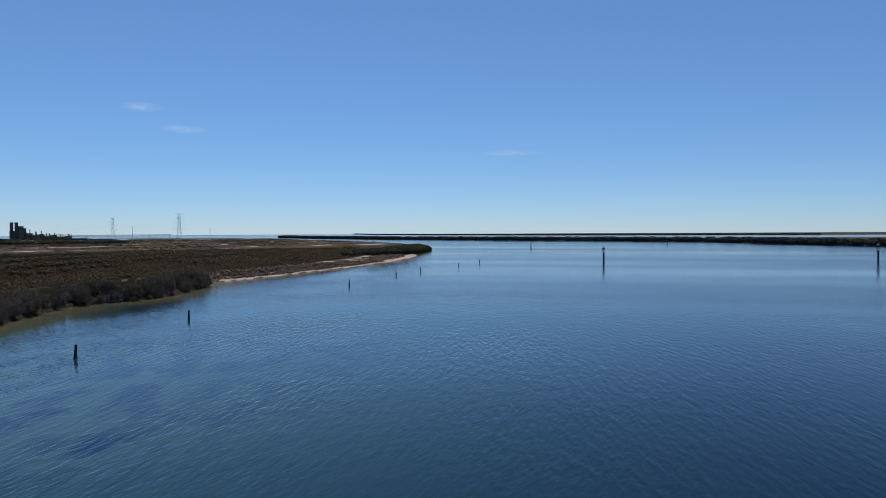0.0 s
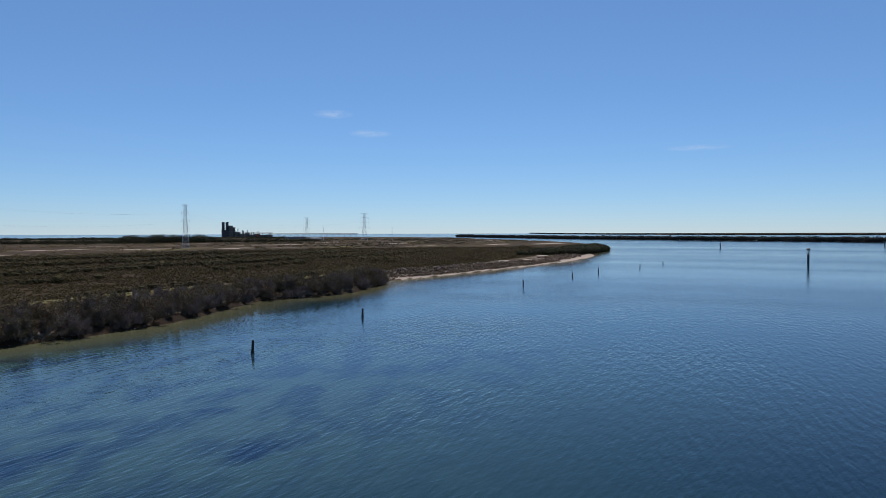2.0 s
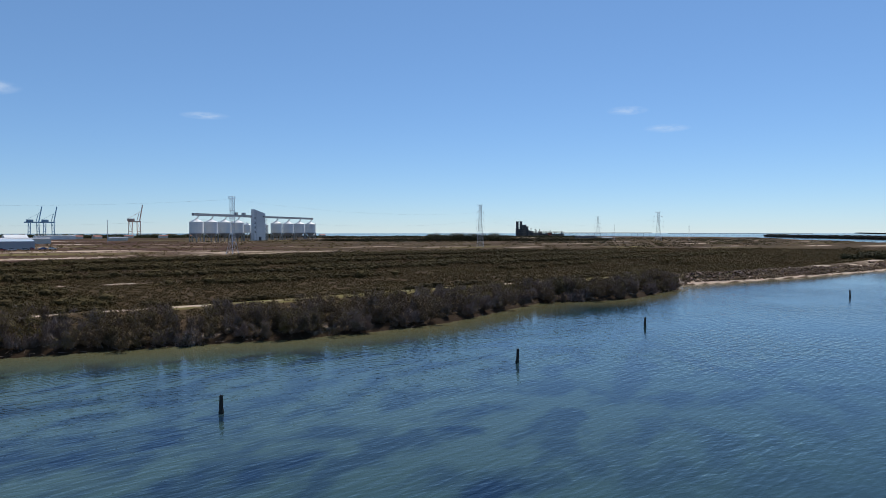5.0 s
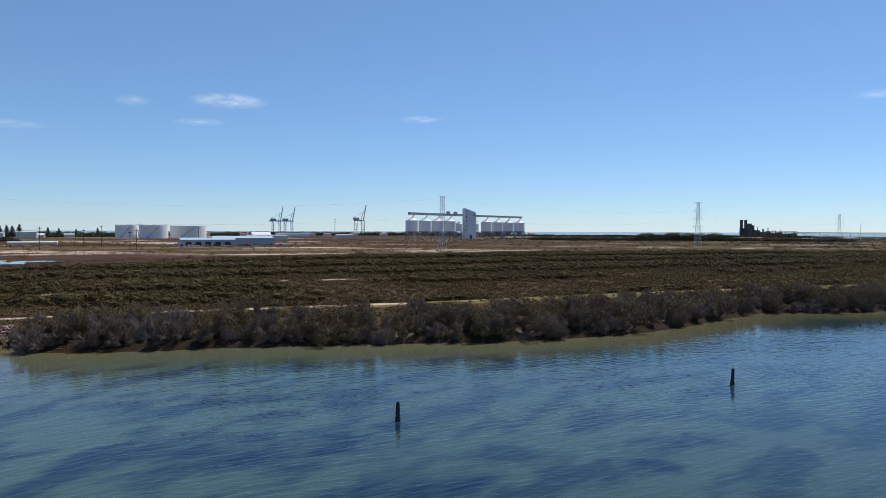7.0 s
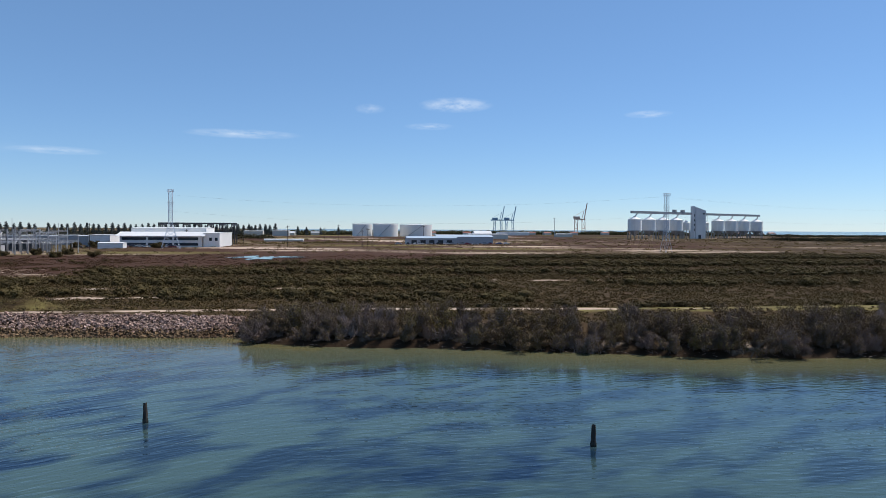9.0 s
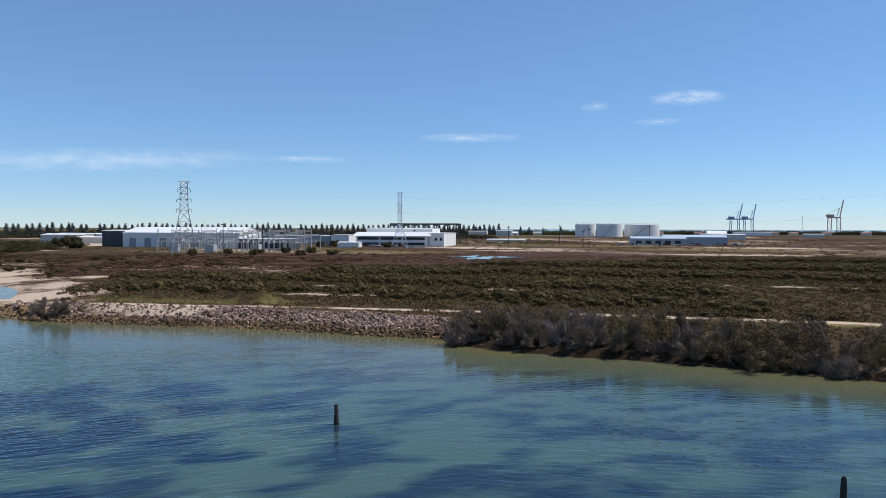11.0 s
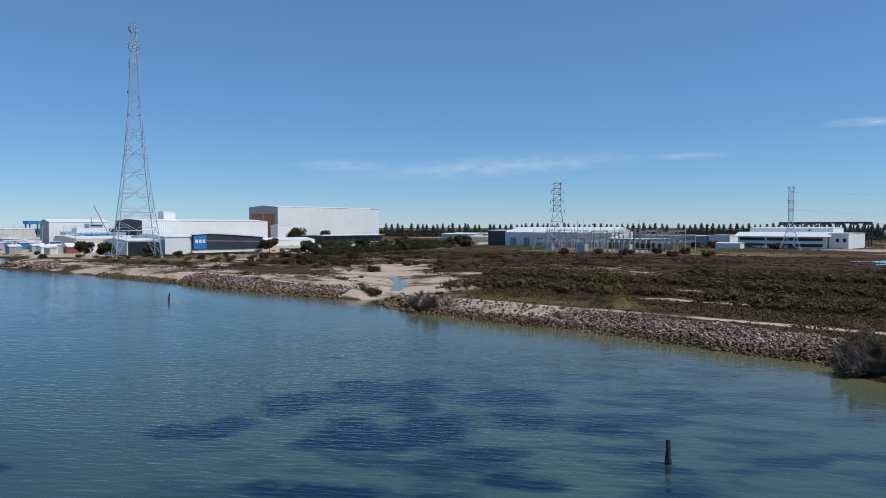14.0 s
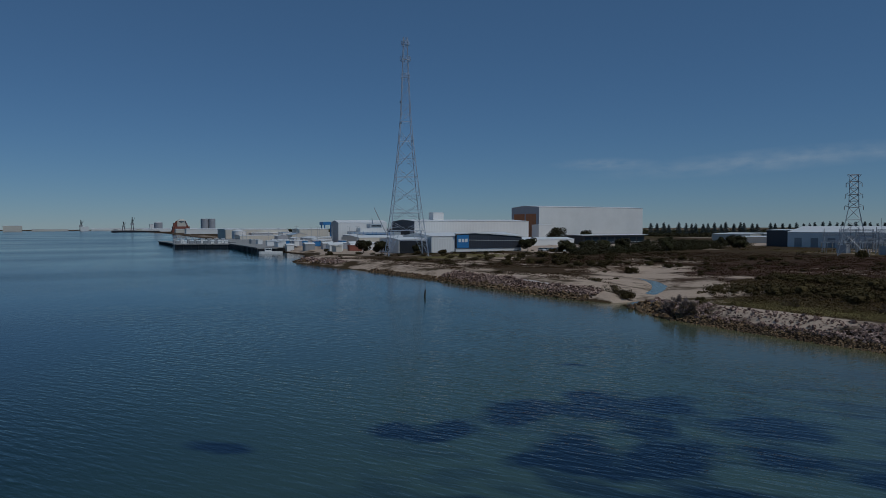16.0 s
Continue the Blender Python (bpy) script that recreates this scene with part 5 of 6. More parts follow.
# ---- sheds and works ----
def shed(name, label, x, y, turn, long, deep, eaves, ridge, wall=None, roof=None, front=None, side=None, doors=(), windows=(), base=None, category="building", eave=0.2, axis='x'):
    """A shed whose front runs along local x from the origin, facing local -y. The ridge lies along axis."""
    wall, roof = wall or WHITE, roof or WHITE_ROOF
    ob = thing(name, label, category, pose(x, y, ground_z(x, y) - 0.2 if base is None else base, 0, 0, turn))
    t = 0.3
    for w, (low, high), mat in (("front_wall", ((0, 0, 0), (long, t, eaves)), front or wall), ("back_wall", ((0, deep - t, 0), (long, deep, eaves)), wall)):
        part("wall", box(bmesh.new(), low, high), mat, ob)
    for x0, mat in ((0, side or wall), (long - t, wall)):
        part("wall", box(bmesh.new(), (x0, t, 0), (x0 + t, deep - t, eaves)), mat, ob)
    bm = bmesh.new()
    if axis == 'x':
        prof = [(-eave, eaves), (deep / 2, ridge), (deep + eave, eaves)]
        pts = [[(u, v, z) for v, z in prof] + [(u, v, z + 0.18) for v, z in prof] for u in (-eave, long + eave)]
    else:
        prof = [(-eave, eaves), (long / 2, ridge), (long + eave, eaves)]
        pts = [[(v, u, z) for v, z in prof] + [(v, u, z + 0.18) for v, z in prof] for u in (-eave, deep + eave)]
    a, b = ([bm.verts.new(p) for p in side_] for side_ in pts)
    for i, j in ((0, 1), (1, 2), (2, 5), (5, 4), (4, 3), (3, 0)):
        bm.faces.new((a[i], a[j], b[j], b[i]))
    for r in (a, b):
        bm.faces.new((r[0], r[1], r[4], r[3]))
        bm.faces.new((r[1], r[2], r[5], r[4]))
    bmesh.ops.recalc_face_normals(bm, faces=bm.faces)
    part("roof", bm, roof, ob)
    if ridge > eaves + 0.4:
        span, far_, mat = (deep, long, side or wall) if axis == 'x' else (long, deep, front or wall)
        for u0 in (0.0, far_ - t):
            bm = bmesh.new()
            corners = [(0, eaves), (span, eaves), (span / 2, ridge)]
            lo, hi = ([bm.verts.new((u, v, z) if axis == 'x' else (v, u, z)) for v, z in corners] for u in (u0, u0 + t))
            bm.faces.new(lo)
            bm.faces.new(hi)
            for k in range(3):
                bm.faces.new((lo[k], lo[(k + 1) % 3], hi[(k + 1) % 3], hi[k]))
            bmesh.ops.recalc_face_normals(bm, faces=bm.faces)
            part("gable", bm, mat if u0 == 0 else wall, ob)
    for face, u0, u1, z0, z1, mat in doors:
        if face == "front":
            part("door", box(bmesh.new(), (u0, -0.12, z0), (u1, 0.1, z1)), mat, ob)
        else:
            part("door", box(bmesh.new(), (-0.12, u0, z0), (0.1, u1, z1)), mat, ob)
    for face, u0, u1, z0, z1 in windows:
        if face == "front":
            w = part("window", box(bmesh.new(), (u0, -0.06, z0), (u1, 0.08, z1)), GLASS, ob)
            part("frame", box(bmesh.new(), (u0 - 0.1, -0.1, z0 - 0.15), (u1 + 0.1, 0.06, z0)), WHITE, w)
        else:
            w = part("window", box(bmesh.new(), (-0.06, u0, z0), (0.08, u1, z1)), GLASS, ob)
    return ob


# shipyard: fronts face +x, so local x runs along +y
shed("assembly_hall", "huge white shipbuilding hall with a grey gable and brown doors", -497, 380, 90, 120, 43, 28.3, 29.8, WHITE, WHITE_ROOF, side=MID_GREY,
     doors=(("side", 4.5, 20.0, 0, 22.5, RUST_DOOR), ("side", 22.0, 38.5, 0, 22.5, RUST_DOOR)))
shed("hall_annexe", "white annexe in front of the large hall", -478, 366, 90, 16, 10, 12.5, 12.8)
shed("long_shed", "long white shipyard shed with a dark open gable", -410, 218, 90, 90, 36, 14.8, 16.0, WHITE, WHITE_ROOF, side=DARK,
     doors=(("side", 8, 22, 0, 11, BLACK_STEEL), ("side", 2, 7, 3, 9, GREY)))
shed("roof_plant_room", "white box plant room on the shed roof", -424, 239, 90, 8, 7, 5.5, 5.7, base=16.4)
ob = shed("display_shed", "low white shed with a dark sloping front and blue panel", -255, 151, 90, 44.5, 28, 6.7, 8.0, WHITE, WHITE_ROOF, base=1.6)


def plate(name, outline, y0, y1, material, parent, label=""):
    """An upright panel on a front: outline of (along, height), from depth y0 to y1."""
    bm = bmesh.new()
    a, b = ([bm.verts.new((u, v, z)) for u, z in outline] for v in (y0, y1))
    n = len(outline)
    for k in range(n):
        bm.faces.new((a[k], a[(k + 1) % n], b[(k + 1) % n], b[k]))
    bm.faces.new(a)
    bm.faces.new(b)
    bmesh.ops.recalc_face_normals(bm, faces=bm.faces)
    return part(name, bm, material, parent, label)


plate("sign_front", [(11.2, 1.7), (44.2, 1.5), (44.2, 6.2), (30, 7.3), (20, 7.9), (11.2, 7.5)], -0.9, -0.02, DARK, ob, "dark blue-black sign front")
plate("fascia", [(10.8, 7.55), (20, 7.95), (30, 7.35), (44.6, 6.25), (44.6, 6.7), (30, 7.85), (20, 8.4), (10.8, 8.0)], -1.3, -0.02, WHITE_ROOF, ob)
panel = plate("blue_panel", [(11.5, 1.8), (17.2, 1.8), (17.2, 7.3), (11.5, 7.2)], -1.0, -0.9, BLUE, ob, "bright blue sign panel")
for u in (12.2, 13.8, 15.4):
    plate("white_bar", [(u, 4.2), (u + 1.2, 4.2), (u + 1.2, 5.6), (u, 5.6)], -1.06, -1.0, WHITE, panel)
plate("plinth", [(11.2, 0.2), (44.2, 0.2), (44.2, 1.45), (11.2, 1.65)], -0.6, -0.02, WHITE, ob)
plate("shade_band", [(17.4, 4.9), (44.0, 4.3), (44.0, 4.6), (17.4, 5.2)], -0.96, -0.9, GREY, ob)
# the black front panel stands in for the shade inside the opening
shed("open_store", "low shed with a black panel for its shaded open front", -258, 137.5, 90, 13.4, 20, 5.4, 6.2, WHITE, WHITE_ROOF, base=1.6, doors=(("front", 0.4, 13.0, 0, 5.0, BLACK_STEEL),))
shed("ship_shed", "white shipyard shed with a grey end", -430, 173, 90, 34, 14, 14.0, 15.6, WHITE, WHITE_ROOF, side=GREY, doors=(("front", 6, 16, 0, 8.5, GREY), ("front", 18, 30, 0, 8.5, BLUE)))
shed("low_white_shed", "long low white workshop roof beside the yard", -375, 166, 90, 78, 30, 5.0, 6.2, CREAM, WHITE_ROOF)
shed("white_block", "white flat-roofed yard building", -520, 174, 90, 23, 20, 9.5, 10.0, CREAM, WHITE_ROOF)
shed("white_block", "low white yard building farther off", -680, 150, 90, 60, 40, 9.0, 9.8, CREAM, WHITE_ROOF)
shed("white_block", "low pale yard building by the quay", -560, 138, 90, 30, 20, 6.0, 6.4, CREAM, WHITE_ROOF)
shed("low_white_shed", "low white shed behind the car park trees", -330, 243, 90, 42, 16, 3.6, 4.8, WHITE, WHITE_ROOF)
shed("canteen_block", "low dark glazed building with a white roof edge", -332, 293, 90, 50, 18, 5.6, 5.9, BLACK_STEEL, WHITE_ROOF, eave=1.6, windows=tuple(("front", 2 + 6 * k, 6.5 + 6 * k, 1.5, 4.5) for k in range(8)))
# works inland: fronts face -y
shed("office_block", "white two-storey office with a wide flat roof", -119, 396, 0, 42, 14, 6.0, 8.2, WHITE, WHITE_ROOF, eave=1.8,
     windows=tuple(("front", 1.0 + 13.4 * k, 13.4 + 13.4 * k, z, z + 1.5) for k in range(3) for z in (1.0, 4.0)), doors=())
shed("office_hall", "white hall behind the office front", -117.5, 411, 0, 40, 24, 10.2, 10.6, WHITE, WHITE_ROOF)
shed("office_wing", "white wing with small square windows", -76.5, 398, 0, 8.5, 40, 7.6, 7.8, WHITE, WHITE_ROOF, windows=(("front", 3, 4.5, 3.5, 5.2), ("front", 6, 7.5, 3.5, 5.2)))
ob = thing("steel_frame", "bare dark steel frame of an unfinished building", "frame", pose(-110, 438, 1.5))
for i in range(7):
    for j in range(3):
        part("column", rod(bmesh.new(), (7 * i, 9 * j, 0), (7 * i, 9 * j, 13), 0.35), BLACK_STEEL, ob)
for j in range(3):
    part("beam", box(bmesh.new(), (-0.3, 9 * j - 0.25, 12.4), (42.3, 9 * j + 0.25, 13.3)), BLACK_STEEL, ob)
    part("beam", box(bmesh.new(), (27.7, 9 * j - 0.2, 8.0), (42.3, 9 * j + 0.2, 8.5)), BLACK_STEEL, ob)
for i in range(7):
    part("beam", box(bmesh.new(), (7 * i - 0.25, -0.3, 11.6), (7 * i + 0.25, 18.3, 12.38)), BLACK_STEEL, ob)
# DARK on the left end and its block paints in the gable's shadow
shed("substation_shed", "long white shed with a shade-darkened end beside the substation", -236, 350, 0, 68, 26, 7.8, 10.8, WHITE, WHITE_ROOF, side=DARK,
     doors=tuple(("front", 4 + 9 * k, 8 + 9 * k, 0, 5.0, GREY) for k in range(6)))
shed("grey_end_block", "block at the end of a white shed, coloured dark for shade", -250, 352, 0, 14, 18, 8.8, 9.2, DARK, WHITE_ROOF)
shed("grey_warehouse", "long low grey concrete warehouse", -232, 442, 0, 82, 26, 5.6, 5.8, GREY, WHITE_ROOF)
shed("warehouse_end", "white end block of the grey warehouse", -150, 440, 0, 12, 26, 5.9, 6.0, WHITE, WHITE_ROOF)
shed("control_building", "low dark blue glazed control building", -158, 328, 0, 28, 10, 5.2, 5.4, DARK, WHITE_ROOF, windows=tuple(("front", 1 + 4.5 * k, 4.8 + 4.5 * k, 0.8, 4.2) for k in range(6)))
shed("site_shed", "small white site shed", -122, 372, 0, 12, 6, 2.8, 3.2)
shed("depot_shed", "low grey-blue depot shed with loading doors", 40, 474, 0, 34, 18, 4.2, 5.4, MID_GREY, PALE_BLUE, doors=tuple(("front", 3 + 6 * k, 6.5 + 6 * k, 0, 3.0, BLACK_STEEL) for k in range(5)))
shed("depot_shed", "low grey-blue depot shed with a pale roof", 62, 490, 0, 40, 20, 5.0, 6.4, MID_GREY, PALE_BLUE)
shed("tent_shed", "white ridged storage shed", 168, 940, 0, 24, 18, 4.0, 7.5)
for x, y, w, d, h, mat in ((-64, 560, 30, 8, 1.5, CREAM), (-318, 412, 44, 12, 4.0, CREAM), (-300, 468, 60, 14, 4.5, CREAM), (-372, 450, 34, 12, 5.0, CREAM), (-430, 520, 70, 16, 4.5, WHITE), (-352, 500, 40, 12, 5.5, MID_GREY), (120, 700, 40, 14, 5.0, CREAM), (-330, 560, 36, 14, 5.0, CREAM), (-420, 520, 40, 16, 5.0, WHITE), (230, 1080, 50, 16, 5, WHITE),
                           (-130, 900, 24, 12, 6, CREAM), (-95, 905, 20, 12, 7, CREAM), (-290, 480, 30, 14, 4.5, CREAM), (270, 900, 22, 8, 4.0, CREAM)):
    shed("low_building", "low pale industrial building in the distance", x, y, 0, w, d, h, h + 0.5, mat, WHITE_ROOF)
for k in range(30):
    x = -700 + 55 * k + rng.uniform(-15, 15)
    y = 800 + 0.35 * (x + 700) + rng.uniform(-30, 40)
    if not (-10 < x < 120):
        shed("house", "small pale-roofed house among the suburban trees", x, y, rng.uniform(-20, 20), rng.uniform(10, 16), 9, 3.2, 5.2, CREAM, rng.choice((WHITE_ROOF, BRICK_RED, GREY)), category="house")


def pole(name, label, x, y, tall, r, arm=0.0, material=None):
    ob = thing(name, label, "pole", pose(x, y, ground_z(x, y) - 0.2), "poles")
    part("shaft", rod(bmesh.new(), (0, 0, 0), (0, 0, tall), r, r * 0.7, 8), material or TIMBER, ob)
    if arm:
        part("crossarm", box(bmesh.new(), (-arm, -0.1, tall - 0.9), (arm, 0.1, tall - 0.6)), material or TIMBER, ob)
    return ob


for x, y, tall in ((-117, 347, 12.5), (-31, 390, 12), (12, 393, 11), (9, 400, 10), (-88, 410, 10), (-140, 280, 13), (-128, 292, 12), (-60, 430, 11), (-5, 460, 13), (-15, 480, 11), (-190, 330, 12), (60, 560, 13)):
    pole("utility_pole", "dark timber utility pole on the dry ground", x, y, tall, 0.17, 0.9)
pole("floodlight_mast", "thin steel floodlight mast", 228, 767, 23, 0.3, 1.2, STEEL)
pole("floodlight_mast", "thin steel mast on the flat", 732, 494, 19, 0.22, 0, STEEL)
pole("floodlight_mast", "thin steel mast with a head", 776, 420, 18, 0.25, 0.8, STEEL)

for k in range(16):
    x, y = -182 + 4.4 * k + rng.uniform(-1, 1), rng.uniform(290, 322)
    pole("lightning_mast", "thin steel mast in the substation", x, y, rng.uniform(9, 15), 0.11, 0.0, STEEL)

# ---- substation ----
for i in range(9):
    for j in range(3):
        x, y = -178 + 7.6 * i, 292 + 11 * j
        ob = thing("switchgear_gantry", "grey steel substation gantry with busbars and insulators", "gantry", pose(x, y, ground_z(x, y) - 0.1), "substation gantries")
        tall = 7.6 + (i * 2 + j) % 3 * 0.9
        for u in (0, 7.2):
            part("post", rod(bmesh.new(), (u, 0, 0), (u, 0, tall + 1.2 * ((i + j) % 2)), 0.16), STEEL, ob)
        for z in (tall - 0.4, tall - 3.0):
            bm = bmesh.new()
            for v in (-0.35, 0.35):
                rod(bm, (0, v, z), (7.2, v, z), 0.09)
                rod(bm, (0, v, z + 0.5), (7.2, v, z + 0.5), 0.07)
            for k in range(6):
                rod(bm, (k * 1.2, -0.35, z), (k * 1.2 + 0.6, 0.35, z + 0.5), 0.05)
                rod(bm, (k * 1.2 + 0.6, 0.35, z), (k * 1.2 + 1.2, -0.35, z + 0.5), 0.05)
            part("beam", bm, STEEL, ob)
        for k in range(3):
            part("insulator", lathe(bmesh.new(), [(0.12, 0), (0.12, 2.2), (0.24, 2.4), (0.24, 3.8), (0.1, 4.2)], 8, (1.3 + 2.3 * k, -3)), CONCRETE, ob)
            part("dropper", rod(bmesh.new(), (1.3 + 2.3 * k, 0, tall - 3.0), (1.3 + 2.3 * k, -3, 4.2), 0.06), STEEL, ob)
        part("busbar", rod(bmesh.new(), (0.4, -3, 4.25), (6.8, -3, 4.25), 0.09), STEEL, ob)
for x, y in ((-168, 290), (-150, 288), (-133, 296)):
    ob = thing("transformer", "grey substation transformer with bushings", "transformer", pose(x, y, ground_z(x, y)), "transformers")
    part("case", box(bmesh.new(), (-2, -1.5, 0), (2, 1.5, 3.4)), STEEL, ob)
    for k in (-1, 0, 1):
        part("bushing", lathe(bmesh.new(), [(0.2, 3.3), (0.15, 5.0), (0.05, 5.3)], 8, (k * 1.2, 0)), CONCRETE, ob)


# ---- port cranes ----
def quay_crane(x, y, tall, material, label, reach=1.0):
    ob = thing("quay_crane", label, "crane", pose(x, y, 1.5, 0, 0, 0), "quay cranes")
    w, d, h = 8.5, 10, tall * 0.5
    for sx in (-1, 1):
        for sy in (-1, 1):
            part("leg", rod(bmesh.new(), (sx * w, sy * d, 0), (sx * w * 0.9, sy * d, h), 0.8), material, ob)
        part("side_beam", rod(bmesh.new(), (sx * w * 0.95, -d, h * 0.35), (sx * w * 0.95, d, h * 0.35), 0.7), material, ob)
        part("brace", rod(bmesh.new(), (sx * w * 0.95, -d, h * 0.35), (sx * w * 0.9, d, h), 0.45), material, ob)
    part("portal_beam", box(bmesh.new(), (-w - 9 * reach, -1.5, h - 2), (w + 3, 1.5, h + 0.5)), material, ob)
    part("machine_house", box(bmesh.new(), (-w - 5, -3, h + 0.5), (-1, 3, h + 5)), material, ob)
    part("boom", rod(bmesh.new(), (w + 1, 0, h), (w + 7, 0, tall * 1.02), 1.1), material, ob)
    part("a_frame", rod(bmesh.new(), (w * 0.5, 0, h), (w + 0.5, 0, tall * 0.78), 0.6), material, ob)
    bm = rod(bmesh.new(), (w + 0.5, 0, tall * 0.78), (w + 5.5, 0, tall * 0.86), 0.25)
    rod(bm, (w + 0.5, 0, tall * 0.78), (-w - 4, 0, h + 5), 0.25)
    part("stay", bm, material, ob)


quay_crane(350, 1652, 62, GANTRY_BLUE, "blue container crane with its boom raised")
quay_crane(377, 1646, 62, GANTRY_BLUE, "blue container crane with its boom raised")
quay_crane(481, 1438, 63, GANTRY_ORANGE, "orange container crane with its boom raised", 0.4)

# ---- power plant beyond the marsh ----
# PLANT is darkened in its colour for the shaded side of the plant
PLANT = coat("shade_dark_plant_cladding", (0.115, 0.112, 0.115), 0.7, 0, 0.35, 0.12, 1.0, ribs=0.8)
PLANT_PALE = coat("weathered_plant_concrete", (0.20, 0.185, 0.17), 0.8, 0, 0.3, 0.12, 1.0)
ob = thing("power_plant", "old dark power plant with two blunt stacks and pipe racks", "plant", pose(1030, 910, 1.5, 0, 0, -42))
for k in (0, 1):
    part("stack", lathe(bmesh.new(), [(2.7, 0), (2.6, 29.2), (2.9, 29.3), (2.9, 30.4), (2.2, 30.4)], 14, (-6.5 + 7 * k, 0)), PLANT, ob)
for k, (u0, u1, v, z0, z1, mat) in enumerate(((-9, 3, 7, 0, 16, PLANT), (3.1, 10, 8, 0, 24, PLANT_PALE), (10.1, 14, 7, 0, 20.5, PLANT), (14.1, 17, 6, 0, 13, PLANT_PALE))):
    part("boiler_house", box(bmesh.new(), (u0, -v, z0), (u1, v, z1)), mat, ob)
for z in (5.5, 10, 14.5, 19):
    bm = box(bmesh.new(), (-9.5, -9.6, z), (15, -8.1, z + 0.35))
    for k in range(9):
        rod(bm, (-9.3 + 3 * k, -9.5, z + 0.3), (-9.3 + 3 * k, -9.5, z + 1.5), 0.12)
    rod(bm, (-9.4, -9.5, z + 1.5), (14.8, -9.5, z + 1.5), 0.12)
    part("walkway", bm, BLACK_STEEL, ob)
for u0, u1, tall, mat in ((17.1, 24, 12, PLANT), (24.1, 34, 9, PLANT_PALE), (34.1, 41, 11, PLANT), (41.1, 52, 7, PLANT), (52.1, 60, 8.5, BRICK_RED), (60.1, 74, 6, PLANT), (74.1, 84, 7, PLANT_PALE)):
    part("turbine_house", box(bmesh.new(), (u0, -6, 0), (u1, 6, tall)), mat, ob)
for u, tall in ((20, 17), (28, 14), (30, 13.5), (37, 15), (45, 11.5), (49, 11), (57, 12), (66, 9.5), (79, 10)):
    part("vent_stack", lathe(bmesh.new(), [(0.7, 0), (0.7, tall), (0.95, tall + 0.1), (0.95, tall + 0.9), (0.5, tall + 0.9)], 8, (u, -2)), PLANT, ob)
for k in range(7):
    bm = bmesh.new()
    for v in (-8.5, -7):
        rod(bm, (19 + 10 * k, v, 0), (19 + 10 * k, v, 10), 0.25)
    rod(bm, (19 + 10 * k, -8.8, 10), (19 + 10 * k, -6.6, 10), 0.3)
    part("pipe_rack", bm, BLACK_STEEL, ob)
for z in (10.3, 8.6):
    part("pipe_run", rod(bmesh.new(), (17, -7.7, z), (84, -7.7, z), 0.35, n=6), PLANT_PALE, ob)
bm = bmesh.new()
for k in range(15):
    rod(bm, (84 + 12 * k, 0, 0), (84 + 12 * k, 0, 8.4), 0.3)
part("bridge_posts", bm, PLANT, ob)
for z, r in ((8.3, 0.45), (6.2, 0.25)):
    part("pipe_bridge", rod(bmesh.new(), (80, 0, z), (256, 0, z), r), PLANT, ob)
for x, y, w, h in ((800, 560, 16, 2.6), (860, 600, 12, 2.8), (940, 700, 26, 3.5), (700, 540, 12, 2.4), (600, 600, 12, 3.2), (1010, 760, 18, 3.0)):
    shed("low_building", "low building on the flat by the power plant", x, y, -30, w, 7, h, h + 0.4, PLANT_PALE, GREY)


# ---- row of tall pines ----
def pine_kind(seed):
    prng = np.random.default_rng(seed)
    ob = thing("norfolk_pine", "tall dark tiered pine in the distant row", "tree", pose(0, 0, -60), "row of tall pines")
    part("trunk", rod(bmesh.new(), (0, 0, 0), (0, 0, 14.5), 0.35, 0.06, 6), BOLE, ob)
    lumps = []
    for k in range(13):
        z = 2.2 + 12.3 * k / 13
        r = 3.0 * (1 - (k / 13.5) ** 2.0) + 0.25
        for j in range(7):
            a = j * math.tau / 7 + k
            for u in (0.35, 0.7, 1.0):
                lumps.append((r * u * math.cos(a), r * u * math.sin(a), z - 0.35 * u))
    lumps = np.array(lumps) * prng.uniform(0.85, 1.1, (len(lumps), 1))
    c = new("crown", triangles("crown", leaves(prng, lumps, np.full(len(lumps), 0.5), np.full(len(lumps), 0.38), 9, 0.5), PINE))
    c.parent = ob
    return ob


pines = [pine_kind(k) for k in range(3)]
PINE_ROW = [(-760, 560), (-640, 650), (-552, 720), (-440, 800), (-304, 870), (-200, 905), (-90, 930)]
for n, (x, y, nx, ny) in enumerate(along(PINE_ROW, 6.6)):
    if rng.random() < 0.95:
        copy_thing(pines[n % 3], pose(x + rng.uniform(-0.8, 0.8), y + rng.uniform(-2, 2), 1.2, 0, 0, rng.uniform(0, 360)) @ Matrix.Scale(rng.uniform(0.92, 1.08), 4))
for x, y in ((-130, 960), (-70, 990), (-40, 1010), (-15, 1000), (-160, 990), (-55, 940), (-120, 905)):
    copy_thing(pines[0], pose(x, y, 1.2, 0, 0, rng.uniform(0, 360)) @ Matrix.Scale(rng.uniform(0.65, 0.85), 4))
for b in pines:
    for o in (*b.children_recursive, b):
        bpy.data.objects.remove(o)


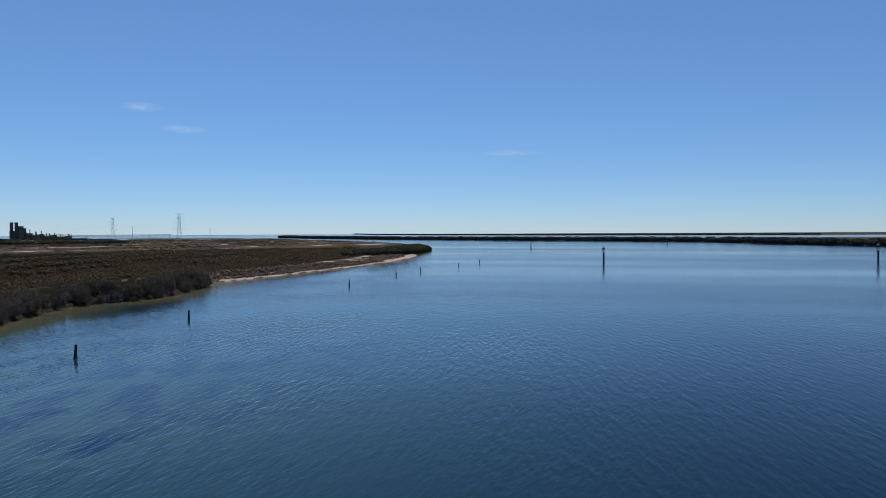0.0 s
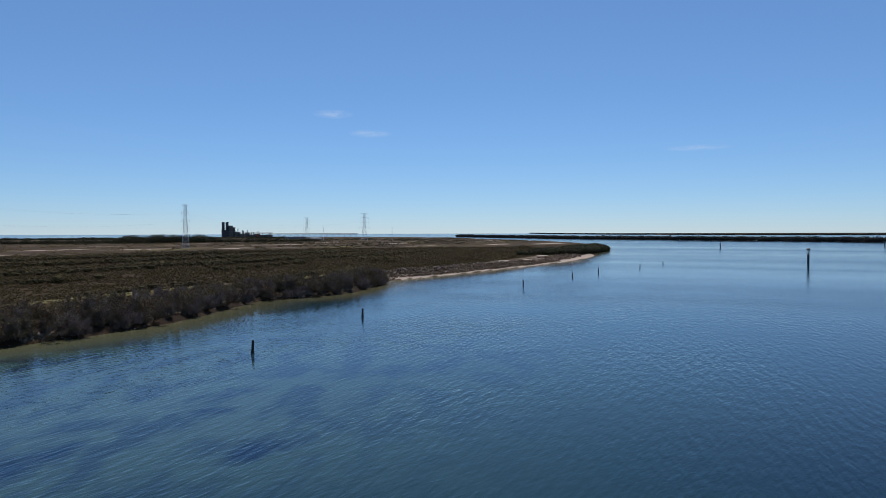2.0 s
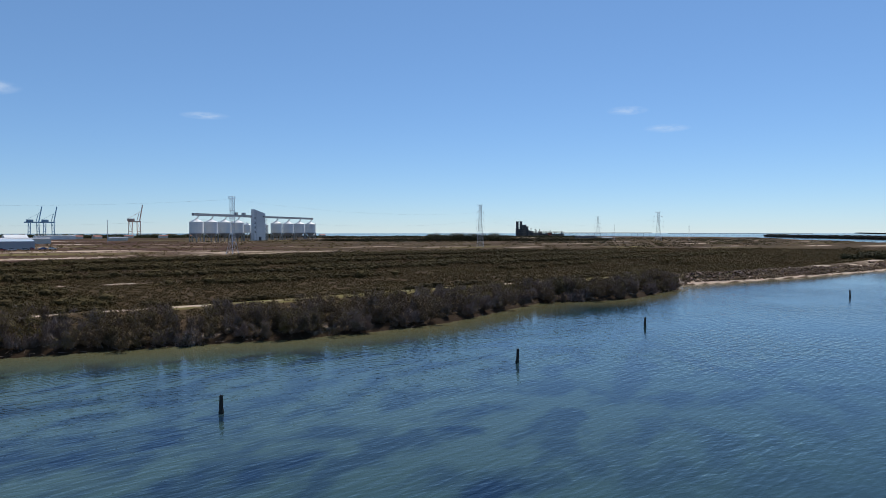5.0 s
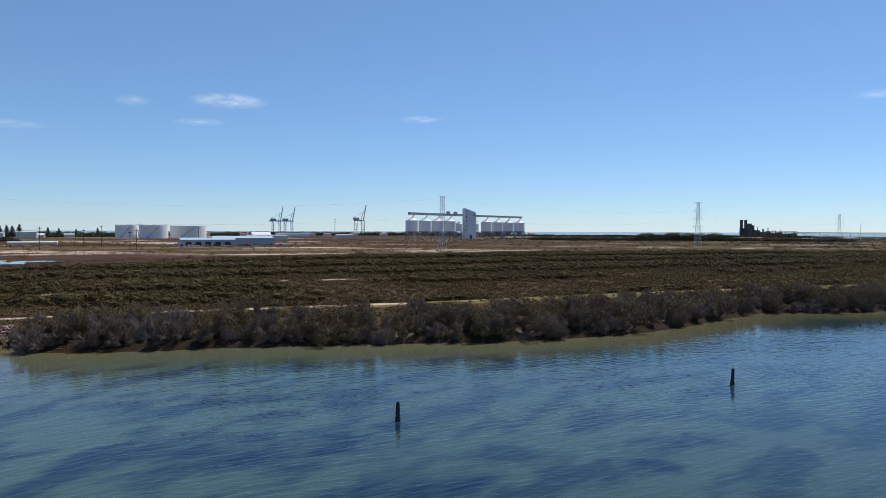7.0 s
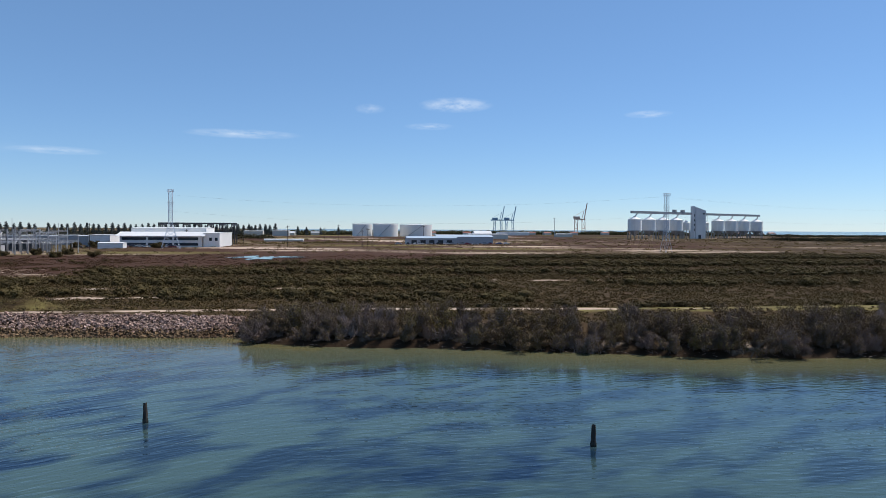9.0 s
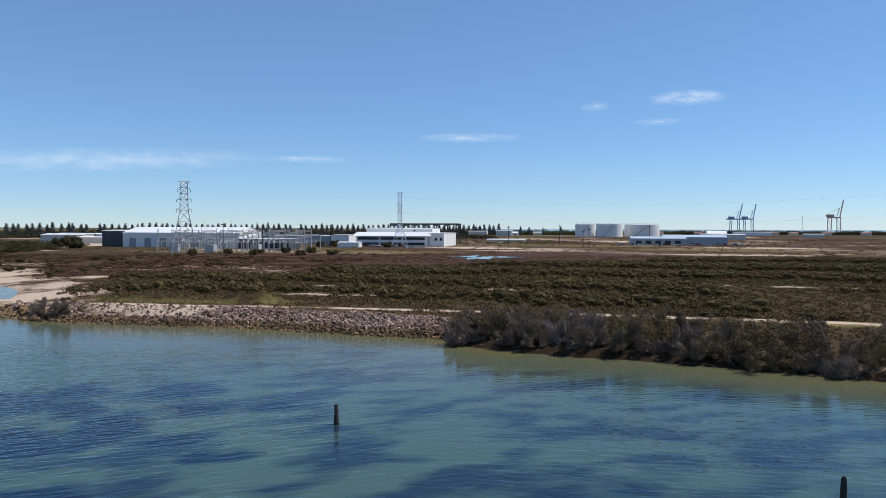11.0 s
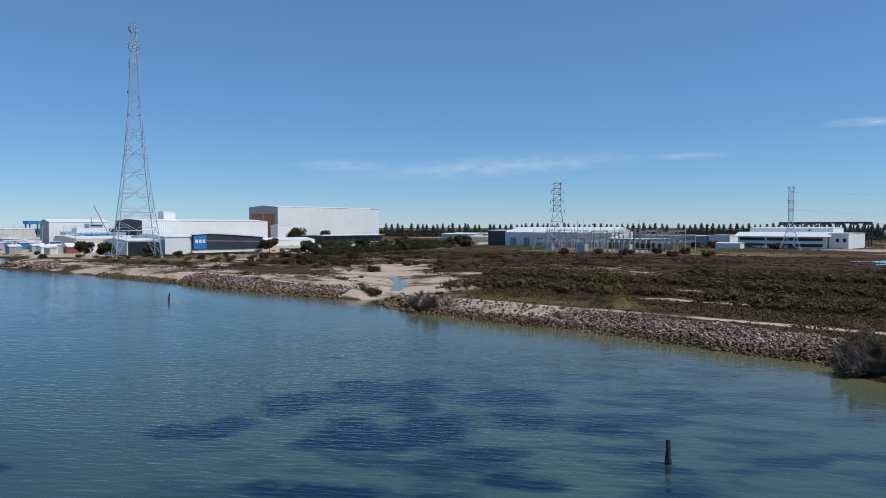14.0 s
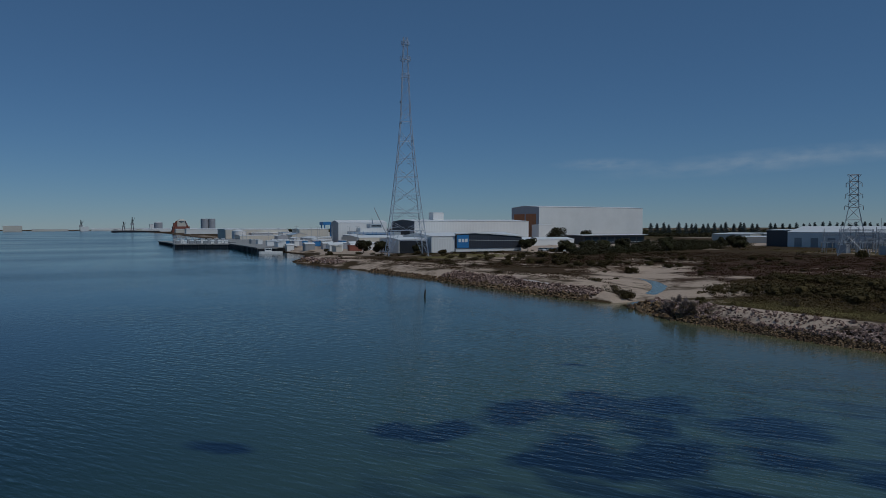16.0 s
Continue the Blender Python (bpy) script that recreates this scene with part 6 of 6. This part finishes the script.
# ---- shade trees by the shipyard ----
def shade_tree(x, y, tall, wide, seed):
    r2, n2 = random.Random(seed), np.random.default_rng(seed)
    ob = thing("shade_tree", "dark rounded tree on the dry ground", "tree", pose(x, y, ground_z(x, y)), "shade trees")
    bm, tips = bmesh.new(), []
    rod(bm, (0, 0, -0.2), (0.1, 0, tall * 0.3), 0.2, 0.14, 7)
    for k in range(9):
        a = k * math.tau / 9 + r2.uniform(-0.3, 0.3)
        tip = Vector((math.cos(a) * wide * r2.uniform(0.2, 0.42), math.sin(a) * wide * r2.uniform(0.2, 0.42), tall * r2.uniform(0.3, 0.8)))
        rod(bm, (0.1, 0, tall * 0.28), tip, 0.1, 0.03, 5)
        tips.append(tip)
    part("trunk", bm, BOLE, ob)
    tips = np.array([t[:] for t in tips] + [(0, 0, tall * 0.75), (0, 0, tall * 0.55)])
    c = new("crown", triangles("crown", leaves(n2, tips, n2.uniform(0.17, 0.27, len(tips)) * wide, np.full(len(tips), 0.14 + 0.018 * wide), 420, tall / wide * 0.95), WOOD))
    c.parent = ob


for k, (x, y, tall, wide) in enumerate(((-276.5, 129.5, 5.6, 6.4), (-259.5, 130.4, 5.4, 6.4), (-251.5, 143.2, 4.8, 4.8), (-249.6, 195.4, 6.0, 7.0), (-223.8, 196.1, 6.0, 9.3), (-228.2, 210.7, 5.6, 7.8),
                                        (-229.3, 220, 5.6, 5.5), (-224.2, 226.1, 6.2, 6.0), (-239.7, 255.1, 5.0, 4.6), (-234.1, 261.8, 5.6, 7.7), (-420, 340, 11, 14), (-420, 368, 9, 9), (-300, 330, 5, 7), (-240, 305, 6, 7),
                                        (-250, 322, 6, 7), (-262, 345, 6, 8), (-225, 300, 5, 6), (-238, 285, 5, 7), (-232, 272, 5, 6), (-226, 240, 5, 6), (-222, 250, 5, 5))):
    shade_tree(x, y, tall, wide, 400 + k)


def shrub_kind(seed, wide, tall):
    """A round shrub with foliage down to the ground."""
    n2, r2 = np.random.default_rng(seed), random.Random(seed)
    ob = thing("round_shrub", "", "shrub", pose(0, 0, -70), "round shrubs on the flats")
    bm = bmesh.new()
    for k in range(5):
        a = k * 1.26 + r2.uniform(-0.3, 0.3)
        rod(bm, (0, 0, -0.2), (math.cos(a) * wide * 0.3, math.sin(a) * wide * 0.3, tall * 0.6), 0.06, 0.02, 4)
    part("stem", bm, BOLE, ob)
    lumps = np.stack([n2.uniform(-0.36, 0.36, 12) * wide, n2.uniform(-0.36, 0.36, 12) * wide, n2.uniform(0.2, 0.68, 12) * tall], -1)
    c = new("crown", triangles("crown", leaves(n2, lumps, n2.uniform(0.18, 0.28, 12) * wide, np.full(12, 0.13), 200, tall / wide * 1.3), DARK_SCRUB))
    c.parent = ob
    return ob


shrubs = [shrub_kind(700 + k, wide, tall) for k, (wide, tall) in enumerate(((3.0, 1.9), (3.4, 1.7), (2.6, 1.8)))]
srng = random.Random(77)
SHRUBS = [(-168, 139, 1.0), (-166, 142, 1.0), (-163, 145, 1.0), (-161, 147, 1.0), (-164.3, 128.8, 0.75), (-151.9, 144, 0.85), (-149.4, 147, 1.0), (-147.1, 149.9, 1.25), (-200.9, 158.4, 1.2), (-203.6, 169.7, 1.3), (-179.2, 158.6, 1.5),
          (-181, 162, 1.4), (-141.6, 161.3, 0.8), (-136.5, 162.8, 0.8), (-250.5, 105.3, 1.0), (-289, 117, 0.8), (-246, 152, 1.2), (-144, 262, 1.5), (-132, 270, 1.3), (-122, 276, 1.4), (-114, 284, 1.6), (-106, 292, 1.6), (-96, 380, 2.0),
          (-128, 385, 2.2), (-138, 386, 1.8), (-84, 99, 0.9), (-72, 103, 0.6), (-101, 268, 1.4), (-90, 274, 1.4), (-118, 262, 1.3)]
SHRUBS += [(srng.uniform(-250, -130), srng.uniform(135, 215), srng.uniform(0.45, 1.1)) for k in range(44)]
for k, (x, y, s) in enumerate(SHRUBS):
    b_ = copy_thing(shrubs[k % 3], pose(x, y, ground_z(x, y), 0, 0, srng.uniform(0, 360)) @ Matrix.Scale(s, 4))
    tagged(b_, "large round dark shrub on the sandy flats" if s > 0.9 else "small round dark shrub on the sandy flats")
for b_ in shrubs:
    for o in (*b_.children_recursive, b_):
        bpy.data.objects.remove(o)

# ---- quay and far port ----
ob = thing("quay", "dark-walled quay with pale sheds along it", "quay", pose(0, 0, 0))
QUAY = [(-432, 73), (-421, 102.7), (-327, 96.5), (-331, 107), (-378, 131), (-420, 140), (-600, 146), (-600, 112), (-446, 112), (-447, 74)]
part("deck", slab(bmesh.new(), QUAY, 2.1, 2.8), CONCRETE, ob)
part("wall", slab(bmesh.new(), [(x + (0.5 if x < -440 else -0.5), y + (0.5 if y < 100 else -0.5)) for x, y in QUAY], -1.5, 2.1), BLACK_STEEL, ob)
for k in range(24):
    u = k / 23
    part("fender_pile", rod(bmesh.new(), (-420 + 92 * u, 102.3 - 6 * u, -1.5), (-420 + 92 * u, 102.3 - 6 * u, 2.6), 0.22, n=6), BLACK_STEEL, ob)
for k in range(8):
    part("fender_pile", rod(bmesh.new(), (-431.2 + 1.35 * k, 74 + 3.9 * k, -1.5), (-431.2 + 1.35 * k, 74 + 3.9 * k, 2.6), 0.22, n=6), BLACK_STEEL, ob)
part("jetty_deck", box(bmesh.new(), (-572, 79, 1.5), (-463, 86, 2.1)), CONCRETE, ob)
for k in range(19):
    for v in (80, 85):
        part("jetty_pile", rod(bmesh.new(), (-570 + 6 * k, v, -1.5), (-570 + 6 * k, v, 1.5), 0.35, n=6), BLACK_STEEL, ob)
for k in range(8):
    for x, tall in ((-434.5, 1.5), (-444, 2.4)):
        shed("quay_hut", "small white-roofed berth shelter on the quay", x + 0.35 * k * 4, 74.5 + 3.7 * k, 90, 2.0, 2.2, tall, tall + 0.2, rng.choice((WHITE, GREY)), WHITE_ROOF, base=2.8)
for k in range(26):
    u = rng.random()
    shed("yard_container", "pale site container in the yard", -415 + 80 * u, 106 + rng.uniform(0, 40), rng.choice((0, 90)), 6, 2.5, 2.6, 2.7, rng.choice((WHITE, WHITE, CREAM, GREY, MID_GREY, BLUE)), WHITE_ROOF, base=2.6)
for k in range(40):
    x = rng.uniform(-1000, -400)
    tall = rng.uniform(3, 7)
    shed("yard_building", "pale yard building in the shipyard", x, 140 - (x + 420) * 0.1 + rng.uniform(0, 60), rng.choice((0, 90)), rng.uniform(7, 24), rng.uniform(6, 14), tall, tall + rng.uniform(0.2, 1.4), rng.choice((WHITE, WHITE, CREAM, MID_GREY)), rng.choice((WHITE_ROOF, WHITE_ROOF, PALE_BLUE)), base=1.4)
lrng = random.Random(31)
for k in range(14):
    x, y = lrng.uniform(-470, -300), lrng.uniform(116, 175)
    ob = thing("yard_light", "thin grey lighting pole in the shipyard", "lamp post", pose(x, y, ground_z(x, y)), "yard lighting poles")
    part("pole", rod(bmesh.new(), (0, 0, 0), (0, 0, 11), 0.12, 0.08, 6), STEEL, ob)
    part("lamp_arm", rod(bmesh.new(), (0, -1.2, 11), (0, 1.2, 11), 0.08, n=4), STEEL, ob)
for x, y in ((-1773, 311), (-1771, 327.6), (-1792, 313), (-1790, 330)):
    ob = thing("cement_silo", "tall grey cement silo across the river bend", "silo", pose(x, y, 0), "cement silos")
    part("shell", lathe(bmesh.new(), [(8.2, 0), (8.2, 33), (7, 34)], 20), MID_GREY, ob, smooth=False)
ob = thing("cement_works", "rust-red works with an ochre hopper", "plant", pose(-1682, 244, 1, 0, 0, 90))
part("hall", box(bmesh.new(), (-18, -8, 0), (18, 8, 14)), BRICK_RED, ob)
part("hopper", slab(bmesh.new(), [(-8, -6), (11, -6), (11, 6), (-8, 6)], 14, 27), CREAM, ob)
part("hopper_roof", lathe(bmesh.new(), [(9.5, 26.9), (5, 30), (0, 30)], 8, (1.5, 0)), CREAM, ob)
for u in (-20, 20):
    bm = bmesh.new()
    rod(bm, (u, -9, 0), (u * 0.45, -7, 26), 0.9)
    rod(bm, (u, 9, 0), (u * 0.45, 7, 26), 0.9)
    part("chute", bm, BRICK_RED, ob)
part("tower", box(bmesh.new(), (-16, -5, 14), (-9, 5, 22)), BRICK_RED, ob)
for x, y, w, h in ((-2989, -190, 60, 22), (-2985, 60, 30, 18), (-2980, 303, 24, 24), (-2700, 235, 200, 7), (-2400, 225, 160, 6), (-3100, 100, 260, 8), (-3000, -100, 120, 9), (-2100, 225, 120, 8), (-1500, 210, 120, 7), (-1250, 195, 90, 8)):
    shed("far_port_building", "pale port building far across the water", x, y, 90, w, 20, h, h + 1, rng.choice((WHITE, CREAM)), WHITE_ROOF)
for x, y, tall in ((-2988, 240, 52), (-2975, 208, 34), (-2996, 62, 40)):
    ob = thing("port_crane", "dark harbour crane tower far across the water", "crane", pose(x, y, 1), "harbour cranes")
    bm = bmesh.new()
    for u, v in ((-5, -5), (5, -5), (5, 5), (-5, 5)):
        rod(bm, (u, v, 0), (u * 0.6, v * 0.6, tall * 0.4), 0.9)
    part("portal", bm, BLACK_STEEL, ob)
    part("machine_house", box(bmesh.new(), (-5, -6, tall * 0.4), (5, 6, tall * 0.56)), GREY, ob)
    bm = lattice(bmesh.new(), [(tall * (0.56 + 0.11 * k), 2.6 - 0.45 * k) for k in range(5)], 0.5)
    part("tower", bm, BLACK_STEEL, ob)
    part("jib", rod(bmesh.new(), (0, 2, tall * 0.62), (0, 9, tall * 0.98), 0.9, 0.5), BLACK_STEEL, ob)
ob = thing("moored_barge", "long low dark barge moored before the far port", "ship", pose(-2080, 176, 0, 0, 0, 90))
part("hull", slab(bmesh.new(), [(-55, -6), (60, -6), (66, 0), (60, 6), (-55, 6)], -0.5, 4.2), BLACK_STEEL, ob)
part("deckhouse", box(bmesh.new(), (-50, -4, 4.2), (-40, 4, 8.5)), GREY, ob)
ob = thing("port_tank", "grey upright tank at the far port", "tank", pose(-2300, 262, 1.0))
part("shell", lathe(bmesh.new(), [(12, 0), (12, 27)], 24), MID_GREY, ob)
part("roof", lathe(bmesh.new(), [(12.1, 26.9), (1, 29.5), (0, 29.5)], 24), WHITE_ROOF, ob)
ob = thing("breakwater", "long dark breakwater at the sea's edge", "breakwater", pose(0, 0, 0))
bm = bmesh.new()
slab(bm, [(3810, 2200), (4135, 1505), (4180, 1530), (3855, 2225)], -1, 1.2)
part("bank", bm, BLACK_STEEL, ob)

# ---- shallow pools on the flats ----
STILL = coat("still_water", (0.05, 0.07, 0.08), 0.06, 0, 0.1, 0.2, 1.0, bump=0.0)
prng = random.Random(9)
for x, y, rx, ry in ((-34, 264, 4.2, 7), (-27.5, 257, 3.6, 11), (-22, 267, 3.4, 5), (-38.5, 261, 2.2, 3), (-17, 267, 2.4, 2.6), (-31, 247, 1.4, 4), (-33, 276, 1.6, 2)):
    ob = thing("pool", "shallow pool of still water lying on the marsh", "pool", pose(x, y, ground_z(x, y)), "pools on the marsh")
    outline = []
    for k in range(32):
        a = k * math.tau / 32
        r = 1 + 0.3 * math.sin(3 * a + x) + 0.2 * math.sin(7 * a) + prng.uniform(-0.1, 0.1)
        outline.append((rx * r * math.cos(a), ry * r * math.sin(a)))
    part("surface", slab(bmesh.new(), outline, -0.4, 0.16), STILL, ob)

# ---- clouds ----
def cloud(x, y, z, wide, tall, seed, thick=0.7, lean=0.0):
    eye = Vector((0, 0, 12))
    at = Vector((x, y, z))
    m, t, b = nodes_of("thin_cloud")
    out_ = t.nodes["Material Output"]
    glow = put(t, "ShaderNodeEmission", Strength=1.0)
    glow.inputs["Color"].default_value = (0.80, 0.86, 0.92, 1)
    clear = t.nodes.new("ShaderNodeBsdfTransparent")
    mix = t.nodes.new("ShaderNodeMixShader")
    co = t.nodes.new("ShaderNodeTexCoord")
    mp = t.nodes.new("ShaderNodeMapping")
    mp.inputs["Location"].default_value = (-0.5 * 2, -0.5 * 2, 0)
    mp.inputs["Scale"].default_value = (2, 2, 0)
    t.links.new(co.outputs["Generated"], mp.inputs["Vector"])
    ball = put(t, "ShaderNodeVectorMath", op='LENGTH')
    t.links.new(mp.outputs[0], ball.inputs[0])
    n = put(t, "ShaderNodeTexNoise", Scale=2.2, Detail=6.0, Roughness=0.6)
    m3 = t.nodes.new("ShaderNodeMapping")
    m3.inputs["Location"].default_value = (seed * 3.1, seed, 0)
    m3.inputs["Scale"].default_value = (1.0 + wide / 500, 1.0, 1.0)
    t.links.new(co.outputs["Generated"], m3.inputs["Vector"])
    t.links.new(m3.outputs[0], n.inputs["Vector"])
    edge_ = ramp(t, ball.outputs["Value"], 1.0, 0.1)
    k = put(t, "ShaderNodeMath", op='MULTIPLY')
    t.links.new(edge_, k.inputs[0])
    t.links.new(ramp(t, n.outputs["Fac"], 0.3, 0.75), k.inputs[1])
    k2 = put(t, "ShaderNodeMath", op='MULTIPLY')
    k2.inputs[1].default_value = thick
    t.links.new(k.outputs[0], k2.inputs[0])
    t.links.new(k2.outputs[0], mix.inputs["Fac"])
    t.links.new(clear.outputs[0], mix.inputs[1])
    t.links.new(glow.outputs[0], mix.inputs[2])
    t.links.new(mix.outputs[0], out_.inputs["Surface"])
    bm = bmesh.new()
    bmesh.ops.create_grid(bm, x_segments=8, y_segments=4, size=0.5)
    for v in bm.verts:
        v.co = Vector((v.co.x * wide, v.co.y * tall, 0))
    ob = mesh_ob("cloud", bm, m)
    ob.matrix_basis = look(at, at * 2 - eye, lean)
    ob.visible_shadow = False
    return tagged(ob, "thin white wisp of cloud low in the blue sky", "cloud", "wisps of cloud", kind="backdrop")


for k, (x, y, z, wide, tall, thick) in enumerate(((648, 4356, 777, 480, 100, 1.0), (-641, 4356, 570, 720, 60, 0.75), (-2636, 3530, 385, 2200, 150, 0.55), (485, 4377, 643, 330, 50, 0.5), (1762, 4032, 698, 300, 50, 0.6),
                                                  (-3312, 2902, 390, 700, 90, 0.5), (3672, 2393, 739, 260, 60, 0.55), (3790, 2200, 624, 280, 55, 0.6), (4371, 331, 502, 420, 40, 0.45), (-1595, 4103, 426, 520, 50, 0.6),
                                                  (118, 4402, 746, 200, 70, 0.4))):
    cloud(x, y, z, wide, tall, k + 1, thick, 3.2 if k == 2 else 0.0)

# ---- ship under construction, cranes and yard clutter ----
ob = thing("patrol_ship", "pale grey-blue ship under construction between the sheds", "ship", pose(-418, 178, 2, 0, 0, 90))
SHIP = coat("ship_primer", (0.42, 0.47, 0.52), 0.5, 0, 0.15, 0.15, 1.0)
part("hull", slab(bmesh.new(), [(0, 1.5), (3, 0), (28, 0), (36, 5), (28, 10), (3, 10), (0, 8.5)], 1.2, 7.0), SHIP, ob)
for z in (3.4, 5.6):
    part("scaffold_deck", box(bmesh.new(), (1, -1.6, z), (27, -0.1, z + 0.35)), BLUE, ob)
for u in range(0, 28, 3):
    part("scaffold_post", rod(bmesh.new(), (1 + u, -1.5, -0.3), (1 + u, -1.5, 7.4), 0.12), BLUE, ob)
part("deck_crane", rod(bmesh.new(), (25, 3, 7), (29, 1, 13), 0.3, 0.12), WHITE, ob)
part("deckhouse", slab(bmesh.new(), [(6, 1.5), (24, 1.5), (26, 5), (24, 8.5), (6, 8.5)], 7.0, 9.6), WHITE, ob)
part("bridge", slab(bmesh.new(), [(13, 2), (21, 2), (22.5, 5), (21, 8), (13, 8)], 9.6, 12.2), SHIP, ob)
part("bridge_windows", box(bmesh.new(), (14, 1.9, 10.6), (20.5, 2.0, 11.5)), GLASS, ob)
part("mast", rod(bmesh.new(), (16, 5, 12.2), (15.5, 5, 16.5), 0.5, 0.15), SHIP, ob)
for u in (4, 14, 24):
    part("cradle", box(bmesh.new(), (u, 1, -0.3), (u + 1.2, 9, 1.25)), BLACK_STEEL, ob)
ob = thing("mobile_crane", "thin mobile crane with its jib raised over the yard", "crane", pose(-400, 196, ground_z(-400, 196)))
part("carrier", box(bmesh.new(), (-1.5, -4, 0.4), (1.5, 4, 2.2)), OCHRE, ob)
bm = bmesh.new()
rod(bm, (-0.5, 0, 2), (-2.5, -9.5, 23), 0.14)
rod(bm, (0.5, 0, 2), (-2.0, -9.5, 23), 0.14)
for k in range(10):
    rod(bm, Vector((-0.5, 0, 2)).lerp(Vector((-2.5, -9.5, 23)), k / 10), Vector((0.5, 0, 2)).lerp(Vector((-2.0, -9.5, 23)), (k + 1) / 10), 0.07)
part("jib", bm, STEEL, ob)
ob = thing("travel_lift", "bright blue gantry lift in the shipyard", "crane", pose(-563, 205, ground_z(-563, 205)))
for u in (0, 8):
    for v in (0, 8):
        part("leg", box(bmesh.new(), (v, u, 0), (v + 0.9, u + 0.9, 13)), BLUE, ob)
part("beam", box(bmesh.new(), (-0.5, -1, 13), (9.5, 10, 15.5)), BLUE, ob)
for x, y, mat, words in ((-300, 132, BRICK_RED, "red site container by the water"), (-300, 122, GREY, "grey steel site container in the yard"), (-310, 126, WHITE, "white steel site container in the yard"), (-290, 120, CREAM, "cream steel site container in the yard"), (-325, 130, BLUE, "blue steel site container in the yard")):
    shed("site_container", words, x, y, rng.choice((0, 90)), 6, 2.5, 2.6, 2.7, mat, mat)
for k in range(20):
    y = 112 + 3.1 * k
    x = rng.uniform(-345, -292)
    tall = rng.uniform(2.3, 3.4)
    shed("yard_hut", "small pale yard hut with a low roof", x, y + rng.uniform(0, 3), 90, rng.uniform(3, 7), rng.uniform(3, 5.5), tall, tall + rng.uniform(0.2, 0.8), rng.choice((WHITE, WHITE, CREAM, GREY, MID_GREY)), WHITE_ROOF)
for k in range(6):
    x = -620 - 16 * k
    ob = thing("storage_tank", "white upright storage tank in the yard", "tank", pose(x, 150 + 3 * k, 1.5), "yard storage tanks")
    part("shell", lathe(bmesh.new(), [(5.5, 0), (5.5, 7.5)], 20), WHITE, ob)
    part("roof", lathe(bmesh.new(), [(5.6, 7.45), (0.3, 8.6), (0, 8.6)], 20), WHITE_ROOF, ob)


def car(x, y, turn, paint, label="parked car in the shipyard car park"):
    ob = thing("parked_car", label, "car", pose(x, y, ground_z(x, y), 0, 0, turn), "parked cars")
    bm = bmesh.new()
    prof = [(-2.15, 0.35), (2.15, 0.35), (2.2, 0.75), (1.1, 0.92), (-2.1, 0.95)]
    a, b = ([bm.verts.new((u, v, z)) for u, z in prof] for v in (-0.86, 0.86))
    for k in range(5):
        bm.faces.new((a[k], a[(k + 1) % 5], b[(k + 1) % 5], b[k]))
    bm.faces.new(a)
    bm.faces.new(b)
    bmesh.ops.recalc_face_normals(bm, faces=bm.faces)
    part("body", bm, paint, ob)
    bm = bmesh.new()
    a = [bm.verts.new(p) for p in ((-1.9, -0.8, 0.93), (1.0, -0.8, 0.93), (1.0, 0.8, 0.93), (-1.9, 0.8, 0.93))]
    b = [bm.verts.new(p) for p in ((-1.5, -0.62, 1.45), (0.2, -0.62, 1.45), (0.2, 0.62, 1.45), (-1.5, 0.62, 1.45))]
    for k in range(4):
        bm.faces.new((a[k], a[(k + 1) % 4], b[(k + 1) % 4], b[k]))
    bm.faces.new(b)
    part("windows", bm, GLASS, ob)
    part("roof", box(bmesh.new(), (-1.48, -0.6, 1.451), (0.18, 0.6, 1.5)), paint, ob)
    for u in (-1.35, 1.35):
        for v in (-0.84, 0.84):
            part("wheel", rod(bmesh.new(), (u, v - 0.1, 0.32), (u, v + 0.1, 0.32), 0.32, n=10), BLACK_STEEL, ob)


PAINTS = [coat("car_paint", c, 0.3, 0.2, 0.05, 1.0, 2.0, bump=0.0) for c in ((0.7, 0.7, 0.7), (0.35, 0.36, 0.38), (0.04, 0.04, 0.05), (0.25, 0.04, 0.04), (0.06, 0.1, 0.25))]
for k in range(34):
    car(-243 - 6.5 * (k % 2) + rng.uniform(-0.4, 0.4), 203 + 2.9 * (k // 2), 0 if k % 2 else 180, PAINTS[rng.choice((0, 0, 0, 1, 1, 2, 3, 4))])
ob = thing("moored_boat", "small white work boat moored at the quay", "boat", pose(-323.5, 96.5, 0, 0, 0, 82) @ Matrix.Scale(0.68, 4))
part("hull", slab(bmesh.new(), [(0, 0.6), (1, 0), (12, 0), (16, 2), (12, 4), (1, 4), (0, 3.4)], -0.4, 1.5), WHITE, ob)
part("wheelhouse", box(bmesh.new(), (4, 0.9, 1.5), (8.5, 3.1, 3.8)), WHITE, ob)
part("windows", box(bmesh.new(), (4.4, 0.85, 2.6), (8.2, 0.9, 3.4)), GLASS, ob)

for k in range(15):
    car(34 + 5.2 * k + rng.uniform(-1, 1), 467 + rng.uniform(-2, 2), rng.choice((0, 90, 180)), PAINTS[rng.choice((0, 0, 1, 2, 3, 4))], "parked vehicle on the dry ground before the depot sheds")
for k in range(12):
    car(-136 + 4.2 * k + rng.uniform(-1, 1), 388 + rng.uniform(-3, 3), rng.choice((0, 90)), PAINTS[rng.choice((0, 0, 1, 2, 3))], "parked car on the sandy ground before the office")
